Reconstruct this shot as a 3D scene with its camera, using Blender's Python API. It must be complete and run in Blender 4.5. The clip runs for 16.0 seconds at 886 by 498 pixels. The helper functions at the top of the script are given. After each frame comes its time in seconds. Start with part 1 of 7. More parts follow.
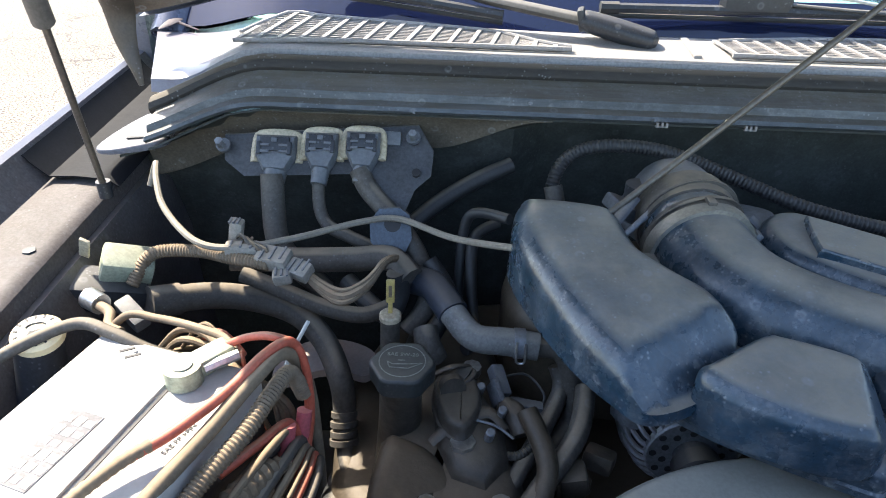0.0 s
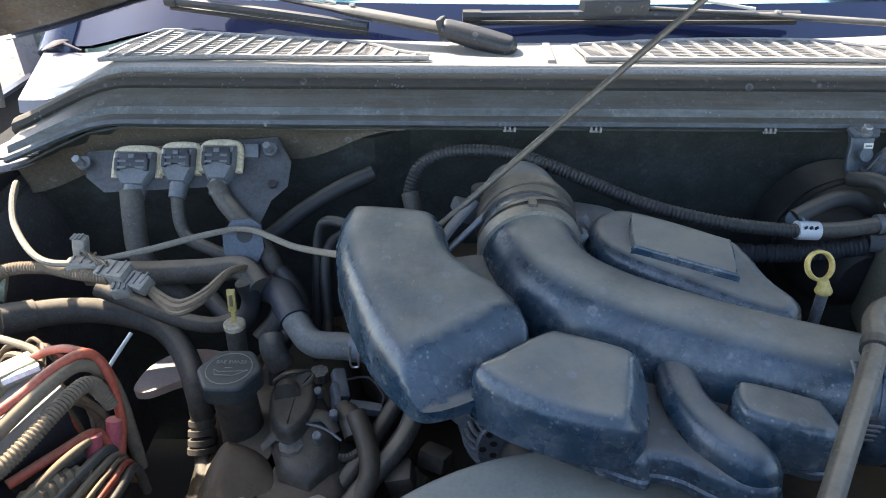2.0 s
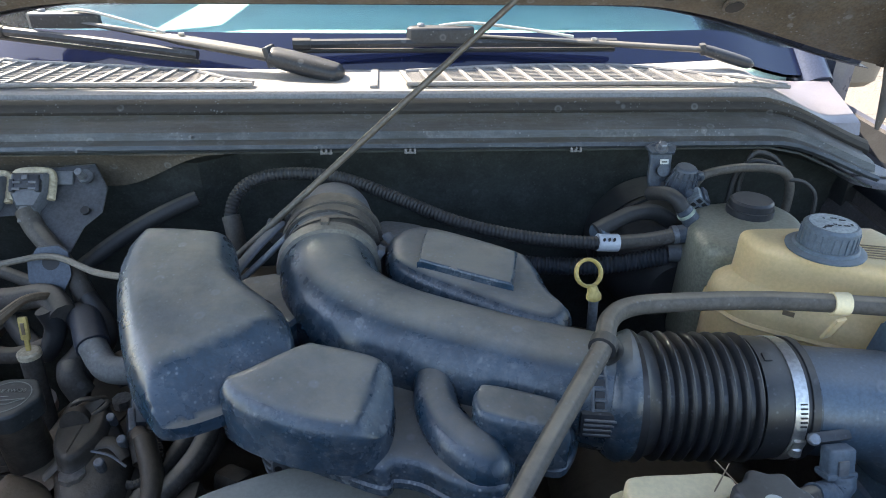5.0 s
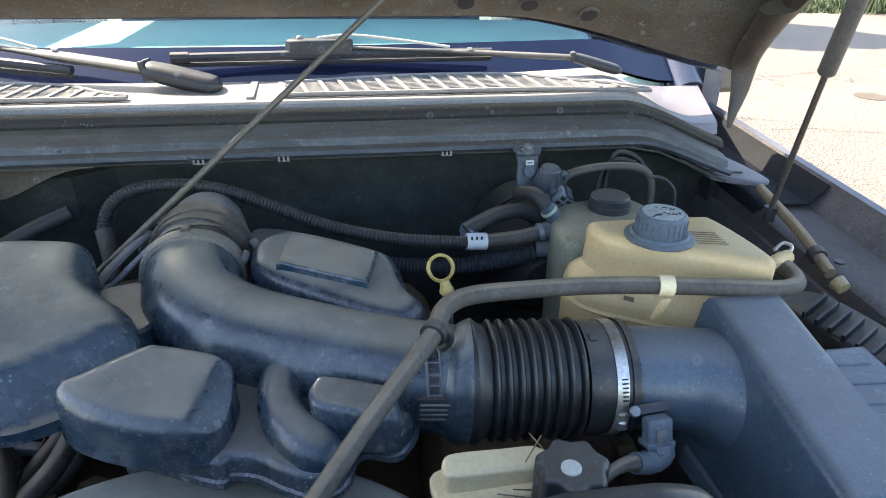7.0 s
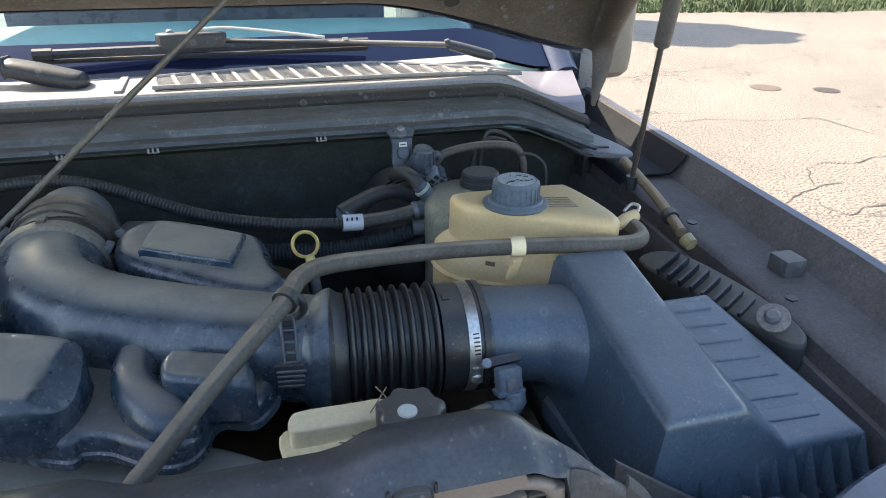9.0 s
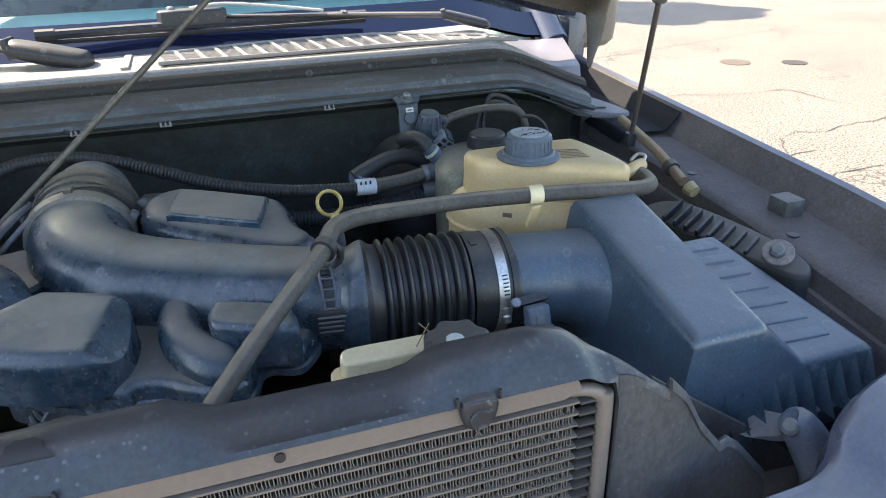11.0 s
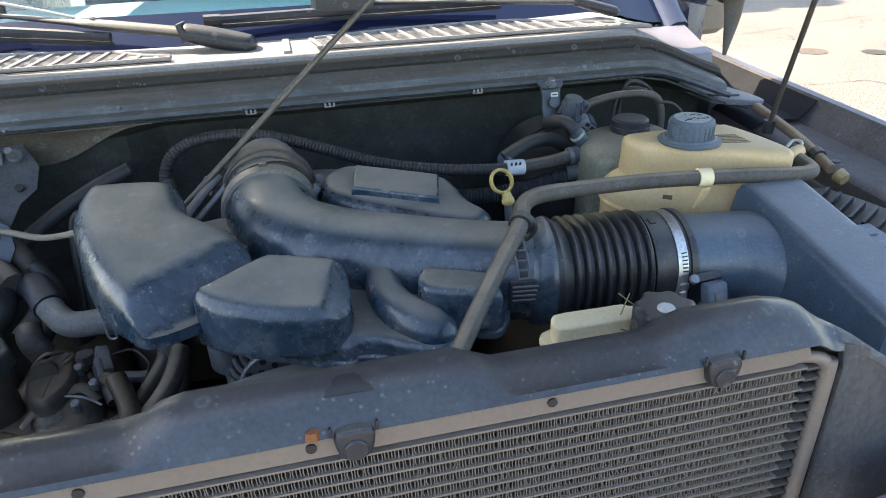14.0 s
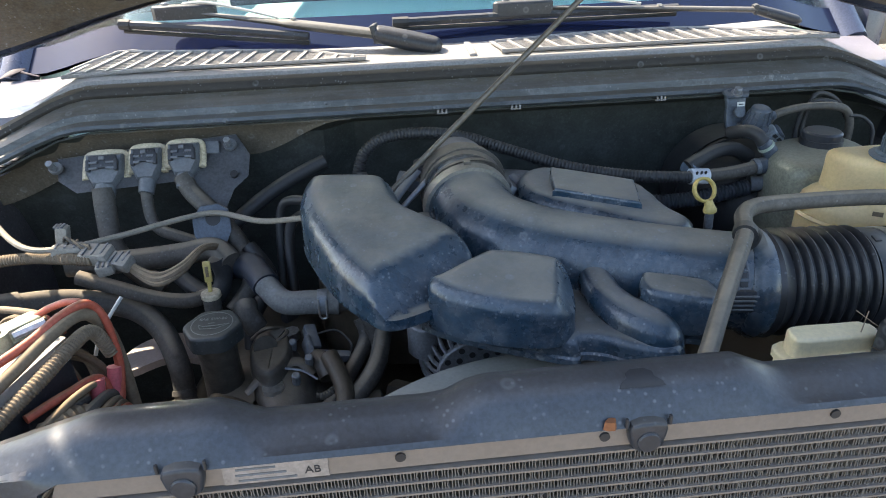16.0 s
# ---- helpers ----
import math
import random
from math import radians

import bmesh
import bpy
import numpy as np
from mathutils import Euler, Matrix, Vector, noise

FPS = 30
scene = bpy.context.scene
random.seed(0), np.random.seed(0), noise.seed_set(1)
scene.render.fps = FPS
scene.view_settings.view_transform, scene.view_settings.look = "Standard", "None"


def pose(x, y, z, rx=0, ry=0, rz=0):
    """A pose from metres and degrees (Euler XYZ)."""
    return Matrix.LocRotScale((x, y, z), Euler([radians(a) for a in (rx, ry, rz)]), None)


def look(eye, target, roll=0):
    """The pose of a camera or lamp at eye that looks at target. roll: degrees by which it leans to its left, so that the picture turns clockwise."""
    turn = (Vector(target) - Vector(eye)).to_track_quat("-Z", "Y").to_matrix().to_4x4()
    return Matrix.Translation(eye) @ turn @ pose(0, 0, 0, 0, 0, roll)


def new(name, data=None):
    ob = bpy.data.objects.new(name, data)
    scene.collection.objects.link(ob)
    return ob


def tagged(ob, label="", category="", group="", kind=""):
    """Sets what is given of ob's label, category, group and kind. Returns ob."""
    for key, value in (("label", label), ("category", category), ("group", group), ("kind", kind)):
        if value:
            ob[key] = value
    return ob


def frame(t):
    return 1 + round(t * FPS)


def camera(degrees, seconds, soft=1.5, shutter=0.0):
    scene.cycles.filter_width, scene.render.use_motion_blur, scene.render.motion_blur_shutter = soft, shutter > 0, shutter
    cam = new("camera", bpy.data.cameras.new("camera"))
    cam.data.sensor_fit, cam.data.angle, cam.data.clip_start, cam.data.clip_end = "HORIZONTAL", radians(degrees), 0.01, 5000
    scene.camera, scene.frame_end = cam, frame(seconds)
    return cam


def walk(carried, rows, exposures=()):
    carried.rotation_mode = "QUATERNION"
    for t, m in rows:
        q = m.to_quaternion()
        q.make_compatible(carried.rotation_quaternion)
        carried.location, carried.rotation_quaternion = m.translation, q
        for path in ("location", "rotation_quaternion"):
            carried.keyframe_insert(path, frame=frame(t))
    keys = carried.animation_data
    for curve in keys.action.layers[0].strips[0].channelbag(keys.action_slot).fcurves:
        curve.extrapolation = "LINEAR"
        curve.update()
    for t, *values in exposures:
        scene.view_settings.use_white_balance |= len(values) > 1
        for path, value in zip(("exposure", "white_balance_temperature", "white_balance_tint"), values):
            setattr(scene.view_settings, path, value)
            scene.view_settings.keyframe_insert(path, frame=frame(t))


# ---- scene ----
cam = camera(68.0, 16.0, soft=1.0)
PATH = [
    (0, (-0.329, -0.166, 1.561), (-0.361, 1.535, 0.509), 1.9),
    (0.5, (-0.28, -0.166, 1.564), (-0.309, 1.535, 0.514), 1.4),
    (1, (-0.224, -0.166, 1.568), (-0.249, 1.533, 0.515), 0.4),
    (1.5, (-0.175, -0.173, 1.574), (-0.202, 1.533, 0.53), 0.2),
    (2, (-0.135, -0.178, 1.574), (-0.158, 1.533, 0.538), 0.1),
    (2.5, (-0.102, -0.185, 1.575), (-0.11, 1.535, 0.554), 0.2),
    (3, (-0.062, -0.188, 1.573), (-0.052, 1.538, 0.561), 0.3),
    (3.5, (-0.034, -0.192, 1.574), (0.002, 1.541, 0.576), 0.4),
    (4, (-0.006, -0.197, 1.574), (0.059, 1.542, 0.588), 0.6),
    (4.2, (0.003, -0.196, 1.57), (0.083, 1.548, 0.593), 0.8),
    (6.3, (0.129, -0.233, 1.564), (0.332, 1.533, 0.648), 0.3),
    (6.5, (0.137, -0.237, 1.564), (0.359, 1.529, 0.653), 0.4),
    (7, (0.157, -0.248, 1.56), (0.429, 1.518, 0.662), 0.8),
    (7.5, (0.176, -0.261, 1.555), (0.499, 1.499, 0.663), 1.0),
    (8, (0.197, -0.276, 1.55), (0.571, 1.479, 0.666), 1.0),
    (8.5, (0.216, -0.289, 1.544), (0.644, 1.455, 0.664), 0.9),
    (9, (0.232, -0.303, 1.534), (0.699, 1.433, 0.658), 0.2),
    (9.2, (0.236, -0.309, 1.53), (0.716, 1.424, 0.655), -0.1),
    (11.3, (0.15, -0.333, 1.506), (0.678, 1.369, 0.598), -1.5),
    (11.5, (0.138, -0.332, 1.508), (0.661, 1.37, 0.597), -1.5),
    (12, (0.114, -0.333, 1.51), (0.62, 1.37, 0.59), -1.6),
    (12.5, (0.085, -0.338, 1.515), (0.57, 1.367, 0.589), -1.5),
    (13, (0.06, -0.339, 1.517), (0.521, 1.37, 0.586), -1.5),
    (13.5, (0.035, -0.335, 1.517), (0.462, 1.381, 0.581), -1.6),
    (14, (0.007, -0.337, 1.519), (0.396, 1.388, 0.585), -1.9),
    (14.5, (-0.022, -0.343, 1.527), (0.33, 1.392, 0.596), -2.0),
    (15, (-0.063, -0.336, 1.529), (0.262, 1.406, 0.601), -1.4),
    (15.5, (-0.102, -0.332, 1.532), (0.166, 1.421, 0.608), -1.3),
    (16, (-0.148, -0.335, 1.534), (0.002, 1.432, 0.609), -2.1),
]
walk(cam, [(t, look(eye, target, roll)) for t, eye, target, roll in PATH], exposures=[(0.0, 2.11, 7050, 10), (1.5, 2.25, 7180, 10), (4.0, 2.13, 7300, 10), (7.0, 2.22, 7400, 10), (9.0, 1.96, 7450, 10), (12.5, 2.20, 7550, 10), (16.0, 2.12, 7480, 10)])

from mathutils.geometry import delaunay_2d_cdt

# ---- light ----
SUN = Vector((-0.53, 0.38, 0.757)).normalized()
world = bpy.data.worlds.new("sky")
scene.world = world
world.use_nodes = True
wn = world.node_tree.nodes
sky = wn.new("ShaderNodeTexSky")
sky.sky_type, sky.sun_disc = "NISHITA", False
sky.sun_elevation = math.asin(SUN.z)
sky.sun_rotation = math.atan2(SUN.x, SUN.y)
wn["Background"].inputs["Strength"].default_value = 0.15
world.node_tree.links.new(sky.outputs[0], wn["Background"].inputs["Color"])
lamp = bpy.data.lights.new("sun", "SUN")
lamp.energy, lamp.angle, lamp.color = 3.6, radians(0.6), (1.0, 0.94, 0.84)
sun = new("sun", lamp)
sun.matrix_world = look(SUN * 20, (0, 0, 0))


# ---- materials ----
def ramp(nt, fac, stops):
    r = nt.nodes.new("ShaderNodeValToRGB")
    e = r.color_ramp.elements
    while len(e) < len(stops):
        e.new(0.5)
    for el, (p, c) in zip(e, stops):
        el.position, el.color = p, (c if len(c) == 4 else (*c, 1))
    nt.links.new(fac, r.inputs[0])
    return r.outputs[0]


def tex(nt, scale, detail=4, rough=0.6, seed=0.0, stretch=(1, 1, 1)):
    n = nt.nodes.new("ShaderNodeTexNoise")
    n.inputs["Scale"].default_value, n.inputs["Detail"].default_value, n.inputs["Roughness"].default_value = scale, detail, rough
    co = nt.nodes.new("ShaderNodeTexCoord")
    mp = nt.nodes.new("ShaderNodeMapping")
    mp.inputs["Location"].default_value, mp.inputs["Scale"].default_value = (seed, seed * 1.7, seed * 0.6), stretch
    nt.links.new(co.outputs["Object"], mp.inputs[0])
    nt.links.new(mp.outputs[0], n.inputs["Vector"])
    return n.outputs["Fac"]


def mix(nt, fac, a, b, mode="MIX"):
    m = nt.nodes.new("ShaderNodeMix")
    m.data_type, m.blend_type = "RGBA", mode
    for sock, v in ((m.inputs[0], fac), (m.inputs[6], a), (m.inputs[7], b)):
        if isinstance(v, (int, float)):
            sock.default_value = v
        elif isinstance(v, tuple):
            sock.default_value = (*v, 1)
        else:
            nt.links.new(v, sock)
    return m.outputs[2]


def math_node(nt, op, a, b):
    m = nt.nodes.new("ShaderNodeMath")
    m.operation, m.use_clamp = op, True
    for sock, v in zip(m.inputs, (a, b)):
        if isinstance(v, (int, float)):
            sock.default_value = v
        else:
            nt.links.new(v, sock)
    return m.outputs[0]


def surface(name, base, rough=0.5, metal=0.0, dust=0.0, dust_col=(0.30, 0.26, 0.20), spots=0.0, vary=0.25, scale=18.0, bump=0.05, grain=350.0, seed=0.0,
            coat=0.0, trans=0.0, sub=0.0, spec=0.5, stretch=(1, 1, 1), scuff=0.0, dent=0.0, flat=(0.76, 0.90)):
    """A worn surface: two scales of tone, a film of dust that lies on upward faces, pale splashes and a fine relief."""
    m = bpy.data.materials.new(name)
    m.use_nodes = True
    nt = m.node_tree
    p = nt.nodes["Principled BSDF"]
    dark = tuple(c * (1 - vary) for c in base)
    lite = tuple(min(1, c * (1 + vary)) for c in base)
    col = ramp(nt, tex(nt, scale, 6, 0.65, seed, stretch), [(0.3, dark), (0.7, lite)])
    col = mix(nt, 0.4, col, ramp(nt, tex(nt, grain * 0.7, 3, 0.6, seed, stretch), [(0.38, tuple(c * (1 - min(0.45, 1.3 * vary)) for c in base)), (0.62, tuple(min(1, c * (1 + min(0.45, 1.3 * vary))) for c in base))]))
    r = math_node(nt, "ADD", rough - 0.08, math_node(nt, "MULTIPLY", tex(nt, scale * 2.3, 4, 0.6, seed + 3), 0.16))
    if dust > 0:
        geo = nt.nodes.new("ShaderNodeNewGeometry")
        sep = nt.nodes.new("ShaderNodeSeparateXYZ")
        nt.links.new(geo.outputs["Normal"], sep.inputs[0])
        up = ramp(nt, sep.outputs[2], [(0.10, (0.03, 0.03, 0.03)), (flat[0], (0.08, 0.08, 0.08)), (flat[1], (1, 1, 1))])
        patch = ramp(nt, tex(nt, scale * 0.6, 7, 0.7, seed + 7, stretch), [(0.32, (0.42, 0.42, 0.42)), (0.60, (1, 1, 1))])
        fac = math_node(nt, "MULTIPLY", math_node(nt, "MULTIPLY", up, patch), dust)
        col = mix(nt, fac, col, dust_col)
        r = math_node(nt, "ADD", r, math_node(nt, "MULTIPLY", fac, 0.3))
    if spots > 0:
        v = nt.nodes.new("ShaderNodeTexVoronoi")
        v.inputs["Scale"].default_value = 34.0
        co = nt.nodes.new("ShaderNodeTexCoord")
        nt.links.new(co.outputs["Object"], v.inputs["Vector"])
        sp = ramp(nt, v.outputs["Distance"], [(0.08, (0.25, 0.25, 0.25)), (0.13, (0.9, 0.9, 0.9)), (0.17, (0.8, 0.8, 0.8)), (0.22, (0, 0, 0))])
        sp = math_node(nt, "MULTIPLY", sp, ramp(nt, tex(nt, 30, 3, 0.6, seed + 11), [(0.49, (0, 0, 0)), (0.56, (1, 1, 1))]))
        v2 = nt.nodes.new("ShaderNodeTexVoronoi")
        v2.inputs["Scale"].default_value = 150.0
        nt.links.new(co.outputs["Object"], v2.inputs["Vector"])
        s2 = ramp(nt, v2.outputs["Distance"], [(0.10, (0.8, 0.8, 0.8)), (0.26, (0, 0, 0))])
        s2 = math_node(nt, "MULTIPLY", s2, ramp(nt, tex(nt, 22, 5, 0.7, seed + 17), [(0.47, (0, 0, 0)), (0.57, (1, 1, 1))]))
        sp = math_node(nt, "ADD", math_node(nt, "MULTIPLY", sp, 0.6), s2)
        col = mix(nt, math_node(nt, "MULTIPLY", sp, spots), col, (0.27, 0.29, 0.31))
    if scuff > 0:
        st = ramp(nt, tex(nt, 20, 9, 0.76, seed + 23, (1.0, 1.7, 1.4)), [(0.46, (0, 0, 0)), (0.58, (0.8, 0.8, 0.8)), (0.70, (1, 1, 1))])
        st = math_node(nt, "MULTIPLY", st, ramp(nt, tex(nt, 170, 4, 0.7, seed + 29), [(0.35, (0.2, 0.2, 0.2)), (0.62, (1, 1, 1))]))
        col = mix(nt, math_node(nt, "MULTIPLY", st, scuff), col, (0.165, 0.18, 0.20))
    nt.links.new(col, p.inputs["Base Color"])
    nt.links.new(r, p.inputs["Roughness"])
    p.inputs["Metallic"].default_value = metal
    p.inputs["Coat Weight"].default_value = coat
    p.inputs["Specular IOR Level"].default_value = spec
    if trans:
        p.inputs["Transmission Weight"].default_value = trans
    if sub:
        p.inputs["Subsurface Weight"].default_value = sub
        p.inputs["Subsurface Radius"].default_value = (0.02, 0.015, 0.008)
    if bump:
        b = nt.nodes.new("ShaderNodeBump")
        b.inputs["Strength"].default_value, b.inputs["Distance"].default_value = bump, 0.002
        nt.links.new(tex(nt, grain, 4, 0.6, seed + 5), b.inputs["Height"])
        if dent:
            b2 = nt.nodes.new("ShaderNodeBump")
            b2.inputs["Strength"].default_value, b2.inputs["Distance"].default_value = dent, 0.006
            nt.links.new(tex(nt, 22, 4, 0.55, seed + 31), b2.inputs["Height"])
            nt.links.new(b.outputs[0], b2.inputs["Normal"])
            b = b2
        nt.links.new(b.outputs[0], p.inputs["Normal"])
    return m


# dust on flat tops, tinted warm to include sunlight mirrored by the windshield
BLACK = surface("dusty_warm_lit_black_plastic", (0.010, 0.034, 0.060), 0.27, spec=0.66, dust=0.62, dust_col=(0.385, 0.345, 0.285), flat=(0.80, 0.93), spots=0.75, bump=0.08, vary=0.6, scuff=0.5, dent=0.22)
BLACK_MATT = surface("matt_black_plastic", (0.022, 0.026, 0.034), 0.40, dust=0.35, dust_col=(0.22, 0.20, 0.17), spots=0.4, seed=2, vary=0.4)
ARM = surface("faded_wiper_arm", (0.06, 0.06, 0.058), 0.45, dust=0.45, dust_col=(0.34, 0.31, 0.27), scale=30, seed=81)
RUBBER = surface("black_rubber", (0.022, 0.024, 0.028), 0.55, dust=0.35, seed=4)
BELLOWS = surface("worn_bellows_rubber", (0.014, 0.016, 0.020), 0.40, spec=0.6, dust=0.3, dust_col=(0.26, 0.23, 0.19), spots=0.3, vary=0.4, seed=91)
RUBBER_DUSTY = surface("dusty_rubber_hose", (0.066, 0.061, 0.056), 0.65, dust=0.8, dust_col=(0.29, 0.24, 0.18), seed=5, vary=0.45, scale=26, spots=0.3, dent=0.2)
BAY = surface("dirty_bay_metal", (0.05, 0.05, 0.05), 0.75, dust=0.5, dust_col=(0.16, 0.13, 0.10), scale=9, seed=6)
ENGINE = surface("oily_engine_metal", (0.062, 0.049, 0.035), 0.5, dust=0.5, dust_col=(0.135, 0.100, 0.064), scale=14, bump=0.3, grain=160, seed=7)
FIREWALL = surface("dirty_firewall", (0.021, 0.027, 0.026), 0.7, dust=0.3, dust_col=(0.14, 0.12, 0.1), spots=0.12, scale=11, seed=8, vary=0.75, scuff=0.16, dent=0.5)
PAINT = surface("dark_blue_grey_paint", (0.052, 0.062, 0.100), 0.28, metal=0.15, dust=0.35, dust_col=(0.28, 0.26, 0.24), coat=0.5, scale=6, seed=9)
PAINT_IN = surface("dusty_inner_paint", (0.072, 0.068, 0.074), 0.40, scuff=0.2, dent=0.2, dust=0.45, dust_col=(0.24, 0.20, 0.16), scale=12, seed=10, vary=0.4, spots=0.4)
GUTTER = surface("slate_gutter_paint", (0.076, 0.068, 0.070), 0.58, spec=0.28, scuff=0.15, dent=0.2, dust=0.18, dust_col=(0.20, 0.165, 0.13), scale=9, seed=84, vary=0.4, spots=0.25)
HOOD_IN = surface("dusty_hood_underside", (0.110, 0.088, 0.064), 0.45, dust=0.3, spots=1.0, scale=14, seed=11, vary=0.5, scuff=0.4, dent=0.3)
COWL = surface("grey_weathered_plastic", (0.24, 0.235, 0.24), 0.5, dust=0.45, dust_col=(0.42, 0.39, 0.35), scale=8, seed=12)
CORNER = surface("pale_lavender_paint", (0.180, 0.172, 0.215), 0.3, dust=0.3, dust_col=(0.36, 0.33, 0.31), coat=0.3, scale=9, seed=80, vary=0.12)
LIP = surface("dull_slate_lip", (0.105, 0.108, 0.135), 0.45, dust=0.3, dust_col=(0.26, 0.23, 0.20), scale=20, seed=92, vary=0.3, scuff=0.2)
COWL_FACE = surface("streaked_cowl_face", (0.046, 0.057, 0.068), 0.40, dust=0.40, dust_col=(0.22, 0.18, 0.125), spots=0.5, scale=22, seed=13, vary=0.95, stretch=(0.10, 1, 1), scuff=0.45, dent=0.5)
SEAL = surface("dusty_seal_rubber", (0.026, 0.025, 0.024), 0.7, dust=0.4, dust_col=(0.2, 0.16, 0.11), spots=0.5, scale=24, seed=14, vary=0.4, stretch=(0.2, 1, 1))
ALU = surface("dull_aluminium", (0.212, 0.184, 0.165), 0.52, metal=0.3, dust=0.2, dust_col=(0.4, 0.34, 0.28), scale=7, seed=15, vary=0.09, bump=0.03)
FIN = surface("dusty_fins", (0.140, 0.130, 0.120), 0.55, metal=0.2, scale=25, seed=16)
STEEL = surface("zinc_steel", (0.55, 0.55, 0.54), 0.35, metal=0.9, scale=30, seed=17)
CREAM = surface("cream_plastic_tank", (0.60, 0.45, 0.25), 0.42, dust=0.25, dust_col=(0.5, 0.4, 0.25), sub=0.25, vary=0.1, scale=10, seed=18)
WHITE = surface("cream_white_plastic", (0.82, 0.69, 0.44), 0.4, dust=0.2, vary=0.1, seed=19)
BLUEGREY = surface("faded_blue_grey_plastic", (0.090, 0.125, 0.165), 0.5, dust=0.25, dust_col=(0.3, 0.29, 0.27), scale=40, seed=78)
SLATE = surface("slate_valve_plastic", (0.052, 0.068, 0.092), 0.42, dust=0.35, dust_col=(0.27, 0.25, 0.22), vary=0.4, scale=45, seed=88)
GREY = surface("grey_connector_plastic", (0.10, 0.112, 0.13), 0.5, dust=0.5, dust_col=(0.33, 0.3, 0.26), scale=40, seed=20)
TAN = surface("tan_lock_plastic", (0.46, 0.40, 0.29), 0.55, spots=0.6, vary=0.5, dust=0.35, scale=40, seed=21)
YELLOW = surface("yellow_plastic", (0.50, 0.38, 0.13), 0.4, dust=0.25, scale=40, seed=22)
RED = surface("red_cable", (0.42, 0.085, 0.05), 0.45, dust=0.6, dust_col=(0.36, 0.25, 0.17), scale=40, seed=23)
PINK = surface("red_splice_sleeve", (0.46, 0.10, 0.12), 0.45, dust=0.35, seed=24)
LOOM = surface("blue_black_loom", (0.028, 0.035, 0.048), 0.5, dust=0.45, dust_col=(0.17, 0.165, 0.16), scale=26, seed=90)
TAN_LOOM = surface("dusty_loom", (0.16, 0.120, 0.082), 0.75, dust=0.8, dust_col=(0.38, 0.285, 0.19), scale=30, seed=25)
BATT = surface("grey_battery_lid", (0.46, 0.45, 0.44), 0.5, dust=0.3, dust_col=(0.5, 0.46, 0.4), vary=0.08, scale=12, seed=26)
INK = surface("dark_print", (0.022, 0.022, 0.025), 0.6, vary=0.1, seed=27)
PRINT_PALE = surface("pale_print", (0.5, 0.52, 0.5), 0.6, vary=0.1, seed=28)
CAP_PRINT = surface("faded_cap_print", (0.20, 0.215, 0.20), 0.6, vary=0.3, scale=90, seed=86)
COPPER = surface("corroded_clamp", (0.33, 0.36, 0.28), 0.5, metal=0.4, dust=0.3, scale=60, seed=29)
ALTERN = surface("cast_aluminium", (0.21, 0.23, 0.26), 0.5, metal=0.5, dust=0.3, scale=40, seed=30)
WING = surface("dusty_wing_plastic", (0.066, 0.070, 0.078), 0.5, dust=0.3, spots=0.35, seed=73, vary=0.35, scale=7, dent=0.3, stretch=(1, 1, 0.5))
COVER = surface("radiator_cover_plastic", (0.029, 0.036, 0.047), 0.33, spec=0.62, scuff=0.08, dent=0.2, dust=0.16, dust_col=(0.21, 0.165, 0.125), spots=0.35, seed=62, vary=0.4, scale=7)
AIRBOX = surface("scuffed_blue_black_plastic", (0.042, 0.075, 0.114), 0.33, spec=0.75, dust=0.34, dust_col=(0.25, 0.23, 0.205), scuff=0.18, dent=0.25, spots=0.45, seed=64, vary=0.35, scale=9, bump=0.04, grain=500)
SHROUD = surface("dusty_grey_shroud", (0.18, 0.20, 0.195), 0.5, dust=0.8, dust_col=(0.38, 0.37, 0.33), vary=0.25, scale=8, seed=71)
HINGE = surface("dark_brown_hinge", (0.045, 0.036, 0.028), 0.5, dust=0.4, spots=0.3, seed=65)
GRIME = surface("greasy_black", (0.064, 0.056, 0.048), 0.46, dust=0.6, dust_col=(0.19, 0.150, 0.105), scale=30, bump=0.5, grain=120, seed=61, vary=0.5)
DASH = surface("grey_dashboard", (0.42, 0.60, 0.58), 0.7, vary=0.2, scale=5, seed=31)
TARP = surface("beige_mirror_shell", (0.19, 0.165, 0.135), 0.45, dust=0.4, vary=0.15, seed=32)


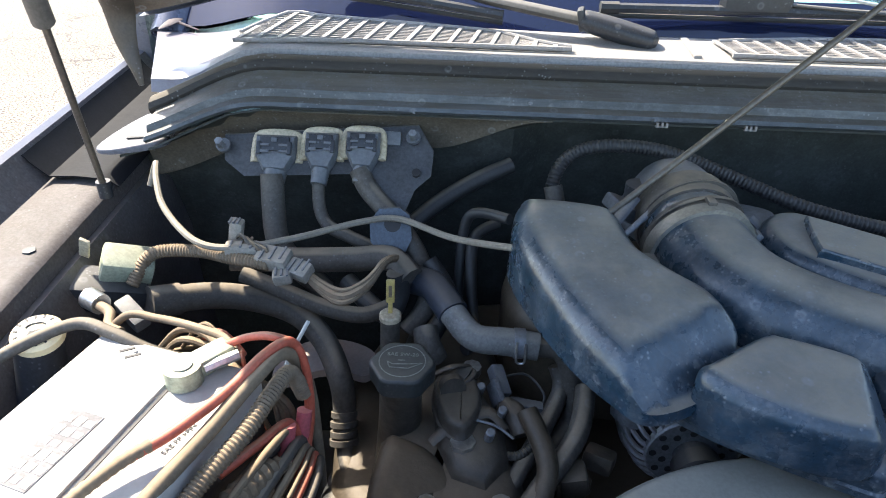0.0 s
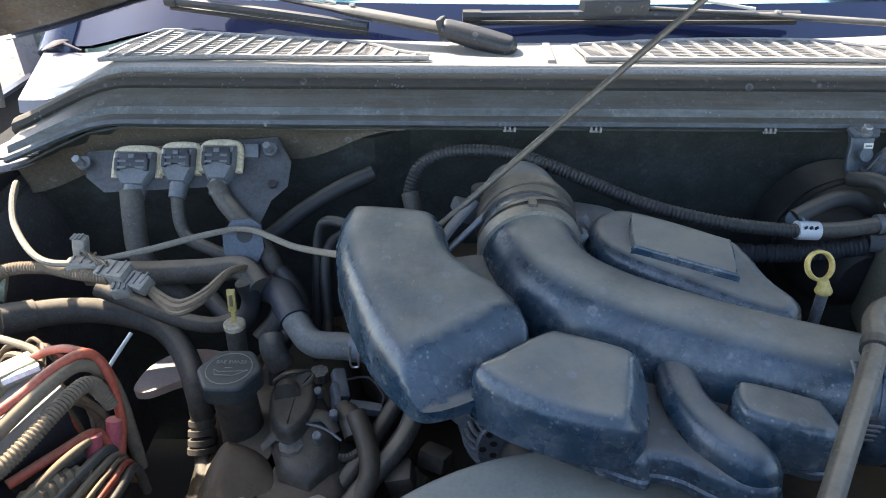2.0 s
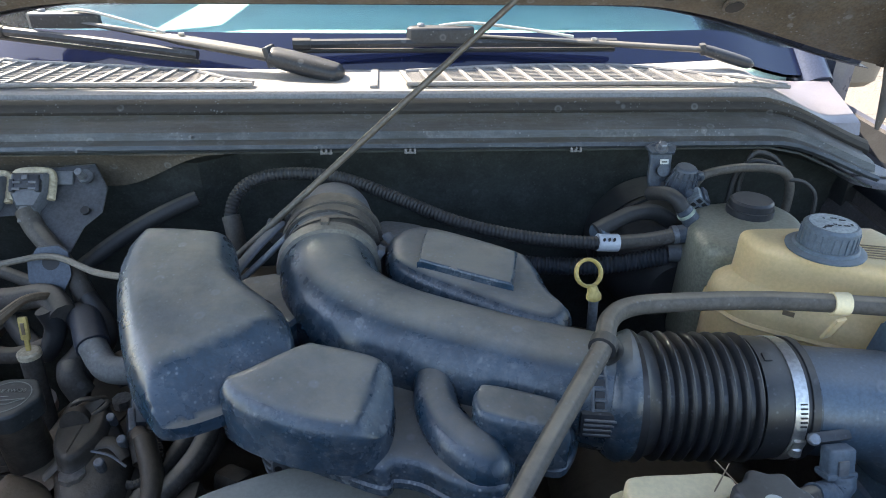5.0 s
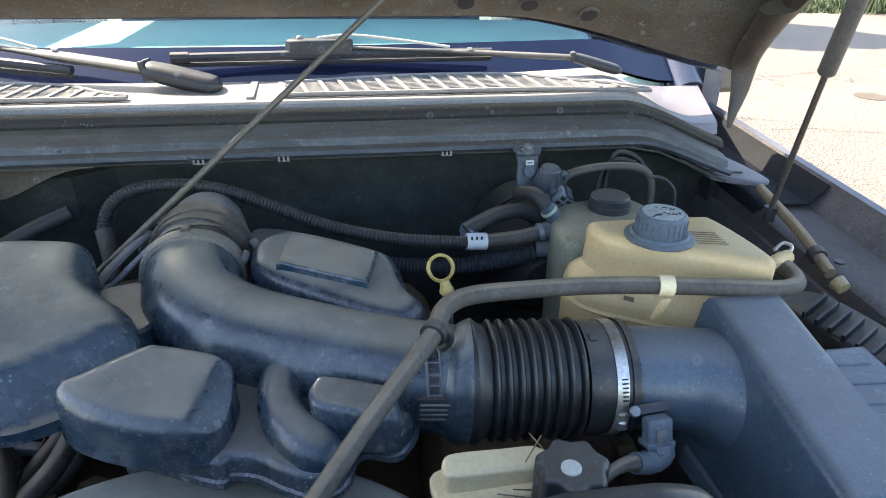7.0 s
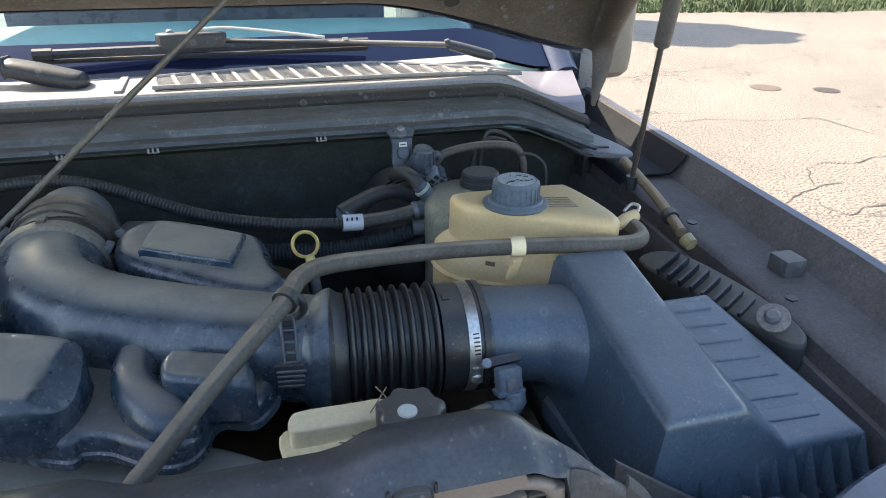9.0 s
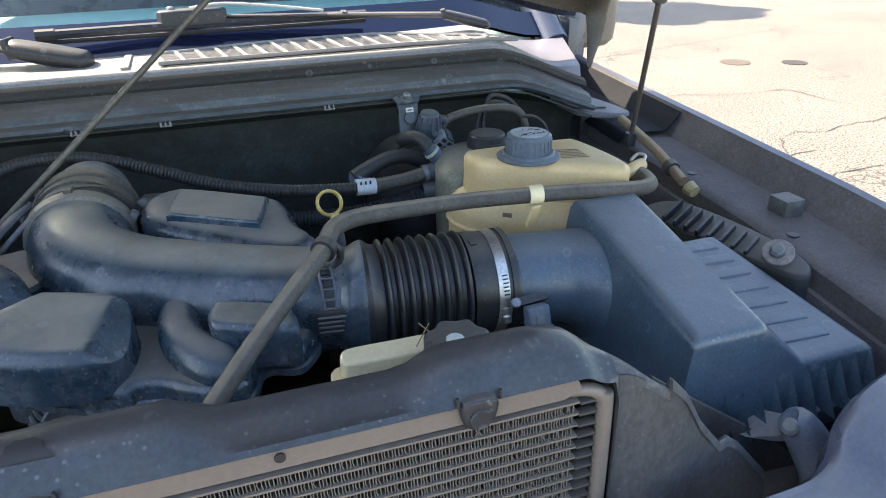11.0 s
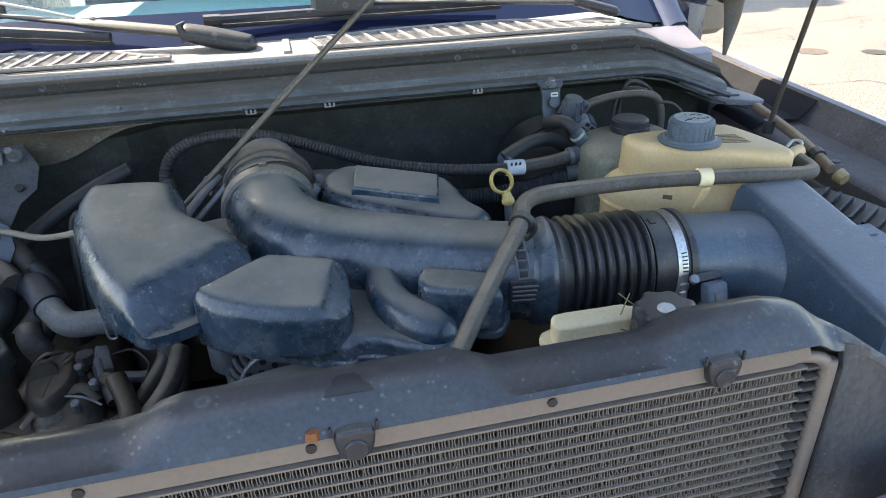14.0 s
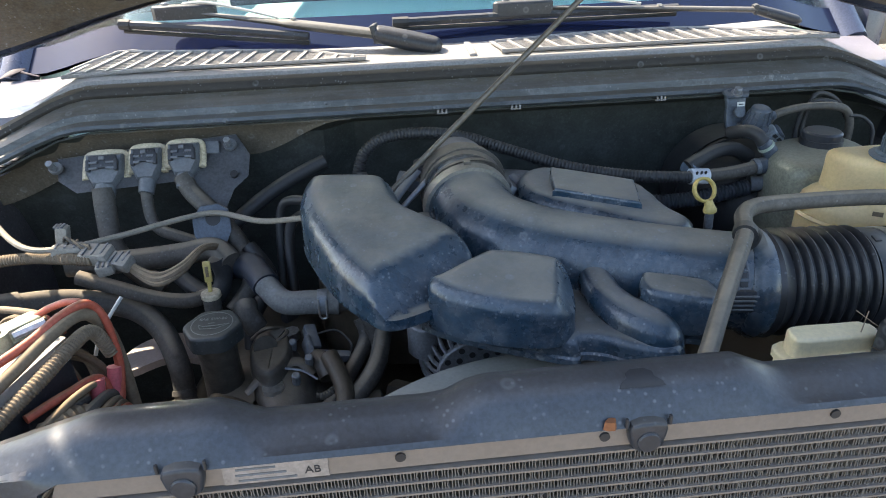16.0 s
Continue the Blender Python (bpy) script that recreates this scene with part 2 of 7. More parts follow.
def road_material():
    m = bpy.data.materials.new("pale_worn_asphalt")
    m.use_nodes = True
    nt = m.node_tree
    p = nt.nodes["Principled BSDF"]
    agg = ramp(nt, tex(nt, 62, 5, 0.8), [(0.41, (0.030, 0.022, 0.018)), (0.47, (0.150, 0.124, 0.102)), (0.54, (0.30, 0.264, 0.226))])
    big = ramp(nt, tex(nt, 0.7, 5, 0.6, 3), [(0.3, (0.78, 0.78, 0.78)), (0.7, (1.05, 1.03, 1.0))])
    col = mix(nt, 1.0, agg, big, "MULTIPLY")
    co = nt.nodes.new("ShaderNodeTexCoord")
    wob = nt.nodes.new("ShaderNodeVectorMath")
    wob.operation = "ADD"
    nz = nt.nodes.new("ShaderNodeTexNoise")
    nz.inputs["Scale"].default_value, nz.inputs["Detail"].default_value = 3.0, 6
    nt.links.new(co.outputs["Object"], nz.inputs["Vector"])
    nt.links.new(co.outputs["Object"], wob.inputs[0])
    nt.links.new(nz.outputs["Color"], wob.inputs[1])
    v = nt.nodes.new("ShaderNodeTexVoronoi")
    v.feature = "DISTANCE_TO_EDGE"
    v.inputs["Scale"].default_value = 0.55
    nt.links.new(wob.outputs[0], v.inputs["Vector"])
    crack = ramp(nt, v.outputs["Distance"], [(0.003, (1, 1, 1)), (0.009, (0, 0, 0))])
    crack = math_node(nt, "MULTIPLY", crack, ramp(nt, tex(nt, 0.9, 3, 0.5, 9), [(0.45, (0, 0, 0)), (0.55, (1, 1, 1))]))
    col = mix(nt, crack, col, (0.07, 0.06, 0.055))
    nt.links.new(col, p.inputs["Base Color"])
    p.inputs["Roughness"].default_value = 0.9
    b = nt.nodes.new("ShaderNodeBump")
    b.inputs["Strength"].default_value, b.inputs["Distance"].default_value = 0.25, 0.002
    nt.links.new(tex(nt, 110, 3, 0.7), b.inputs["Height"])
    nt.links.new(b.outputs[0], p.inputs["Normal"])
    return m


def glass_material():
    m = bpy.data.materials.new("windshield_glass")
    m.use_nodes = True
    nt = m.node_tree
    out = nt.nodes["Material Output"]
    nt.nodes.remove(nt.nodes["Principled BSDF"])
    tr = nt.nodes.new("ShaderNodeBsdfTransparent")
    tr.inputs[0].default_value = (0.82, 0.95, 0.94, 1)
    gl = nt.nodes.new("ShaderNodeBsdfGlossy")
    gl.inputs["Roughness"].default_value = 0.05
    mx = nt.nodes.new("ShaderNodeMixShader")
    fr = nt.nodes.new("ShaderNodeFresnel")
    fr.inputs["IOR"].default_value = 1.3
    nt.links.new(fr.outputs[0], mx.inputs[0])
    nt.links.new(tr.outputs[0], mx.inputs[1])
    nt.links.new(gl.outputs[0], mx.inputs[2])
    nt.links.new(mx.outputs[0], out.inputs[0])
    return m


ROAD = road_material()
GLASS = glass_material()
# black band; the blue in its base colour stands in for reflected sky
FRIT = surface("sky_tinted_black_band", (0.006, 0.010, 0.035), 0.10, vary=0.1, bump=0.0, spec=0.6)
# green darkened in the base colour to stand for shadow over the verge
GRASS = surface("shade_darkened_grass", (0.050, 0.072, 0.028), 0.7, vary=0.5, scale=3, seed=33)


# ---- shapes ----
def part(name, bm, material, parent=None, label="", sharp=38):
    """Links a bmesh as one mesh object under a thing or a part. All meshes stand in world coordinates."""
    me = bpy.data.meshes.new(name)
    bmesh.ops.recalc_face_normals(bm, faces=bm.faces[:])
    bm.to_mesh(me)
    bm.free()
    for poly in me.polygons:
        poly.use_smooth = True
    me.set_sharp_from_angle(angle=radians(sharp))
    me.materials.append(material)
    ob = new(name, me)
    if parent is not None:
        ob.parent = parent
        if parent.type == "EMPTY":
            ob.matrix_parent_inverse = Matrix.Translation(-Vector(parent.location))
    if label:
        ob["label"] = label
    return ob


def thing(name, at, label, category, group="", kind=""):
    ob = new(name)
    ob.location = at
    ob.empty_display_size = 0.05
    return tagged(ob, label, category, group, kind)


def spline(pts, n=8, closed=False):
    """Catmull-Rom through the points; each may carry further numbers, which are carried along."""
    P = np.array(pts, float)
    k = len(P)
    out = []
    for i in range(k if closed else k - 1):
        a, b, c, d = ((P[(i + j) % k] for j in (-1, 0, 1, 2)) if closed else (P[min(max(i + j, 0), k - 1)] for j in (-1, 0, 1, 2)))
        for s in range(n):
            t = s / n
            out.append(0.5 * (2 * b + (c - a) * t + (2 * a - 5 * b + 4 * c - d) * t * t + (3 * b - a - 3 * c + d) * t ** 3))
    if not closed:
        out.append(P[-1])
    return np.array(out)


def sweep(pts, rad, bm=None, seg=12, n=8, rib=0.0, pitch=0.006, caps=True, squash=1.0):
    """A tube along a smooth path. rad: one number or one for each point. rib, pitch: rings for corrugated loom."""
    bm = bm or bmesh.new()
    rad = [rad] * len(pts) if isinstance(rad, (int, float)) else rad
    C = spline([(*p, r) for p, r in zip(pts, rad)], n)
    if rib:
        L = np.concatenate([[0], np.cumsum(np.linalg.norm(np.diff(C[:, :3], axis=0), axis=1))])
        m = int(L[-1] / pitch * 2) + 2
        s = np.linspace(0, L[-1], m)
        C = np.stack([np.interp(s, L, C[:, i]) for i in range(4)], 1)
        C[::2, 3] -= rib
    up = None
    rings = []
    for i in range(len(C)):
        t = Vector(C[min(i + 1, len(C) - 1), :3] - C[max(i - 1, 0), :3]).normalized()
        if up is None:
            up = Vector((0, 0, 1)) if abs(t.z) < 0.9 else Vector((0, 1, 0))
        up = (up - t * up.dot(t)).normalized()
        side = t.cross(up)
        o = Vector(C[i, :3])
        rings.append([bm.verts.new(o + float(C[i, 3]) * (side * math.cos(a) + squash * up * math.sin(a))) for a in (2 * math.pi * j / seg for j in range(seg))])
    for a, b in zip(rings, rings[1:]):
        for j in range(seg):
            bm.faces.new((a[j], a[(j + 1) % seg], b[(j + 1) % seg], b[j]))
    if caps:
        bm.faces.new(rings[0]), bm.faces.new(rings[-1])
    return bm


def tube(a, b, r, bm=None, seg=16, r2=None):
    return sweep([a, b], [r, r if r2 is None else r2], bm, seg, 1)


def slab(outline, prof, n=6, slope=None, bm=None, smooth=True, pivot=(0, 0)):
    """A moulded body: the closed outline (x, y) taken up through rings of (inset, height). slope: (dz/dx, dz/dy) of the upper rings about the pivot."""
    bm = bm or bmesh.new()
    P = spline(outline, n, True) if smooth else np.array(outline, float)
    if np.sum(P[:, 0] * np.roll(P[:, 1], -1) - np.roll(P[:, 0], -1) * P[:, 1]) < 0:
        P = P[::-1]
    T = np.roll(P, -1, 0) - np.roll(P, 1, 0)
    N = np.stack([-T[:, 1], T[:, 0]], 1)
    N /= np.linalg.norm(N, axis=1)[:, None] + 1e-9
    zs = [z for _, z in prof]
    rings = []
    for inset, z in prof:
        Q = P + N * inset
        w = (z - zs[0]) / (max(zs) - zs[0] + 1e-9)
        sx, sy = slope or (0, 0)
        rings.append([bm.verts.new((x, y, z + w * (sx * (x - pivot[0]) + sy * (y - pivot[1])))) for x, y in Q])
    k = len(P)
    for a, b in zip(rings, rings[1:]):
        for j in range(k):
            bm.faces.new((a[j], a[(j + 1) % k], b[(j + 1) % k], b[j]))
    bm.faces.new(rings[-1]), bm.faces.new(rings[0][::-1])
    return bm


def pillow(outline, z0, z1, r, n=6, slope=(0, 0), pivot=(0, 0), lip=0.0, step=0.012, steps=7, cuts=()):
    """A moulded hollow body: walls up from z0, the edge rounded over by r into a gently sloping top at z1; lip: a seam flange at the foot.
    cuts: planes that slope the top down beyond an edge, as (x, y, outward x, outward y, grade, height)."""
    P = spline(outline, n, True)
    if np.sum(P[:, 0] * np.roll(P[:, 1], -1) - np.roll(P[:, 0], -1) * P[:, 1]) < 0:
        P = P[::-1]
    A, B = P, np.roll(P, -1, 0)

    def inside(q):
        d = B - A
        t = np.clip(((q - A) * d).sum(1) / ((d * d).sum(1) + 1e-12), 0, 1)
        dist = np.linalg.norm(A + d * t[:, None] - q, axis=1).min()
        c = ((A[:, 1] > q[1]) != (B[:, 1] > q[1])) & (q[0] < d[:, 0] * (q[1] - A[:, 1]) / (d[:, 1] + 1e-12) + A[:, 0])
        return dist if c.sum() % 2 else -dist

    T = np.roll(P, -1, 0) - np.roll(P, 1, 0)
    N = np.stack([-T[:, 1], T[:, 0]], 1)
    N /= np.linalg.norm(N, axis=1)[:, None] + 1e-9
    pts = [Vector(q) for q in P]
    for i in range(1, steps + 1):
        o = r * (1 - math.cos(math.pi / 2 * i / steps))
        pts += [Vector(q) for q in P + N * o if inside(q) > 0.96 * o]
    lo, hi = P.min(0), P.max(0)
    x = lo[0]
    while x < hi[0]:
        y = lo[1]
        while y < hi[1]:
            q = np.array((x + 0.3 * step * math.sin(40 * y), y))
            if inside(q) > r * 1.02 + 0.002:
                pts.append(Vector(q))
            y += step
        x += step
    k = len(P)
    V, _, F, *_ = delaunay_2d_cdt(pts, [(i, (i + 1) % k) for i in range(k)], [], 1, 1e-6)
    bm = bmesh.new()

    def tilt(q):
        return slope[0] * (q[0] - pivot[0]) + slope[1] * (q[1] - pivot[1])
    vs = []
    for q in V:
        d = max(0.0, inside(np.array(q)))
        h = math.sqrt(max(0.0, r * r - (r - min(d, r)) ** 2))
        z = z1 - r + h + tilt(q)
        for px, py, nx, ny, grade, pz in cuts:
            c = pz - grade * ((q[0] - px) * nx + (q[1] - py) * ny)
            z = 0.5 * (z + c - math.sqrt((z - c) ** 2 + 0.0035 ** 2))
        vs.append(bm.verts.new((q[0], q[1], max(z, z0 + 0.012))))
    for f in F:
        bm.faces.new([vs[i] for i in f])
    foot = [(0.0, z0)] if not lip else [(0.0, z0 + 0.009), (-lip, z0 + 0.007), (-lip, z0)]
    prev = [vs[i] for i in range(k)] if len(V) >= k else None
    for o, z in foot:
        ring = [bm.verts.new((*(np.array(V[i]) + N[i] * o), z)) for i in range(k)]
        for j in range(k):
            bm.faces.new((prev[j], prev[(j + 1) % k], ring[(j + 1) % k], ring[j]))
        prev = ring
    return bm


def dome(z0, z1, r, steps=5, lip=0.0, draft=0.0):
    """Rings for slab(): a wall from z0 with a draft, rounded over by r into the top at z1; lip: a seam flange at the foot."""
    out = [(-lip, z0), (-lip, z0 + 0.006), (0, z0 + 0.008)] if lip else [(0, z0)]
    for i in range(steps + 1):
        a = math.pi / 2 * i / steps
        out.append((draft + r * (1 - math.cos(a)), z1 - r + r * math.sin(a)))
    return out


def box(c, size, bevel=0.004, rot=(0, 0, 0), bm=None, seg=2):
    bm = bm or bmesh.new()
    m = pose(*c, *rot) @ Matrix.Diagonal((*size, 1))
    made = bmesh.ops.create_cube(bm, size=1, matrix=m)
    if bevel:
        bmesh.ops.bevel(bm, geom=list({e for v in made["verts"] for e in v.link_edges}), offset=bevel, segments=seg, profile=0.6, affect="EDGES")
    return bm


def strip(xs, section, bm=None, closed=False):
    """A skin lofted over xs; section(x) gives its points (x, y, z)."""
    bm = bm or bmesh.new()
    rows = [[bm.verts.new(p) for p in section(x)] for x in xs]
    for a, b in zip(rows, rows[1:]):
        for j in range(len(a) - (0 if closed else 1)):
            bm.faces.new((a[j], a[(j + 1) % len(a)], b[(j + 1) % len(a)], b[j]))
    return bm


def thicken(bm, t):
    bmesh.ops.recalc_face_normals(bm, faces=bm.faces[:])
    bmesh.ops.solidify(bm, geom=bm.faces[:] + bm.edges[:] + bm.verts[:], thickness=t)
    return bm


def disc(c, r, h, bm=None, seg=24, axis=(0, 0, 1), bevel=0.0):
    a = Vector(axis).normalized()
    c = Vector(c)
    pts = [(0, r), (h - bevel, r), (h, r - bevel)] if bevel else [(0, r), (h, r)]
    return sweep([c + a * s for s, _ in pts], [q for _, q in pts], bm, seg, 1)


def smooth01(v):
    v = min(max(v, 0.0), 1.0)
    return v * v * (3 - 2 * v)


# ---- ground and distance ----
def ground():
    bm = bmesh.new()
    bmesh.ops.create_grid(bm, x_segments=2, y_segments=2, size=400)
    tagged(part("ground", bm, ROAD), "pale sunlit worn asphalt with fine cracks", "ground", kind="structure")


def grass_verge():
    bm = bmesh.new()
    rng = random.Random(3)
    for _ in range(9000):
        x = rng.uniform(7.0, 22.0)
        y0 = 12.0 - 0.17 * (x - 9.5) + 0.35 * noise.noise((x * 0.9, 0, 0))
        y = y0 + abs(rng.gauss(0, 1.6))
        h, a, w = rng.uniform(0.05, 0.16), rng.uniform(0, 6.28), rng.uniform(0.012, 0.03)
        if abs(x - 10.6) < 0.5 and y < y0 + 0.8:
            h *= 3.2
        dx, dy = math.cos(a) * w, math.sin(a) * w
        lx, ly = rng.uniform(-0.5, 0.5) * h, rng.uniform(-0.5, 0.5) * h
        v = [bm.verts.new(p) for p in ((x - dx, y - dy, 0), (x + dx, y + dy, 0), (x + lx, y + ly, h))]
        bm.faces.new(v)
    tagged(part("grass", bm, GRASS), "uneven green grass along the edge of the asphalt", "grass", kind="stuff")
    bm = slab([(6, 12.9), (9.5, 12.2), (14, 11.4), (24, 9.9), (30, 30), (0, 30)], [(0, 0.0), (0.03, 0.02)], n=1, smooth=False)
    tagged(part("verge", bm, surface("verge_soil", (0.07, 0.085, 0.035), 0.95, vary=0.4, scale=2, seed=40)), "grassy earth verge beside the asphalt", "ground", kind="structure")


def covers():
    for x, y, r in ((5.45, 5.7, 0.16), (6.0, 5.43, 0.13)):
        c = thing("valve_cover", (x, y, 0), "small round iron valve cover set in the asphalt", "cover", "valve covers in the asphalt")
        part("lid", disc((x, y, 0.0), r, 0.006), surface("rusty_iron", (0.11, 0.082, 0.062) if r > 0.14 else (0.045, 0.038, 0.033), 0.8, vary=0.5, scale=25, seed=41), c)


def unseen_shadow_tree():
    """Made-up tree beside the verge, out of view, added to cast the shade on the asphalt."""
    at = Vector((3.3, 12.4, 0))
    t = thing("tree", at, "unseen leafy green tree added to cast a shadow on the asphalt", "tree")
    part("trunk", sweep([at, at + Vector((0.05, 0, 1.6)), at + Vector((0.0, 0.1, 3.2)), at + Vector((0.1, 0, 5.2))], [0.20, 0.15, 0.12, 0.05], seg=10), surface("tree_bark", (0.10, 0.08, 0.06), 0.9, bump=0.5, grain=60, seed=66), t)
    rng = random.Random(14)
    for k in range(7):
        a = 0.9 * k
        z = 3.0 + 0.25 * k
        part("limb", sweep([at + Vector((0, 0, z)), at + Vector((0.6 * math.cos(a), 0.6 * math.sin(a), z + 0.5)), at + Vector((1.3 * math.cos(a), 1.3 * math.sin(a), z + 0.9))], [0.06, 0.04, 0.015], seg=7), bpy.data.materials["tree_bark"], t)
    bm = bmesh.new()
    for _ in range(9000):
        d = Vector((rng.gauss(0, 1), rng.gauss(0, 1), rng.gauss(0, 1))).normalized()
        r = rng.random() ** 0.4 * (0.85 + 0.3 * noise.noise(d * 1.7))
        c = at + Vector((d.x * 1.55 * r, d.y * 1.5 * r, 5.3 + d.z * 1.5 * r))
        u = Vector((rng.gauss(0, 1), rng.gauss(0, 1), rng.gauss(0, 1))).normalized() * 0.15
        w = u.orthogonal().normalized() * 0.10
        bm.faces.new([bm.verts.new(q) for q in (c - u, c + w, c + u, c - w)])
    part("crown", bm, GRASS, t, "dense green leaves")


def seam():
    """A long dark sealed joint in the asphalt, and a branching crack."""
    for pts in ([(3.0, 6.2), (4.58, 6.6), (5.62, 6.85), (7.06, 7.2), (9.01, 7.62), (16.0, 9.0)], [(3.72, 4.68), (4.01, 4.71), (4.35, 4.58), (4.73, 4.51), (5.03, 4.5), (5.08, 4.18), (5.13, 3.88)], [(3.25, 2.81), (3.46, 2.9), (3.53, 2.97), (3.7, 3.0), (3.9, 3.06)],
                [(3.7, 3.0), (3.82, 3.22), (4.04, 3.43), (4.22, 3.38), (4.43, 3.39), (4.69, 3.44), (5.4, 3.5)], [(3.5, 2.59), (3.61, 2.61), (3.79, 2.64), (4.1, 2.66)], [(6.08, 6.84), (5.98, 6.15), (6.02, 5.78)], [(-3.4, 3.2), (-4.0, 4.3), (-4.6, 4.6), (-6, 4.9)]):
        C = spline([(x, y) for x, y in pts], 14)
        bm = bmesh.new()
        rows = []
        for i, (x, y) in enumerate(C):
            d = C[min(i + 1, len(C) - 1)] - C[max(i - 1, 0)]
            n = np.array((-d[1], d[0])) / (np.linalg.norm(d) + 1e-9)
            x, y = x + 0.05 * noise.noise((x * 6, y * 6, 0)), y + 0.05 * noise.noise((x * 6, y * 6, 5))
            w = max(0.0012, 0.0042 + 0.005 * noise.noise((x * 9, y * 9, 2)))
            rows.append([bm.verts.new((x + n[0] * s * w, y + n[1] * s * w, 0.004)) for s in (-1, 1)])
        for a, b in zip(rows, rows[1:]):
            bm.faces.new((a[0], a[1], b[1], b[0]))
        ob = part("crack", bm, surface("tarred_crack", (0.05, 0.045, 0.04), 0.8, vary=0.5, seed=63) if "tarred_crack" not in bpy.data.materials else bpy.data.materials["tarred_crack"])
        tagged(ob, "dark crack running through the asphalt", "crack", kind="structure")


ground()
seam()
grass_verge()
covers()
unseen_shadow_tree()


# ---- body of the truck round the engine bay ----
def crest(y):
    """Height of the fender's crest along the truck."""
    return 1.192 + 0.055 * (y - 0.6) - 0.10 * max(0.0, 0.3 - y) ** 1.5


def fender(side):
    """Front fender with its gutter, inner flange and apron."""
    name = "right" if side > 0 else "left"
    f = thing("fender", (side * 0.93, 0.4, 0), "dark blue-grey painted front fender with a dusty gutter", "fender", "front fenders")
    prof = [(0.800, -0.075), (0.803, -0.052), (0.809, -0.047), (0.820, -0.046), (0.850, -0.044), (0.892, -0.046), (0.911, -0.022), (0.922, -0.003), (0.932, 0.0), (0.944, -0.006),
            (0.956, -0.03), (0.975, -0.13), (0.99, -0.30), (0.985, -0.5), (0.96, -0.68)]
    ys = [(-0.30 + 1.35 * i / 40) for i in range(41)]

    def sec(y):
        z = crest(y)
        return [(side * (x + (0.0 if y > 0 else 0.15 * y * (x - 0.7))), y, z + dz) for x, dz in prof]
    part("panel", thicken(strip(ys, lambda y: sec(y)[7:]), 0.0012), PAINT, f, "dark blue-grey outer skin")
    part("gutter", thicken(strip(ys, lambda y: sec(y)[:8]), 0.0012), GUTTER, f, "dusty dark gutter inside the crest")
    bm = strip(ys, lambda y: [(side * x, y, crest(y) + dz) for x, dz in ((0.803, -0.075), (0.788, -0.072), (0.776, -0.10), (0.770, -0.30), (0.72, -0.62))])
    part("apron", thicken(bm, 0.002), PAINT_IN, f, "dusty inner apron with grime")
    # added near-black sheet: the hood's shade in the hinge pocket, put in as colour
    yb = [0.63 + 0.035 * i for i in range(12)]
    part("pocket_shade_sheet", thicken(strip(yb, lambda y: [(side * x, y, crest(y) + dz) for x, dz in ((0.792, -0.048), (0.806, -0.038), (0.820, -0.037), (0.850, -0.035), (0.886, -0.037), (0.907, -0.017), (0.915, -0.006))]), 0.002), surface("painted_pocket_shade_%s" % name, (0.008, 0.009, 0.012), 0.7, spec=0.2, vary=0.3), f, "black sheet added to stand for the shade in the hinge pocket")
    for y in (0.05, 0.26, 0.47):
        part("bolt", disc((side * 0.826, y, crest(y) - 0.049), 0.008, 0.006, seg=6), BLACK_MATT, f, "small dark bolt")
    part("bump_stop", box((side * 0.862, 0.315, crest(0.315) - 0.033), (0.032, 0.034, 0.025), 0.004), WING, f, "square dusty rubber hood bumper")


def cowl_drop(x):
    return 0.066 * smooth01((abs(x) - 0.60) / 0.22)


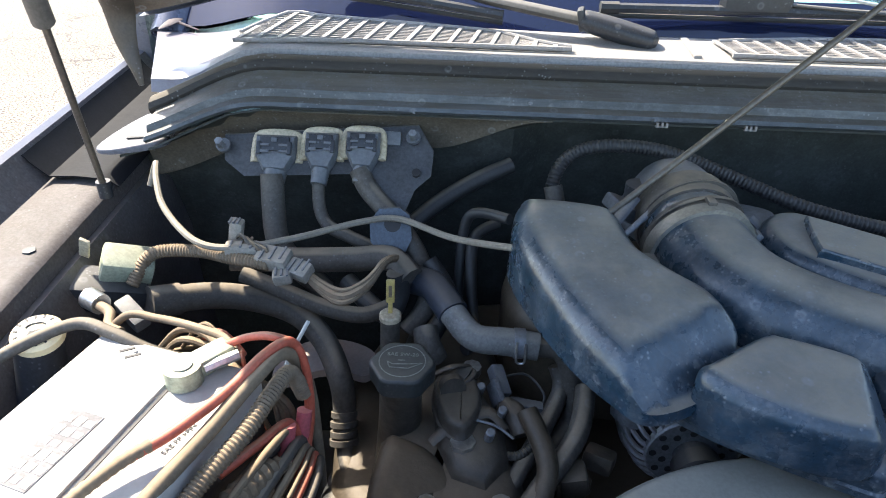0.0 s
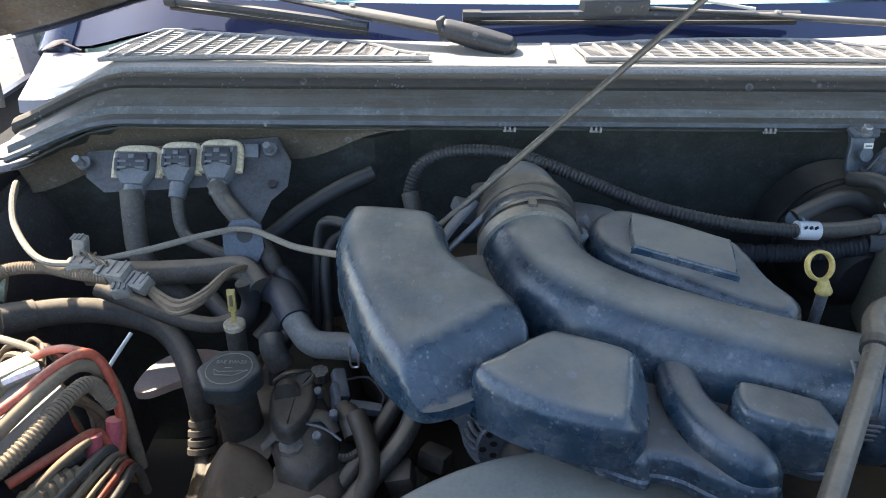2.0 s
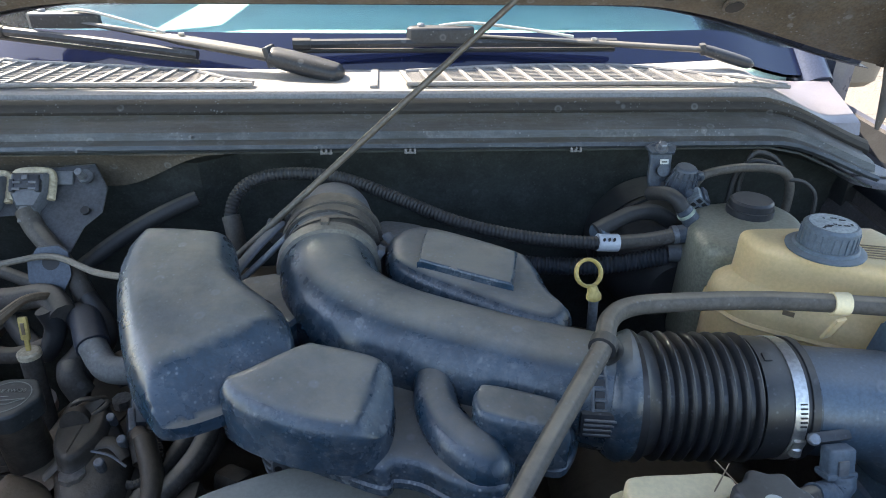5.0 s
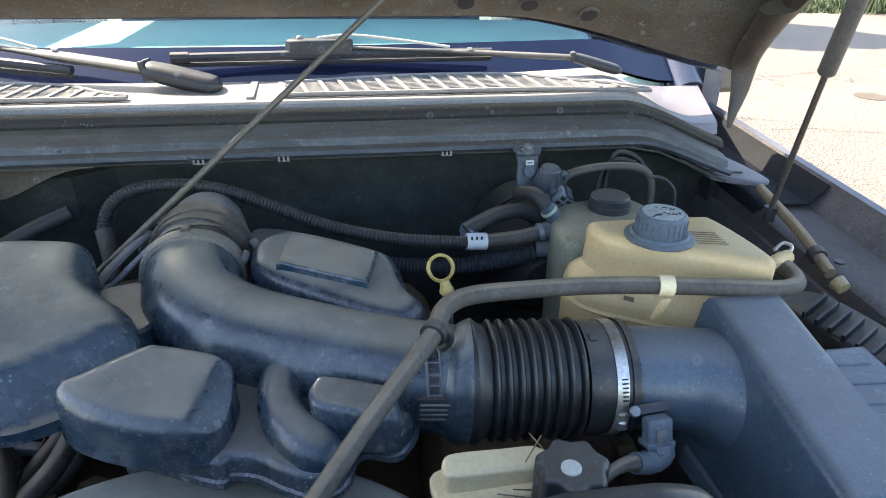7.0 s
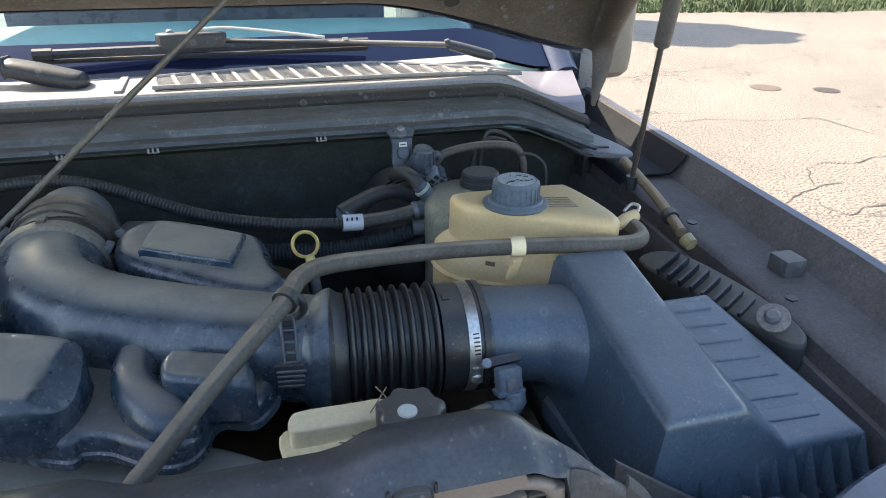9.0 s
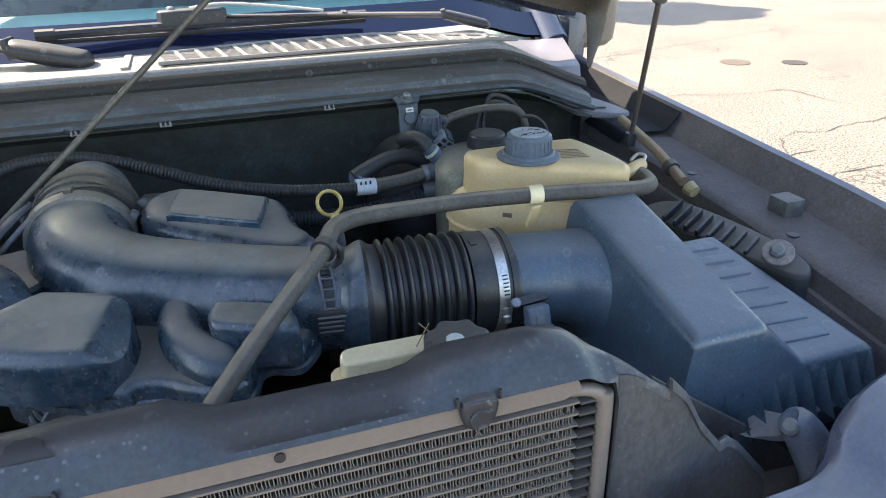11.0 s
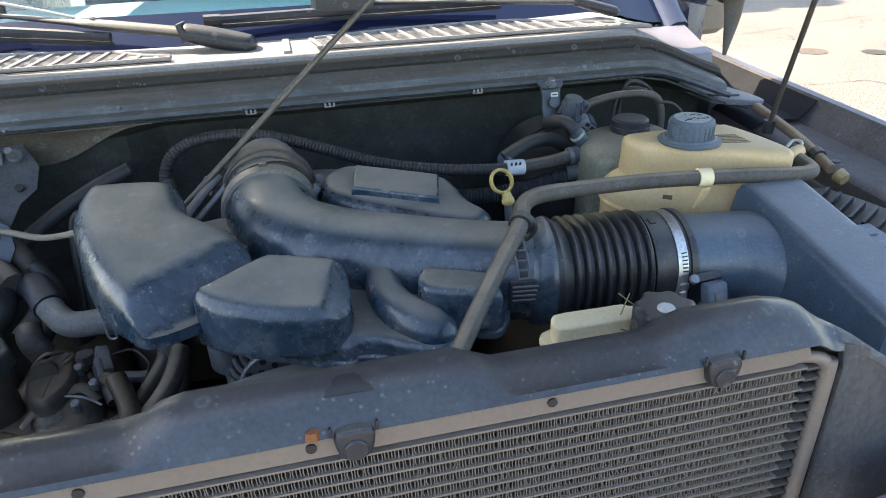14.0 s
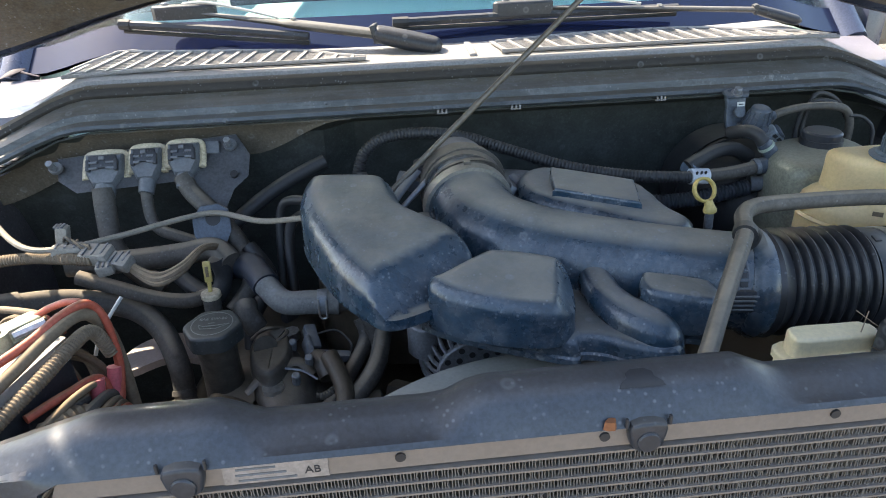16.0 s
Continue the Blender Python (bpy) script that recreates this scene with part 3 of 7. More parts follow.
def cowl():
    c = thing("cowl_panel", (0, 0.8, 1.2), "grey weathered plastic cowl below the windshield with dust streaks", "cowl panel")
    xs = [-0.757 + 1.514 * i / 64 for i in range(65)]

    def face(x):
        d = cowl_drop(x)
        yb = -0.035 * smooth01((abs(x) - 0.62) / 0.16)
        return [(x, y + yb, z - d * k) for y, z, k in ((0.694, 1.244, 0.85), (0.689, 1.249, 0.85), (0.692, 1.254, 0.85), (0.704, 1.258, 0.9), (0.707, 1.268, 0.9), (0.716, 1.272, 0.9), (0.722, 1.276, 0.95), (0.742, 1.281, 1.0), (0.748, 1.285, 1.0))]
    part("front_face", thicken(strip(xs, face), 0.002), COWL_FACE, c, "grimy streaked grey front face")

    def seal(x):
        d = cowl_drop(x)
        yb = -0.035 * smooth01((abs(x) - 0.62) / 0.16)
        return [(x, 0.759 + yb + 0.017 * math.cos(a), 1.287 - d + 0.0135 * math.sin(a)) for a in (2 * math.pi * j / 10 for j in range(10))]
    sx = [-0.766 + 1.532 * i / 60 for i in range(61)]
    bm = strip(sx, seal, closed=True)
    part("weatherstrip", bm, SEAL, c, "dusty black rubber hood seal")

    def top(x):
        d = 0.046 * smooth01((abs(x) - 0.62) / 0.13)
        back = 0.892 + 0.10 * (x / 0.75) ** 2
        out = math.copysign(0.36 * smooth01((abs(x) - 0.69) / 0.09), x)
        f = 0.016 * smooth01((abs(x) - 0.66) / 0.08)
        return [(x + out * max(0.0, y - 0.77), y, z - d) for y, z in ((0.776 - f, 1.284), (0.782 - f, 1.302), (0.790 - f, 1.305), (0.806, 1.306), (back - 0.012, 1.313), (back - 0.002, 1.313), (back + 0.004, 1.306))]
    part("top_panel", thicken(strip([-0.70 + 1.40 * i / 52 for i in range(53)], top), 0.002), COWL, c, "pale grey sunlit cowl top")
    for side in (-1, 1):
        part("corner", thicken(strip([side * (0.70 + 0.082 * i / 6) for i in range(7)], top), 0.002), CORNER, c, "pale lavender painted cowl corner")
    part("join_strip", box((0.012, 0.842, 1.3105), (0.012, 0.085, 0.006), 0.002, (4, 0, 0)), COWL, c)
    # air grilles: fine cross slats with leaning ribs over them
    for side, x0, x1 in ((-1, -0.665, -0.17), (1, 0.062, 0.672)):
        g = part("grille_bed", strip([x0 + (x1 - x0) * i / 12 for i in range(13)],
                 lambda x: [(x, 0.806 + y, 1.3085 + 0.05 * y - 0.04 * smooth01((abs(x) - 0.62) / 0.2)) for y in (0, grille_depth(x, x0, x1, side))]), BLACK_MATT, c, "dark grille opening")
        n = 12
        for k in range(n):
            xs2 = [x0 + (x1 - x0) * i / 14 for i in range(15)]
            bm = bmesh.new()
            rows = []
            for x in xs2:
                d = 0.04 * smooth01((abs(x) - 0.62) / 0.2)
                y = 0.808 + grille_depth(x, x0, x1, side) * (k + 0.5) / n
                z = 1.310 + 0.05 * (y - 0.806) - d
                rows.append([bm.verts.new(p) for p in ((x, y - 0.0011, z - 0.001), (x, y + 0.0011, z - 0.001), (x, y + 0.0011, z + 0.0012), (x, y - 0.0011, z + 0.0012))])
            for a, b in zip(rows, rows[1:]):
                for j in range(4):
                    bm.faces.new((a[j], a[(j + 1) % 4], b[(j + 1) % 4], b[j]))
            part("slat", bm, COWL, g)
        m = 19 if side > 0 else 16
        for k in range(m):
            x = x0 + (x1 - x0) * (k + 0.2) / m
            dd = grille_depth(x, x0, x1, side)
            if dd < 0.012:
                continue
            d = 0.04 * smooth01((abs(x) - 0.62) / 0.2)
            lean = -side * 0.22 * dd
            a, b = Vector((x, 0.803, 1.3130 - d)), Vector((x + lean, 0.805 + dd, 1.3130 + 0.05 * dd - d))
            bm = bmesh.new()
            rows = [[bm.verts.new(p + Vector(o)) for o in ((-0.0032, 0, -0.002), (0.0032, 0, -0.002), (0.0032, 0, 0.0008), (-0.0032, 0, 0.0008))] for p in (a, b)]
            for j in range(4):
                bm.faces.new((rows[0][j], rows[0][(j + 1) % 4], rows[1][(j + 1) % 4], rows[1][j]))
            bm.faces.new(rows[0]), bm.faces.new(rows[1])
            part("rib", bm, COWL, g)
        part("grille_back_edge", sweep([(x, 0.807 + grille_depth(x, x0, x1, side), 1.3125 + 0.05 * grille_depth(x, x0, x1, side) - 0.04 * smooth01((abs(x) - 0.62) / 0.2)) for x in (x0 + (x1 - x0) * i / 10 for i in range(11))], 0.003, seg=6, n=2), COWL, c)
        part("grille_edge", sweep([(x, 0.803, 1.3115 - 0.04 * smooth01((abs(x) - 0.62) / 0.2)) for x in (x0, x0 * 0.7 + x1 * 0.3, x0 * 0.3 + x1 * 0.7, x1)], 0.0035, seg=6), COWL, c)
    for x in (-0.0543, 0.0648, 0.3049):
        clip = part("clip", box((x, 0.690, 1.2415), (0.017, 0.004, 0.002), 0.0005), COWL, c, "small grey panel clip")
        for dx in (-0.0065, 0.0, 0.0065):
            part("tooth", box((x + dx, 0.688, 1.2445), (0.003, 0.004, 0.007), 0.0006), COWL, clip)
    for x, z in ((-0.235, 1.269), (-0.39, 1.250), (-0.068, 1.252)):
        part("stud", tube((x, 0.690, z - 0.002), (x, 0.676, z + 0.003), 0.0022, seg=8), GREY, c)
    for side in (-1, 1):
        bm = slab([(side * 0.742, 0.80), (side * 0.738, 0.706), (side * 0.746, 0.678), (side * 0.772, 0.660), (side * 0.806, 0.648), (side * 0.828, 0.664), (side * 0.822, 0.74), (side * 0.80, 0.80)], dome(1.186, 1.196, 0.004, 3), n=5, slope=(-side * 0.06, 0), pivot=(side * 0.76, 0.7))
        lip = part("end_lip", bm, LIP, c, "sunlit painted end of the cowl")
        part("slot", box((side * 0.762, 0.690, 1.1975), (0.066, 0.006, 0.002), 0.0008, (0, side * 3, side * -8)), INK, lip, "narrow dark slot")


def grille_depth(x, x0, x1, side):
    """Depth of the grille: full at the outer end of the truck's centre, tapering towards one tip."""
    u = (x - x0) / (x1 - x0)
    if side < 0:
        return max(0.004, (0.053 + 0.085 * (1 - u)) * min(1.0, (1 - u) / 0.22) * min(1.0, 0.25 + u / 0.06))
    return max(0.004, (0.062 + 0.035 * math.sin(math.pi * min(1.0, u * 1.1))) * min(1.0, (1 - u) / 0.35))


def glass_point(x, s, lift=0.0):
    """A point s metres up the curved windshield at x."""
    y0, z0 = 0.894 + 0.10 * (x / 0.75) ** 2, 1.310 - 0.040 * smooth01((abs(x) - 0.62) / 0.2)
    a = radians(42)
    return (x, y0 + s * math.cos(a) - lift * math.sin(a), z0 + s * math.sin(a) + lift * math.cos(a))


def windshield():
    w = thing("windshield", (0, 0.95, 1.3), "raked windshield with a black lower band, reflecting the blue sky", "windshield")
    xs = [-0.82 + 1.64 * i / 40 for i in range(41)]
    pane = part("pane", thicken(strip(xs, lambda x: [glass_point(x, s) for s in (0.0, 0.1, 0.3, 0.6, 1.0)]), 0.004), GLASS, w)
    pane.visible_shadow = False
    part("black_band", thicken(strip(xs, lambda x: [glass_point(x, s, 0.004) for s in (0.0, 0.035, 0.072 - 0.01 * (x / 0.8) ** 2)]), 0.0015), FRIT, w, "glossy black painted band")
    d = thing("dashboard", (0, 1.5, 1.0), "pale teal dashboard seen through the windshield", "dashboard")
    bm = slab([(-0.8, 1.03), (0, 0.94), (0.8, 1.03), (0.8, 1.75), (-0.8, 1.75)], dome(1.0, 1.292, 0.02), n=4)
    part("top", bm, DASH, d)
    for x in (-0.30, 0.0, 0.2, 0.24, 0.5):
        part("vent", box((x, 1.20, 1.295), (0.09, 0.03, 0.014), 0.004), GREY, d)


def cab():
    """Cab behind the windshield: pillars, roof and doors as plain closing panels."""
    c = thing("cab", (0, 2.2, 0.5), "dark blue-grey painted cab of the truck behind the windshield", "cab")
    for s in (-1, 1):
        p0, p1 = Vector(glass_point(s * 0.82, 0.0)), Vector(glass_point(s * 0.78, 1.02))
        part("pillar", sweep([p0 + Vector((s * 0.03, 0, -0.02)), p1 + Vector((-s * 0.02, 0, 0))], 0.035, seg=10, n=2), PAINT, c)
        part("door", box((s * 0.93, 2.1, 0.95), (0.05, 2.1, 0.75), 0.02), PAINT, c)
        part("side_window", box((s * 0.86, 2.2, 1.55), (0.02, 1.6, 0.5), 0.005), FRIT, c)
    part("roof", box((0, 2.45, 1.93), (1.60, 1.5, 0.06), 0.028), PAINT, c)
    part("rear_wall", box((0, 3.17, 1.36), (1.7, 0.05, 1.2), 0.01), PAINT, c)


def mirror():
    m = thing("door_mirror", (1.1, 1.3, 1.1), "large beige-backed door mirror on a dark arm", "mirror")
    part("housing", slab([(0.94, 1.22), (0.98, 1.18), (1.10, 1.19), (1.132, 1.24), (1.09, 1.28), (0.96, 1.28)], [(0.02, 1.20), (0.004, 1.215), (0, 1.25), (0, 1.42), (0.01, 1.46), (0.03, 1.475)], n=4), TARP, m)
    part("arm", sweep([(0.93, 1.34, 1.20), (0.97, 1.30, 1.23), (1.02, 1.26, 1.26)], 0.02), BLACK_MATT, m)


def hood_point(x, s, lift=0.0):
    """A point s metres from the rear edge of the raised hood, on its underside."""
    a = radians(40)
    d = 0.098 * smooth01((abs(x) - 0.38) / 0.52) * max(0.15, 1 - s * 1.6)
    return (x, 0.790 - s * math.cos(a) - lift * math.sin(a) * -1, 1.425 - d + s * math.sin(a) + lift * math.cos(a))


def hood():
    h = thing("hood", (0, 0.79, 1.42), "raised truck hood with a dusty brown stamped underside", "hood")
    xs = [-0.81 + 1.62 * i / 48 for i in range(49)]
    rows = (0.0, 0.01, 0.03, 0.06, 0.10, 0.14, 0.2, 0.4, 0.7, 1.02)
    bump_up = (0.012, 0.0, 0.0, 0.004, 0.010, 0.03, 0.045, 0.045, 0.045, 0.03)
    part("inner_panel", thicken(strip(xs, lambda x: [hood_point(x, s, b) for s, b in zip(rows, bump_up)]), 0.0015), HOOD_IN, h, "dusty brown stamped inner panel")
    part("outer_skin", thicken(strip(xs, lambda x: [hood_point(x, s, b) for s, b in ((-0.030, 0.022), (-0.045, 0.040), (0.0, 0.06), (0.1, 0.075), (0.5, 0.085), (1.03, 0.05), (1.045, 0.02))]), 0.0015), PAINT, h)
    for x in (-0.53, -0.436, -0.34, 0.34, 0.436, 0.53):
        c = Vector(hood_point(x, 0.043, -0.0035))
        rim = part("hole_rim", disc(c, 0.0165, 0.006, axis=(0, 0.64, 0.77), bevel=0.002), HOOD_IN, h)
        part("hole", disc(c - Vector((0, 0.0006, 0.0008)), 0.0130, 0.004, axis=(0, 0.64, 0.77)), INK, rim, "round dark hole")
    for s in (-1, 1):
        bm = sweep([(s * 0.80, 0.79, 1.35), (s * 0.80, 0.70, 1.435), (s * 0.80, 0.4, 1.70), (s * 0.80, 0.02, 2.05)], [0.014, 0.02, 0.02, 0.015], seg=8)
        part("side_rail", bm, HINGE, h, "folded dusty side edge")
        bm = sweep([(s * 0.772, 0.715, 1.262), (s * 0.778, 0.722, 1.285), (s * 0.792, 0.738, 1.320), (s * 0.795, 0.738, 1.375), (s * 0.780, 0.66, 1.455)], [0.004, 0.009, 0.017, 0.026, 0.034], seg=12, squash=0.4)
        part("hinge_arm", bm, HINGE, h, "bent hinge arm")
        part("hinge_base", box((s * 0.800, 0.775, 1.150), (0.035, 0.05, 0.07), 0.005), RUBBER, h)


def strut(side):
    s = thing("gas_strut", (side * 0.786, 0.572, 1.15), "thin black gas strut holding up the hood", "strut", "gas struts of the hood")
    a, j, b = Vector((side * 0.782, 0.580, 1.170)), Vector((side * 0.748, 0.497, 1.395)), Vector((side * 0.716, 0.40, 1.66))
    part("rod", tube(a, j, 0.0042), surface("worn_strut_rod", (0.13, 0.115, 0.105), 0.38, metal=0.5, dust=0.2, seed=76) if "worn_strut_rod" not in bpy.data.materials else bpy.data.materials["worn_strut_rod"], s, "thin brownish steel rod")
    part("cylinder", sweep([j, j + (b - j) * 0.008, b], [0.0095, 0.0112, 0.0112], n=1), surface("faded_black_strut", (0.13, 0.128, 0.125), 0.5, dust=0.3, seed=77) if "faded_black_strut" not in bpy.data.materials else bpy.data.materials["faded_black_strut"], s, "faded black cylinder")
    part("ball_end", disc(a - Vector((0, 0, 0.012)), 0.009, 0.022), BLACK_MATT, s)


def wiper(pivot, elbow, tip, b0, b1, wide):
    w = thing("wiper", pivot, "black wiper with a dusty arm on the windshield", "wiper", "windshield wipers")
    p, e, t = Vector(pivot), Vector(elbow), Vector(tip)
    d = (e - p).normalized()
    part("pivot_cap", sweep([p - d * 0.016, p - d * 0.010, p, p + (e - p) * 0.5, e - d * 0.006, e], [0.4 * wide, 0.8 * wide, wide, 1.05 * wide, 0.95 * wide, 0.7 * wide], seg=16, squash=0.75, n=4), BLACK_MATT, w, "rounded plastic cap over the pivot")
    part("joint", box(e, (0.010, 1.5 * wide, 1.5 * wide), 0.003, (0, -14, -12)), BLACK_MATT, w)
    arm = part("arm", sweep([e - d * 0.004, e + (t - e) * 0.4, e + (t - e) * 0.55, t], [0.75 * wide, 0.68 * wide, 0.45 * wide, 0.005], seg=10, squash=0.55, n=6), ARM, w, "dusty faded black arm")
    part("rivet", disc(e + (t - e) * 0.42 + Vector((0, 0, 0.4 * wide)), 0.005, 0.003, seg=12), STEEL, arm)
    b = part("blade", sweep([b0, (Vector(b0) + Vector(b1)) / 2 + Vector((0, -0.002, 0.002)), b1], 0.0075, seg=8, n=6), BLACK_MATT, w)
    part("blade_cap", sweep([Vector(b0) - Vector((0.004, 0, 0)), Vector(b0) + (Vector(b1) - Vector(b0)) * 0.045], 0.0095, seg=8, n=1), RUBBER, w)
    part("rubber", sweep([Vector(b0) - Vector((0, -0.004, 0.012)), Vector(b1) - Vector((0, -0.004, 0.012))], 0.004, seg=6, n=1), RUBBER, b)
    clip = part("clip", slab([(t.x - 0.046, t.y - 0.012), (t.x + 0.046, t.y - 0.012), (t.x + 0.050, t.y + 0.010), (t.x - 0.038, t.y + 0.014)], dome(t.z - 0.012, t.z + 0.012, 0.006, 4), n=3), BLACK_MATT, w, "black nozzle clip with a hose")
    part("nozzle", disc(t + Vector((-0.030, 0.0, 0.011)), 0.006, 0.006, seg=12, bevel=0.002), ALTERN, clip)
    part("hose", sweep([t + Vector((0.0, 0.004, 0.012)), t + (e - t) * 0.12 + Vector((0, 0, 0.020)), t + (e - t) * 0.30 + Vector((0, 0, 0.016)), t + (e - t) * 0.5 + Vector((0, 0, 0.008))], 0.0024, seg=8), PRINT_PALE, clip, "thin pale washer hose")


for s in (-1, 1):
    fender(s)
    strut(s)
def cowl_leaf():
    l = thing("dry_leaf", (-0.83, 0.99, 1.274), "curled dark dry leaf lying on the cowl", "leaf")
    m = surface("dark_dry_leaf", (0.07, 0.055, 0.06), 0.7, vary=0.4, seed=75)
    part("blade", sweep([(-0.846, 0.962, 1.278), (-0.838, 0.985, 1.282), (-0.832, 1.005, 1.284), (-0.826, 1.030, 1.282)], [0.002, 0.010, 0.011, 0.003], seg=8, squash=0.25), m, l)
    part("stem", sweep([(-0.828, 1.000, 1.282), (-0.805, 0.985, 1.280), (-0.778, 0.966, 1.278)], [0.003, 0.002, 0.001], seg=6), m, l)
    part("tip", sweep([(-0.835, 1.01, 1.283), (-0.836, 1.035, 1.290), (-0.832, 1.055, 1.296)], [0.005, 0.003, 0.001], seg=6), m, l)


cowl()
cowl_leaf()
windshield()
cab()
mirror()
hood()
wiper((0.640, 0.900, 1.322), (0.565, 0.905, 1.343), (0.118, 0.913, 1.366), (-0.115, 0.900, 1.352), (0.420, 0.925, 1.350), 0.0125)
wiper((-0.052, 0.850, 1.318), (-0.150, 0.868, 1.340), (-0.49, 0.945, 1.382), (-0.60, 0.945, 1.365), (-0.268, 0.885, 1.338), 0.0215)


# ---- walls and floor of the bay ----
def bay():
    bm = strip([-0.80 + 1.6 * i / 32 for i in range(33)], lambda x: [(x, y, z) for y, z in (
        (0.700 - 0.035 * smooth01((abs(x) - 0.62) / 0.16), 1.242 - cowl_drop(x)), (0.735 if x < -0.22 else 0.775, 1.215 - 0.6 * cowl_drop(x)), (0.745 if x < -0.22 else 0.79, 1.14), (0.79, 1.0), (0.76, 0.55))])
    tagged(part("firewall", thicken(bm, 0.003), FIREWALL), "dark grimy firewall at the back of the engine bay", "firewall", kind="structure")
    bm = strip([-0.78 + 0.58 * i / 30 for i in range(31)], lambda x: [(x, y - (0 if x < -0.2 else -0.02) + 0.004 * noise.noise((x * 9, 0, 0)), z - cowl_drop(x)) for y, z in [(0.699 + dy * g, 1.240 - dz * g) for g in (0.03 + smooth01((-0.21 - x) / 0.17),) for dy, dz in ((0, 0), (0.013, 0.012), (0.023, 0.035), (0.027, 0.055 + 0.01 * noise.noise((x * 5, 3, 0))))]])
    tagged(part("firewall_flange", thicken(bm, 0.002), surface("dusty_flange", (0.085, 0.072, 0.056), 0.75, dust=0.45, scale=14, spots=0.5, vary=0.4, seed=60)), "dusty tan metal flange under the cowl", "firewall", kind="structure")
    bm = box((0, 0.38, 0.52), (1.6, 0.9, 0.02), 0)
    tagged(part("bay_floor", bm, BAY), "dark shadowed bottom of the engine bay", "floor", kind="structure")


bay()


# ---- engine bay: intake ----
def intake():
    t = thing("air_intake", (0.0, 0.32, 1.10), "dusty black moulded plastic intake resonator over the engine", "air intake")
    plate = [(-0.12, 0.29), (-0.079, 0.373), (0.019, 0.36), (0.12, 0.33), (0.21, 0.275), (0.192, 0.216), (0.160, 0.221), (0.148, 0.212), (0.143, 0.192), (0.132, 0.176), (0.112, 0.174), (0.088, 0.186), (0.064, 0.203), (0.040, 0.209), (0.017, 0.206)]
    part("base_plate", pillow(plate, 1.106, 1.136, 0.014, lip=0.0025), BLACK, t)
    lobe1 = [(-0.260, 0.500), (-0.240, 0.515), (-0.165, 0.506), (-0.143, 0.485), (-0.130, 0.432), (-0.102, 0.399), (-0.074, 0.372), (-0.060, 0.341), (-0.061, 0.316), (-0.088, 0.280), (-0.115, 0.255), (-0.157, 0.240), (-0.182, 0.262), (-0.214, 0.309), (-0.248, 0.390), (-0.264, 0.450)]
    part("main_chamber", pillow(lobe1, 1.141, 1.213, 0.034, slope=(0, 0.14), pivot=(-0.15, 0.40), lip=0.0012, cuts=((-0.153, 0.296, 0.48, -0.87, 1.0, 1.198), (-0.225, 0.36, -0.86, -0.5, 1.1, 1.205))), BLACK, t)
    lobe2 = [(-0.048, 0.310), (-0.026, 0.310), (0.030, 0.290), (0.040, 0.268), (0.035, 0.224), (0.017, 0.205), (-0.003, 0.202), (-0.046, 0.213), (-0.090, 0.235), (-0.113, 0.257), (-0.112, 0.272), (-0.098, 0.280)]
    part("side_chamber", pillow(lobe2, 1.130, 1.189, 0.018, slope=(0, 0.17), pivot=(-0.03, 0.26), lip=0.0012, step=0.008, cuts=((-0.056, 0.219, -0.50, -0.86, 1.7, 1.180), (0.014, 0.225, 0.92, -0.38, 1.2, 1.181))), BLACK, t)
    part("curved_rib", sweep([(0.088, 0.352, 1.130), (0.083, 0.330, 1.146), (0.079, 0.298, 1.148), (0.080, 0.262, 1.146), (0.092, 0.232, 1.142), (0.111, 0.211, 1.136), (0.124, 0.199, 1.126), (0.131, 0.192, 1.112)], [0.012, 0.0185, 0.0200, 0.0210, 0.0230, 0.0250, 0.0230, 0.012], seg=28, squash=0.9), BLACK, t)
    part("label_boss", pillow([(0.113, 0.252), (0.126, 0.261), (0.182, 0.248), (0.189, 0.239), (0.192, 0.212), (0.182, 0.204), (0.122, 0.218), (0.110, 0.234)], 1.125, 1.174, 0.010, slope=(-0.10, 0.10), pivot=(0.15, 0.235), step=0.008), BLACK, t)
    elbow = [(-0.040, 0.560, 1.166), (-0.040, 0.530, 1.164), (-0.036, 0.478, 1.156), (-0.016, 0.424, 1.148), (0.030, 0.382, 1.143), (0.09, 0.349, 1.141), (0.17, 0.315, 1.138), (0.262, 0.287, 1.134)]
    part("tube", sweep(elbow, [0.056, 0.057, 0.059, 0.060, 0.060, 0.059, 0.058, 0.057], seg=32), BLACK, t)
    part("web", slab([(-0.15, 0.47), (-0.08, 0.49), (-0.06, 0.40), (-0.10, 0.38)], [(0, 1.10), (0, 1.158), (0.004, 1.162)], n=3), BLACK, t)
    # rear resonator with its raised pad
    r = part("rear_chamber", pillow([(0.030, 0.500), (0.036, 0.532), (0.060, 0.556), (0.100, 0.556), (0.196, 0.505), (0.213, 0.470), (0.220, 0.424), (0.235, 0.382), (0.20, 0.355), (0.12, 0.40), (0.045, 0.455)],
             1.11, 1.188, 0.024, lip=0.003, slope=(-0.05, 0.06), pivot=(0.12, 0.46)), BLACK, t)
    part("raised_pad", pillow([(0.080, 0.518), (0.094, 0.519), (0.178, 0.480), (0.185, 0.470), (0.172, 0.414), (0.163, 0.410), (0.076, 0.450), (0.070, 0.458)], 1.165, 1.1975, 0.004, n=9, slope=(-0.05, 0.06), pivot=(0.12, 0.46), step=0.009), BLACK, r)
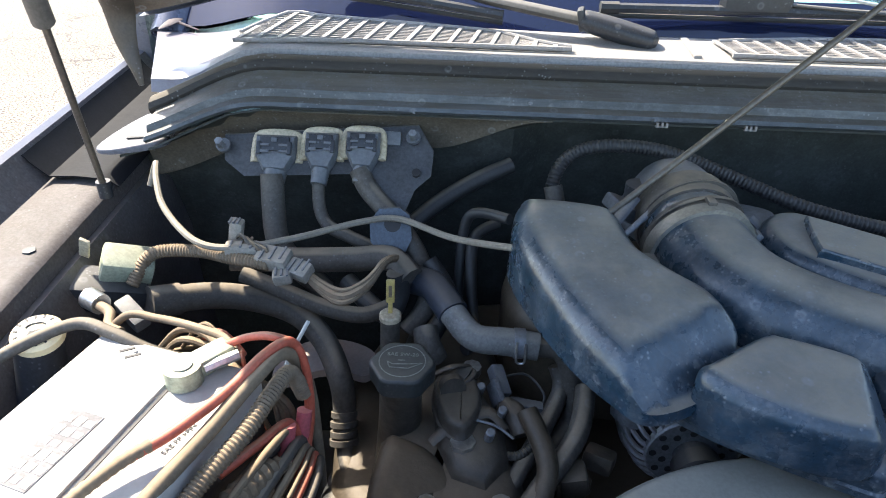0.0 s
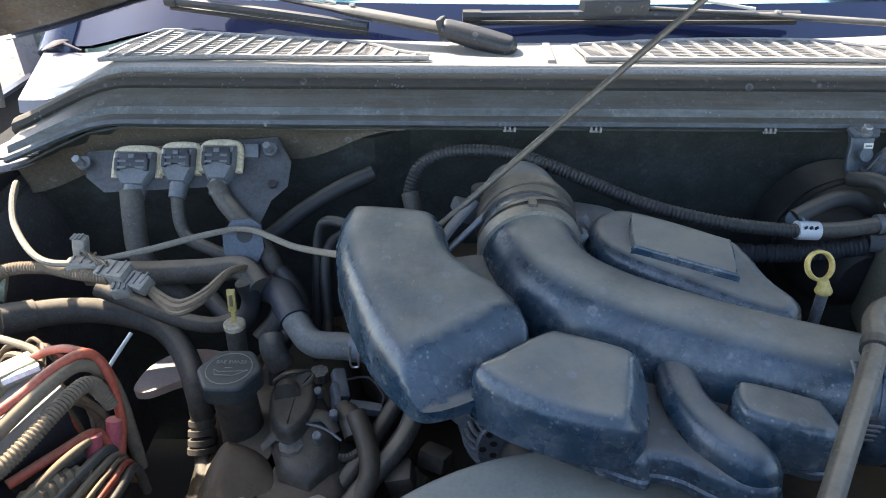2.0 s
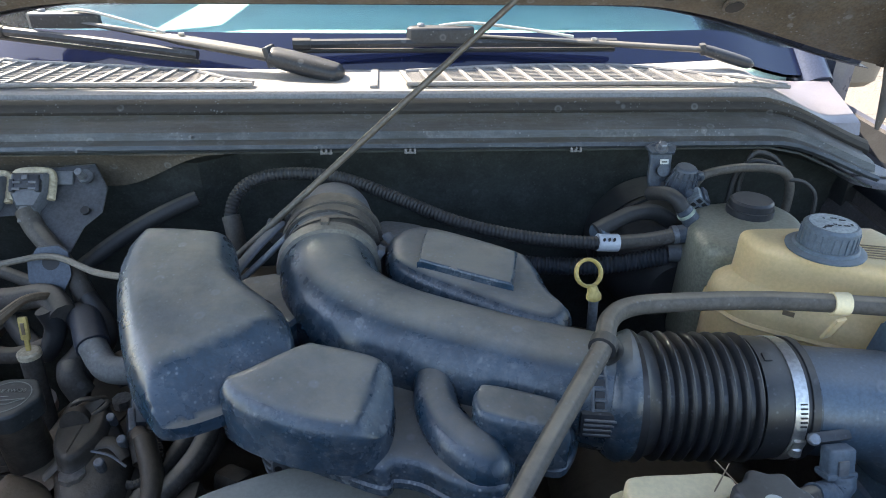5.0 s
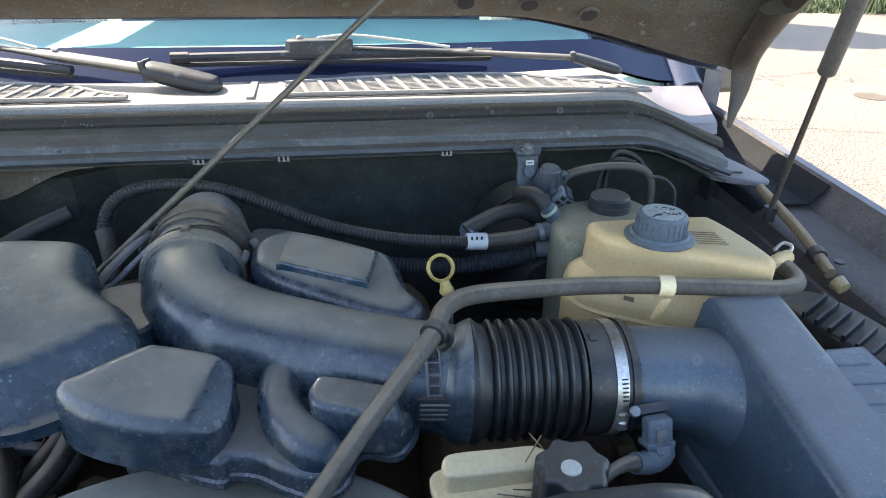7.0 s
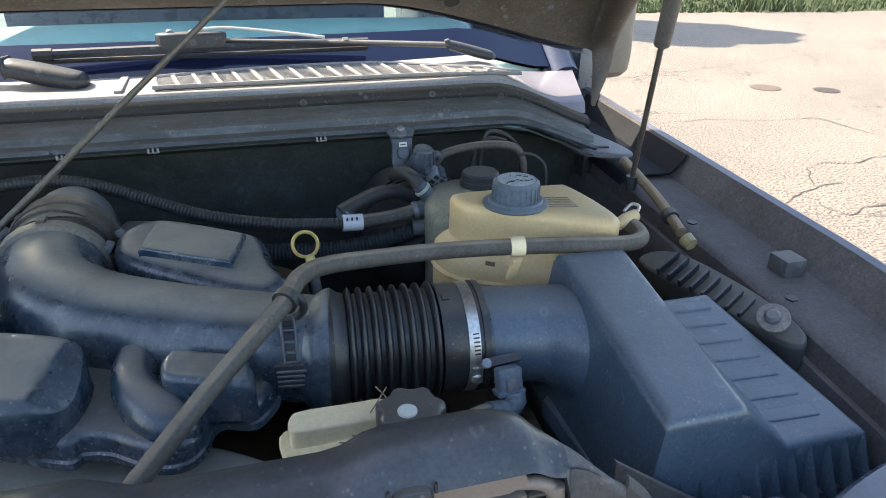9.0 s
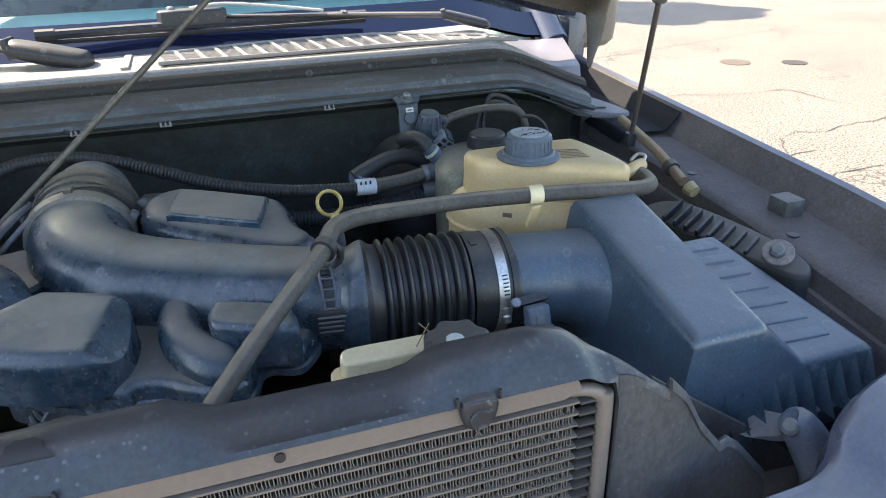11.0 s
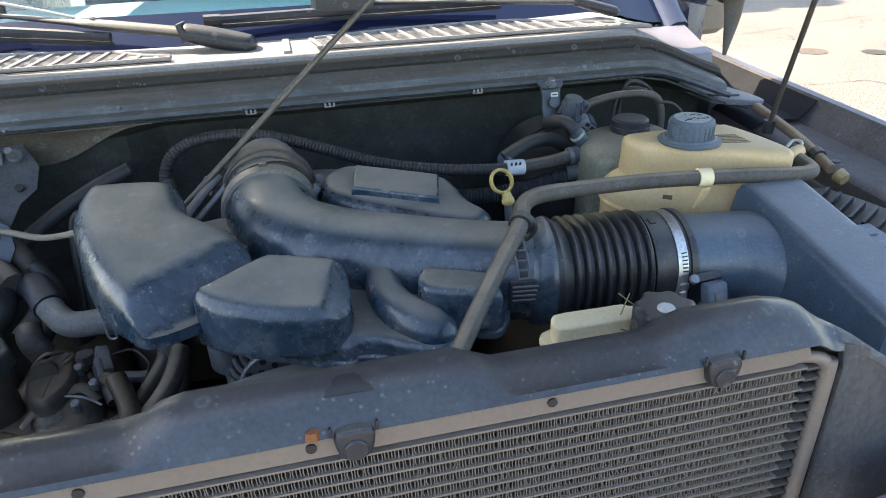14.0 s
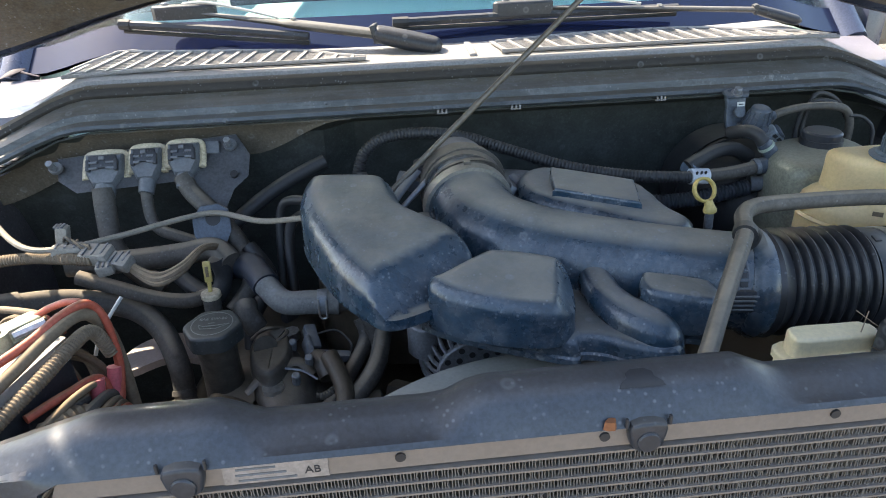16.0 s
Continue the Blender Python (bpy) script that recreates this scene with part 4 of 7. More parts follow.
    # clamps at the throttle end
    for y0, y1, rr, mt in ((0.494, 0.516, 0.0632, surface("dusty_clamp", (0.22, 0.21, 0.19), 0.5, metal=0.3, dust=0.4, seed=72)), (0.530, 0.540, 0.0628, RUBBER_DUSTY), (0.558, 0.572, 0.0645, RUBBER_DUSTY)):
        part("clamp", sweep([(-0.038, y0, 1.159 + 0.1 * (y0 - 0.494)), (-0.039, (y0 + y1) / 2, 1.160 + 0.1 * (y0 - 0.494)), (-0.040, y1, 1.162 + 0.1 * (y0 - 0.494))], [rr, rr + 0.0008, rr], seg=40, n=2), mt, t, "dusty worm clamp round the rubber cuff")
    part("clamp_groove", sweep([(-0.039, 0.516, 1.161), (-0.040, 0.531, 1.163)], 0.0598, seg=32, n=1), RUBBER, t)
    part("clamp_screw", box((-0.040, 0.505, 1.2245), (0.010, 0.016, 0.006), 0.002), RUBBER_DUSTY, t)
    part("clamp_lug", box((0.021, 0.508, 1.176), (0.010, 0.016, 0.022), 0.003, (0, 30, 0)), ALTERN, t)
    part("cuff", sweep([(-0.040, 0.54, 1.165), (-0.040, 0.585, 1.168)], 0.0605, seg=32, n=2), RUBBER_DUSTY, t, "rubber cuff")
    part("side_bar", sweep([(0.030, 0.545, 1.185), (0.052, 0.52, 1.165), (0.075, 0.50, 1.140)], 0.007, squash=0.5), GREY, t, "pale flat bar")
    part("side_bar", sweep([(-0.165, 0.50, 1.145), (-0.135, 0.54, 1.170), (-0.105, 0.575, 1.190)], 0.008, squash=0.5), GREY, t, "pale flat bar")
    # end with its clips before the bellows
    part("end_flange", sweep([(0.250, 0.2905, 1.1345), (0.262, 0.2872, 1.134), (0.275, 0.2845, 1.1335)], [0.0585, 0.0650, 0.0590], seg=40, n=2), BLACK, t, "dusty raised flange")
    def on_tube(z, lift=0.0):
        return 0.2985 - math.sqrt(max(0.0, (0.0578 + lift) ** 2 - (z - 1.136) ** 2))
    part("catch", box((0.226, 0.2385, 1.142), (0.034, 0.008, 0.026), 0.003, (-6, 0, -8)), BLACK_MATT, t, "slotted black latch")
    for k in range(4):
        part("latch_bar", box((0.226, 0.2340, 1.1335 + 0.0055 * k), (0.029, 0.0025, 0.0020), 0.0006, (-6, 0, -8)), GREY, t)
    for k in range(4):
        z = 1.1600 + 0.0085 * k
        part("latch_slot", box((0.227, on_tube(z, 0.0022), z), (0.0085, 0.003, 0.0060), 0.0008, (-25 - 11 * k, 0, -8)), INK, t)
    for dx in (-0.0065, 0.0065):
        part("latch_rail", sweep([(0.227 + dx, on_tube(z, 0.002), z) for z in (1.150, 1.162, 1.174, 1.184, 1.190)], 0.0017, seg=6, n=3), GREY, t)
    for k in range(5):
        z = 1.1557 + 0.0085 * k
        part("latch_rung", box((0.227, on_tube(z, 0.0025), z), (0.013, 0.003, 0.0016), 0.0005, (-20 - 11 * k, 0, -8)), GREY, t)


def throttle():
    t = thing("throttle_assembly", (-0.04, 0.56, 1.05), "dusty cast throttle body behind the intake elbow", "throttle body")
    part("bore", sweep([(-0.040, 0.575, 1.168), (-0.04, 0.605, 1.170), (-0.042, 0.635, 1.165), (-0.045, 0.66, 1.12)], [0.050, 0.052, 0.050, 0.055], seg=28), GREY, t)
    part("actuator", slab([(0.02, 0.56), (0.075, 0.56), (0.085, 0.61), (0.02, 0.63)], dome(1.09, 1.165, 0.01)), ALTERN, t)
    part("lever", box((-0.105, 0.60, 1.16), (0.05, 0.05, 0.02), 0.006, (0, 25, 20)), GREY, t)
    part("sensor", disc((-0.09, 0.615, 1.14), 0.018, 0.05), BLACK_MATT, t)
    part("manifold", slab([(-0.22, 0.45), (0.20, 0.45), (0.22, 0.62), (-0.20, 0.66)], dome(0.95, 1.085, 0.03)), ENGINE, t, "grimy intake manifold")


def bellows():
    b = thing("intake_bellows", (0.33, 0.287, 1.07), "black ribbed rubber intake hose", "hose")
    bm = None
    prof = [(0.256, 0.0585), (0.262, 0.0600), (0.268, 0.0630), (0.2705, 0.0645), (0.273, 0.0630), (0.278, 0.0590), (0.284, 0.0575)]
    for i in range(8):
        x = 0.2885 + 0.01185 * i + 0.00006 * i * i
        prof += [(x - 0.0042, 0.0560), (x - 0.0028, 0.0588), (x - 0.0017, 0.0618), (x, 0.0630), (x + 0.0017, 0.0620), (x + 0.0028, 0.0590), (x + 0.0042, 0.0560)]
    prof += [(0.3785, 0.0565), (0.3795, 0.0600), (0.396, 0.0600), (0.3985, 0.0590), (0.421, 0.0585), (0.4215, 0.0605), (0.4285, 0.0605), (0.429, 0.056)]
    P = [(x, 0.287 - 0.05 * (x - 0.27), 1.134 - 0.02 * (x - 0.27)) for x, _ in prof]
    part("body", sweep(P, [r for _, r in prof], seg=48, n=1), BELLOWS, b)
    part("nub", box((0.388, 0.268, 1.1895), (0.008, 0.010, 0.005), 0.0015, (14, 0, 0)), BELLOWS, b)
    c = part("clamp", sweep([(0.4045, 0.2805, 1.1314), (0.4165, 0.280, 1.1311)], 0.0600, seg=40, n=1), STEEL, b, "shiny steel worm clamp")
    for k in range(6):
        a = radians(14 + 4.0 * k)
        part("thread_slot", box((0.4105, 0.280 - 0.0603 * math.cos(a), 1.1311 + 0.0603 * math.sin(a)), (0.006, 0.0012, 0.0014), 0, (-14 - 4 * k, 0, 0)), INK, c)
    part("screw_housing", box((0.4105, 0.2245, 1.1235), (0.0125, 0.011, 0.017), 0.003, (12, 0, 0)), STEEL, c)
    part("screw", disc((0.4105, 0.2225, 1.112), 0.0062, 0.009, axis=(0, 0.1, 1), bevel=0.0015, seg=12), STEEL, c, "steel worm screw")


def airbox():
    a = thing("air_filter_box", (0.63, 0.2, 0.98), "large scuffed blue-black plastic air filter housing with ribbed edge", "air filter box")
    # one moulded lid: a high ridge, a slope down from it and a lower shelf, with soft edges
    def lid_height(x, y):
        hi, lo = 1.157 + 0.2 * (y - 0.07), 1.101 + 0.09 * (y - 0.07)
        u = smooth01((x - 0.600) / 0.012) * 0.0
        z = hi + (lo - hi) * min(max((x - 0.609) / 0.060, 0.0), 1.0) - u
        d = min(x - 0.529, 0.760 + 0.06 * (0.07 - y) - x, (y - 0.068) * 1.2, 0.312 - y)
        r = 0.012
        return z - r + math.sqrt(max(0.0, r * r - (r - min(max(d, 0.0), r)) ** 2)) if d < r else z
    ys = [0.068, 0.0685, 0.070, 0.073, 0.077, 0.082] + [0.09 + 0.0137 * i for i in range(16)] + [0.304, 0.309, 0.312]
    us = [0.0, 0.002, 0.008, 0.02, 0.04, 0.055] + [0.08 + 0.84 * i / 40 for i in range(41)] + [0.945, 0.96, 0.98, 0.992, 0.998, 1.0]

    def lid_row(y):
        x1 = 0.760 + 0.06 * (0.07 - y)
        row = [(0.529 + u * (x1 - 0.529), y) for u in us]
        yb = y - 0.012 if y == ys[0] else (y + 0.006 if y == ys[-1] else y)
        return [(row[0][0] - 0.022, yb, 1.03)] + [(x, y, lid_height(x, y)) for x, y in row] + [(x1 + 0.010, yb, 1.03)]
    bm = strip(ys, lid_row)
    for y, dy in ((ys[0], -0.012), (ys[-1], 0.006)):
        row = lid_row(y)
        top = [bm.verts.new(q) for q in row[1:-1]]
        low = [bm.verts.new((q[0] - 0.022 + 0.032 * u, q[1] + dy, 1.03)) for q, u in zip(row[1:-1], us)]
        for j in range(len(top) - 1):
            bm.faces.new((top[j], top[j + 1], low[j + 1], low[j]))
    bmesh.ops.remove_doubles(bm, verts=bm.verts[:], dist=0.0002)
    lid = part("lid", bm, AIRBOX, a)
    for k in range(7):
        y = 0.105 + 0.030 * k
        part("rib", box((0.688, y, 1.1000 + 0.09 * (y - 0.07)), (0.078, 0.017, 0.0060), 0.0028, (5, 0, -3), seg=3), AIRBOX, lid)
    for k in range(11):
        x = 0.548 + 0.0202 * k
        v = bmesh.new()
        q = [v.verts.new(p) for p in ((x + 0.003, 0.0675, 1.098), (x + 0.001, 0.036, 1.046), (x + 0.015, 0.066, 1.046), (x - 0.002, 0.066, 1.046))]
        for f in ((0, 1, 2), (0, 3, 1), (0, 2, 3), (1, 3, 2)):
            v.faces.new([q[n] for n in f])
        part("fin", v, AIRBOX, lid)
    part("rim", slab([(0.60, 0.345), (0.755, 0.325), (0.795, 0.056), (0.515, 0.042), (0.50, 0.25)], dome(1.026, 1.047, 0.004, 3), n=1, smooth=False), AIRBOX, a)
    part("tray", slab([(0.61, 0.33), (0.745, 0.31), (0.785, 0.066), (0.53, 0.056), (0.52, 0.25)], [(0.02, 0.75), (0, 1.027)], n=1, smooth=False), BLACK_MATT, a)
    part("inlet_tube", sweep([(0.42, 0.279, 1.131), (0.465, 0.272, 1.130), (0.498, 0.268, 1.128), (0.520, 0.262, 1.125), (0.545, 0.255, 1.115), (0.57, 0.25, 1.10)], [0.053, 0.0532, 0.0545, 0.058, 0.067, 0.078], seg=36), AIRBOX, a)
    part("tube_ring", sweep([(0.424, 0.279, 1.131), (0.430, 0.279, 1.131)], 0.0575, seg=32, n=1), BLACK, a)
    s = part("flow_sensor", box((0.436, 0.219, 1.136), (0.040, 0.010, 0.007), 0.002, (40, 0, 6)), BLACK_MATT, a, "grey sensor with a wiring plug")
    part("screw", disc((0.4165, 0.214, 1.138), 0.0055, 0.005, axis=(0, -0.7, 0.7), bevel=0.001, seg=12), ALTERN, s)
    pl = part("plug", box((0.437, 0.202, 1.124), (0.026, 0.016, 0.026), 0.004, (-18, 0, 4), seg=3), BLUEGREY, s, "blue-grey plug")
    part("plug_lip", box((0.437, 0.1985, 1.112), (0.030, 0.019, 0.006), 0.002, (-18, 0, 4)), BLUEGREY, pl)
    part("plug_catch", box((0.437, 0.1925, 1.123), (0.010, 0.003, 0.014), 0.001, (-18, 0, 4)), GREY, pl)
    part("boot", sweep([(0.440, 0.197, 1.112), (0.440, 0.193, 1.103), (0.433, 0.190, 1.098), (0.422, 0.187, 1.098), (0.410, 0.184, 1.102)], [0.0125, 0.0135, 0.0125, 0.0115, 0.0105], seg=14, rib=0.0008, pitch=0.006), BLUEGREY, s, "taped elbow")
    part("lead", sweep([(0.412, 0.184, 1.101), (0.402, 0.180, 1.107), (0.385, 0.172, 1.110), (0.36, 0.155, 1.112), (0.33, 0.14, 1.11)], [0.0085, 0.0075, 0.006, 0.005, 0.005], seg=10), RUBBER_DUSTY, s)


# ---- engine bay: tanks ----
def coolant_tank():
    t = thing("coolant_tank", (0.54, 0.4, 1.0), "cream translucent plastic coolant tank with a grey screw cap", "coolant tank")
    out = [(0.444, 0.452), (0.447, 0.430), (0.462, 0.408), (0.53, 0.367), (0.600, 0.328), (0.616, 0.329), (0.624, 0.345), (0.620, 0.40), (0.609, 0.450), (0.594, 0.461), (0.50, 0.464), (0.454, 0.463)]
    part("body", slab(out, [(0.0, 1.00), (-0.022, 1.05), (-0.022, 1.150), (-0.019, 1.163), (-0.010, 1.172), (-0.001, 1.178), (0.0, 1.200)], n=5), CREAM, t)
    part("shoulder", pillow(out, 1.198, 1.229, 0.012, n=5, step=0.012), CREAM, t)
    part("seam", slab(out, [(-0.0225, 1.134), (-0.0255, 1.137), (-0.0225, 1.140)], n=5), CREAM, t)
    c = part("cap", disc((0.515, 0.405, 1.234), 0.0285, 0.026, bevel=0.003, seg=36), BLUEGREY, t, "blue-grey ribbed screw cap")
    for k in range(26):
        a = 2 * math.pi * k / 26
        part("grip", box((0.515 + 0.0288 * math.cos(a), 0.405 + 0.0288 * math.sin(a), 1.2445), (0.0018, 0.0028, 0.018), 0.0006, (0, 0, math.degrees(a))), BLUEGREY, c)
    part("neck", disc((0.515, 0.405, 1.226), 0.034, 0.010, bevel=0.002, seg=36), BLUEGREY, t)
    part("flange", sweep([(0.515, 0.405, 1.2285), (0.515, 0.405, 1.2305), (0.515, 0.405, 1.2325)], [0.0405, 0.0410, 0.036], seg=36, n=1), BLUEGREY, t)
    d = part("print_disc", disc((0.515, 0.405, 1.2597), 0.0235, 0.0008, seg=32), surface("worn_pale_print", (0.34, 0.38, 0.40), 0.6, vary=0.35, scale=70, seed=67), c, "worn pale printed disc")
    rng = random.Random(31)
    for k in range(11):
        part("print_bar", box((0.498 + 0.0034 * k, 0.405 + rng.uniform(-0.012, 0.012), 1.2607), (rng.uniform(0.0025, 0.007), rng.uniform(0.0012, 0.003), 0.0006), 0, (0, 0, -14 + rng.choice((0, 90)))), INK, d)
    for k in range(6):
        part("moulded_mark", box((0.568, 0.378 + 0.0062 * k, 1.2294), (0.036, 0.0016, 0.0008), 0, (0, 0, -14)), TAN_LOOM, t)
    part("level_print", box((0.474, 0.374, 1.165), (0.012, 0.001, 0.006), 0, (0, 0, -36)), TAN_LOOM, t, "small dark unreadable print")
    part("spout", sweep([(0.64, 0.37, 1.20), (0.652, 0.372, 1.206), (0.668, 0.376, 1.208)], 0.008), CREAM, t)


def master_cylinder():
    m = thing("brake_fluid_reservoir", (0.52, 0.58, 1.0), "grimy translucent brake fluid reservoir with a black cap", "reservoir")
    part("body", slab([(0.44, 0.50), (0.56, 0.50), (0.60, 0.58), (0.57, 0.64), (0.46, 0.62)], dome(1.0, 1.185, 0.02)), surface("smoky_plastic", (0.21, 0.215, 0.17), 0.4, dust=0.4, vary=0.35, seed=42), m)
    part("neck", disc((0.531, 0.592, 1.178), 0.031, 0.016), BLACK_MATT, m)
    part("cap", disc((0.531, 0.592, 1.192), 0.0285, 0.014, bevel=0.003), BLACK_MATT, m)
    b = thing("brake_booster", (0.40, 0.68, 1.0), "round black brake booster against the firewall", "brake booster")
    part("shell", sweep([(0.455, 0.60, 1.060), (0.455, 0.64, 1.064), (0.455, 0.69, 1.068), (0.455, 0.70, 1.069), (0.455, 0.705, 1.069), (0.455, 0.77, 1.075)], [0.04, 0.085, 0.098, 0.098, 0.104, 0.098], seg=40, n=2), RUBBER, b)
    part("crimp", sweep([(0.455, 0.688, 1.068), (0.455, 0.694, 1.068)], 0.1025, seg=40, n=1), RUBBER, b)
    part("valve", sweep([(0.330, 0.598, 1.158), (0.318, 0.590, 1.158)], 0.0125, n=2), BLUEGREY, b)
    for k, (pts, r) in enumerate((([(0.470, 0.655, 1.165), (0.479, 0.660, 1.200), (0.497, 0.66, 1.217), (0.552, 0.662, 1.224), (0.608, 0.664, 1.217), (0.628, 0.665, 1.190), (0.63, 0.665, 1.14)], 0.0078),
                               ([(0.560, 0.68, 1.14), (0.562, 0.69, 1.185), (0.566, 0.69, 1.215), (0.574, 0.69, 1.235), (0.592, 0.69, 1.235), (0.615, 0.69, 1.222), (0.64, 0.69, 1.19)], 0.0058),
                               ([(0.545, 0.68, 1.15), (0.548, 0.684, 1.19), (0.556, 0.684, 1.214), (0.575, 0.68, 1.228), (0.60, 0.67, 1.224)], 0.0055),
                               ([(0.620, 0.66, 1.205), (0.645, 0.66, 1.200), (0.663, 0.655, 1.182), (0.665, 0.65, 1.15), (0.66, 0.64, 1.10)], 0.0045))):
        l = thing("brake_line", pts[0], "dusty curved brake hose", "pipe", "brake lines")
        part("pipe", sweep(pts, (0.85 if k == 0 else 0.72) * r, seg=10), RUBBER if k != 0 else RUBBER_DUSTY, l)


def valve_unit():
    v = thing("vacuum_valve", (0.43, 0.67, 1.2), "blue-grey solenoid valve with a plug, bolted below the cowl", "valve")
    bm = slab([(-0.012, 0.056), (0.012, 0.056), (0.017, 0.044), (0.016, 0.020), (0.018, 0.004), (0.010, -0.012), (-0.012, -0.010), (-0.017, 0.006), (-0.015, 0.030), (-0.017, 0.044)], dome(0, 0.007, 0.002, 3), n=4)
    bm.transform(pose(0.428, 0.672, 1.199, 72, 0, 0))
    part("bracket", bm, SLATE, v)
    bm = slab([(-0.022, 0.006), (-0.014, 0.012), (0.014, 0.012), (0.024, 0.006), (0.017, -0.008), (-0.016, -0.008)], dome(0, 0.004, 0.0015, 3), n=1)
    bm.transform(pose(0.427, 0.678, 1.245, 24, 0, 0))
    part("foot", bm, SLATE, v, "flat mounting foot")
    part("bolt", disc((0.426, 0.675, 1.250), 0.0065, 0.010, seg=6, axis=(0, -0.4, 0.9), bevel=0.0015), ALTERN, v)
    part("washer", disc((0.426, 0.676, 1.248), 0.0095, 0.003, axis=(0, -0.4, 0.9)), ALTERN, v)
    part("boss", sweep([(0.426, 0.660, 1.222), (0.426, 0.655, 1.224)], 0.009, seg=18, n=1), SLATE, v)
    lean = Vector((0.004, -0.010, 0.045))
    foot = Vector((0.452, 0.655, 1.188))
    part("base", sweep([foot, foot + lean * 0.20, foot + lean * 0.24], [0.0265, 0.0265, 0.020], seg=24, n=1), SLATE, v)
    part("solenoid", sweep([foot + lean * k for k in (0.15, 0.40, 0.85, 0.98, 1.04)], [0.0190, 0.0195, 0.0160, 0.0130, 0.004], seg=20, n=3), SLATE, v, "rounded blue-grey solenoid")
    for k in range(12):
        q = 2 * math.pi * k / 12
        o = Vector((math.cos(q), math.sin(q), 0))
        part("rib", sweep([foot + lean * 0.22 + o * 0.0225, foot + lean * 0.5 + o * 0.0195, foot + lean * 0.86 + o * 0.0165], 0.0018, seg=6, n=2), SLATE, v)
    for k in (0.45, 0.66):
        part("band", sweep([foot + lean * k, foot + lean * (k + 0.05)], 0.0208 - 0.004 * k, seg=22, n=1), SLATE, v)
    m = pose(0.471, 0.628, 1.190, 28, 38, 12)

    def at(bm):
        bm.transform(m)
        return bm
    pl = part("plug", at(box((0, 0, 0), (0.026, 0.022, 0.022), 0.003)), surface("pale_blue_plug", (0.20, 0.235, 0.265), 0.5, dust=0.3, vary=0.35, scale=60, seed=68), v, "pale blue-grey plug")
    for dx in (-0.006, 0.006):
        for dz in (-0.005, 0.005):
            part("socket", at(box((dx, -0.011, dz), (0.008, 0.002, 0.006), 0.0008)), INK, pl)
    part("latch", at(box((0, -0.001, 0.013), (0.012, 0.024, 0.004), 0.001)), SLATE, pl)
    part("neck", sweep([(0.458, 0.640, 1.196), (0.470, 0.630, 1.191)], 0.011, seg=12, n=1), SLATE, v)
    part("lead", sweep([(0.478, 0.624, 1.180), (0.486, 0.618, 1.170), (0.494, 0.620, 1.158), (0.50, 0.63, 1.13)], [0.007, 0.006, 0.006, 0.006]), RUBBER_DUSTY, v)
    part("label", box((0.426, 0.6575, 1.236), (0.012, 0.001, 0.007), 0, (-18, 0, 0)), PRINT_PALE, v)
    part("print_bar", box((0.426, 0.6568, 1.236), (0.008, 0.001, 0.0018), 0, (-18, 0, 0)), INK, v)
    part("side_nozzle", sweep([(0.470, 0.650, 1.214), (0.478, 0.650, 1.219), (0.482, 0.652, 1.212)], 0.0055, seg=10), SLATE, v)


def surge_tank():
    t = thing("fluid_tank", (0.26, 0.15, 1.0), "cream white plastic tank with a moulded seam behind the radiator", "tank")
    part("lid", pillow([(0.219, 0.137), (0.221, 0.152), (0.232, 0.158), (0.270, 0.160), (0.306, 0.160), (0.306, 0.138), (0.270, 0.134), (0.229, 0.132)], 1.143, 1.1635, 0.004, n=4, slope=(-0.05, 0), pivot=(0.25, 0.14), step=0.006), WHITE, t)
    part("seam", slab([(0.212, 0.130), (0.214, 0.158), (0.262, 0.166), (0.310, 0.166), (0.310, 0.128), (0.262, 0.124), (0.220, 0.123)], dome(1.136, 1.1445, 0.003, 3), n=4), WHITE, t)
    part("tub", slab([(0.213, 0.131), (0.216, 0.157), (0.262, 0.165), (0.309, 0.165), (0.309, 0.129), (0.262, 0.125), (0.221, 0.124)], [(0.004, 1.02), (0.001, 1.137)], n=4), WHITE, t)
    part("oil_stain", box((0.278, 0.1262, 1.132), (0.05, 0.002, 0.014), 0.0008, (0, 4, 3)), RUBBER, t, "dark oil stain under the seam")
    p = thing("dry_grass_stems", (0.27, 0.12, 1.17), "a few dry grass stems caught on the tank", "debris")
    rng = random.Random(5)
    for _ in range(9):
        x, y = rng.uniform(0.25, 0.31), rng.uniform(0.11, 0.15)
        part("stem", tube((x, y, 1.163), (x + rng.uniform(-0.03, 0.03), y + rng.uniform(-0.02, 0.02), 1.164 + rng.uniform(0.002, 0.012)), 0.0006, seg=5), TAN_LOOM, p)


# ---- front: radiator and its support ----
def support_height(x):
    """Crest of the plastic radiator cover: raised stretches, then the wing's falling, torn edge."""
    z = 1.2230
    for a, b in ((-0.46, -0.262), (-0.110, 0.110), (0.262, 0.50)):
        z += 0.0135 * smooth01((x - a) / 0.035 + 0.5) * smooth01((b - x) / 0.035 + 0.5)
    edge = np.interp(x, (0.340, 0.365, 0.378, 0.391, 0.412, 0.433, 0.4425, 0.4435, 0.452, 0.460, 0.486, 0.513, 0.522, 0.534, 0.576, 0.582), (1.2375, 1.2325, 1.228, 1.217, 1.208, 1.194, 1.188, 1.197, 1.188, 1.179, 1.137, 1.103, 1.106, 1.096, 1.046, 1.024))
    return min(z - 0.3 * max(0.0, -0.36 - x), float(edge))


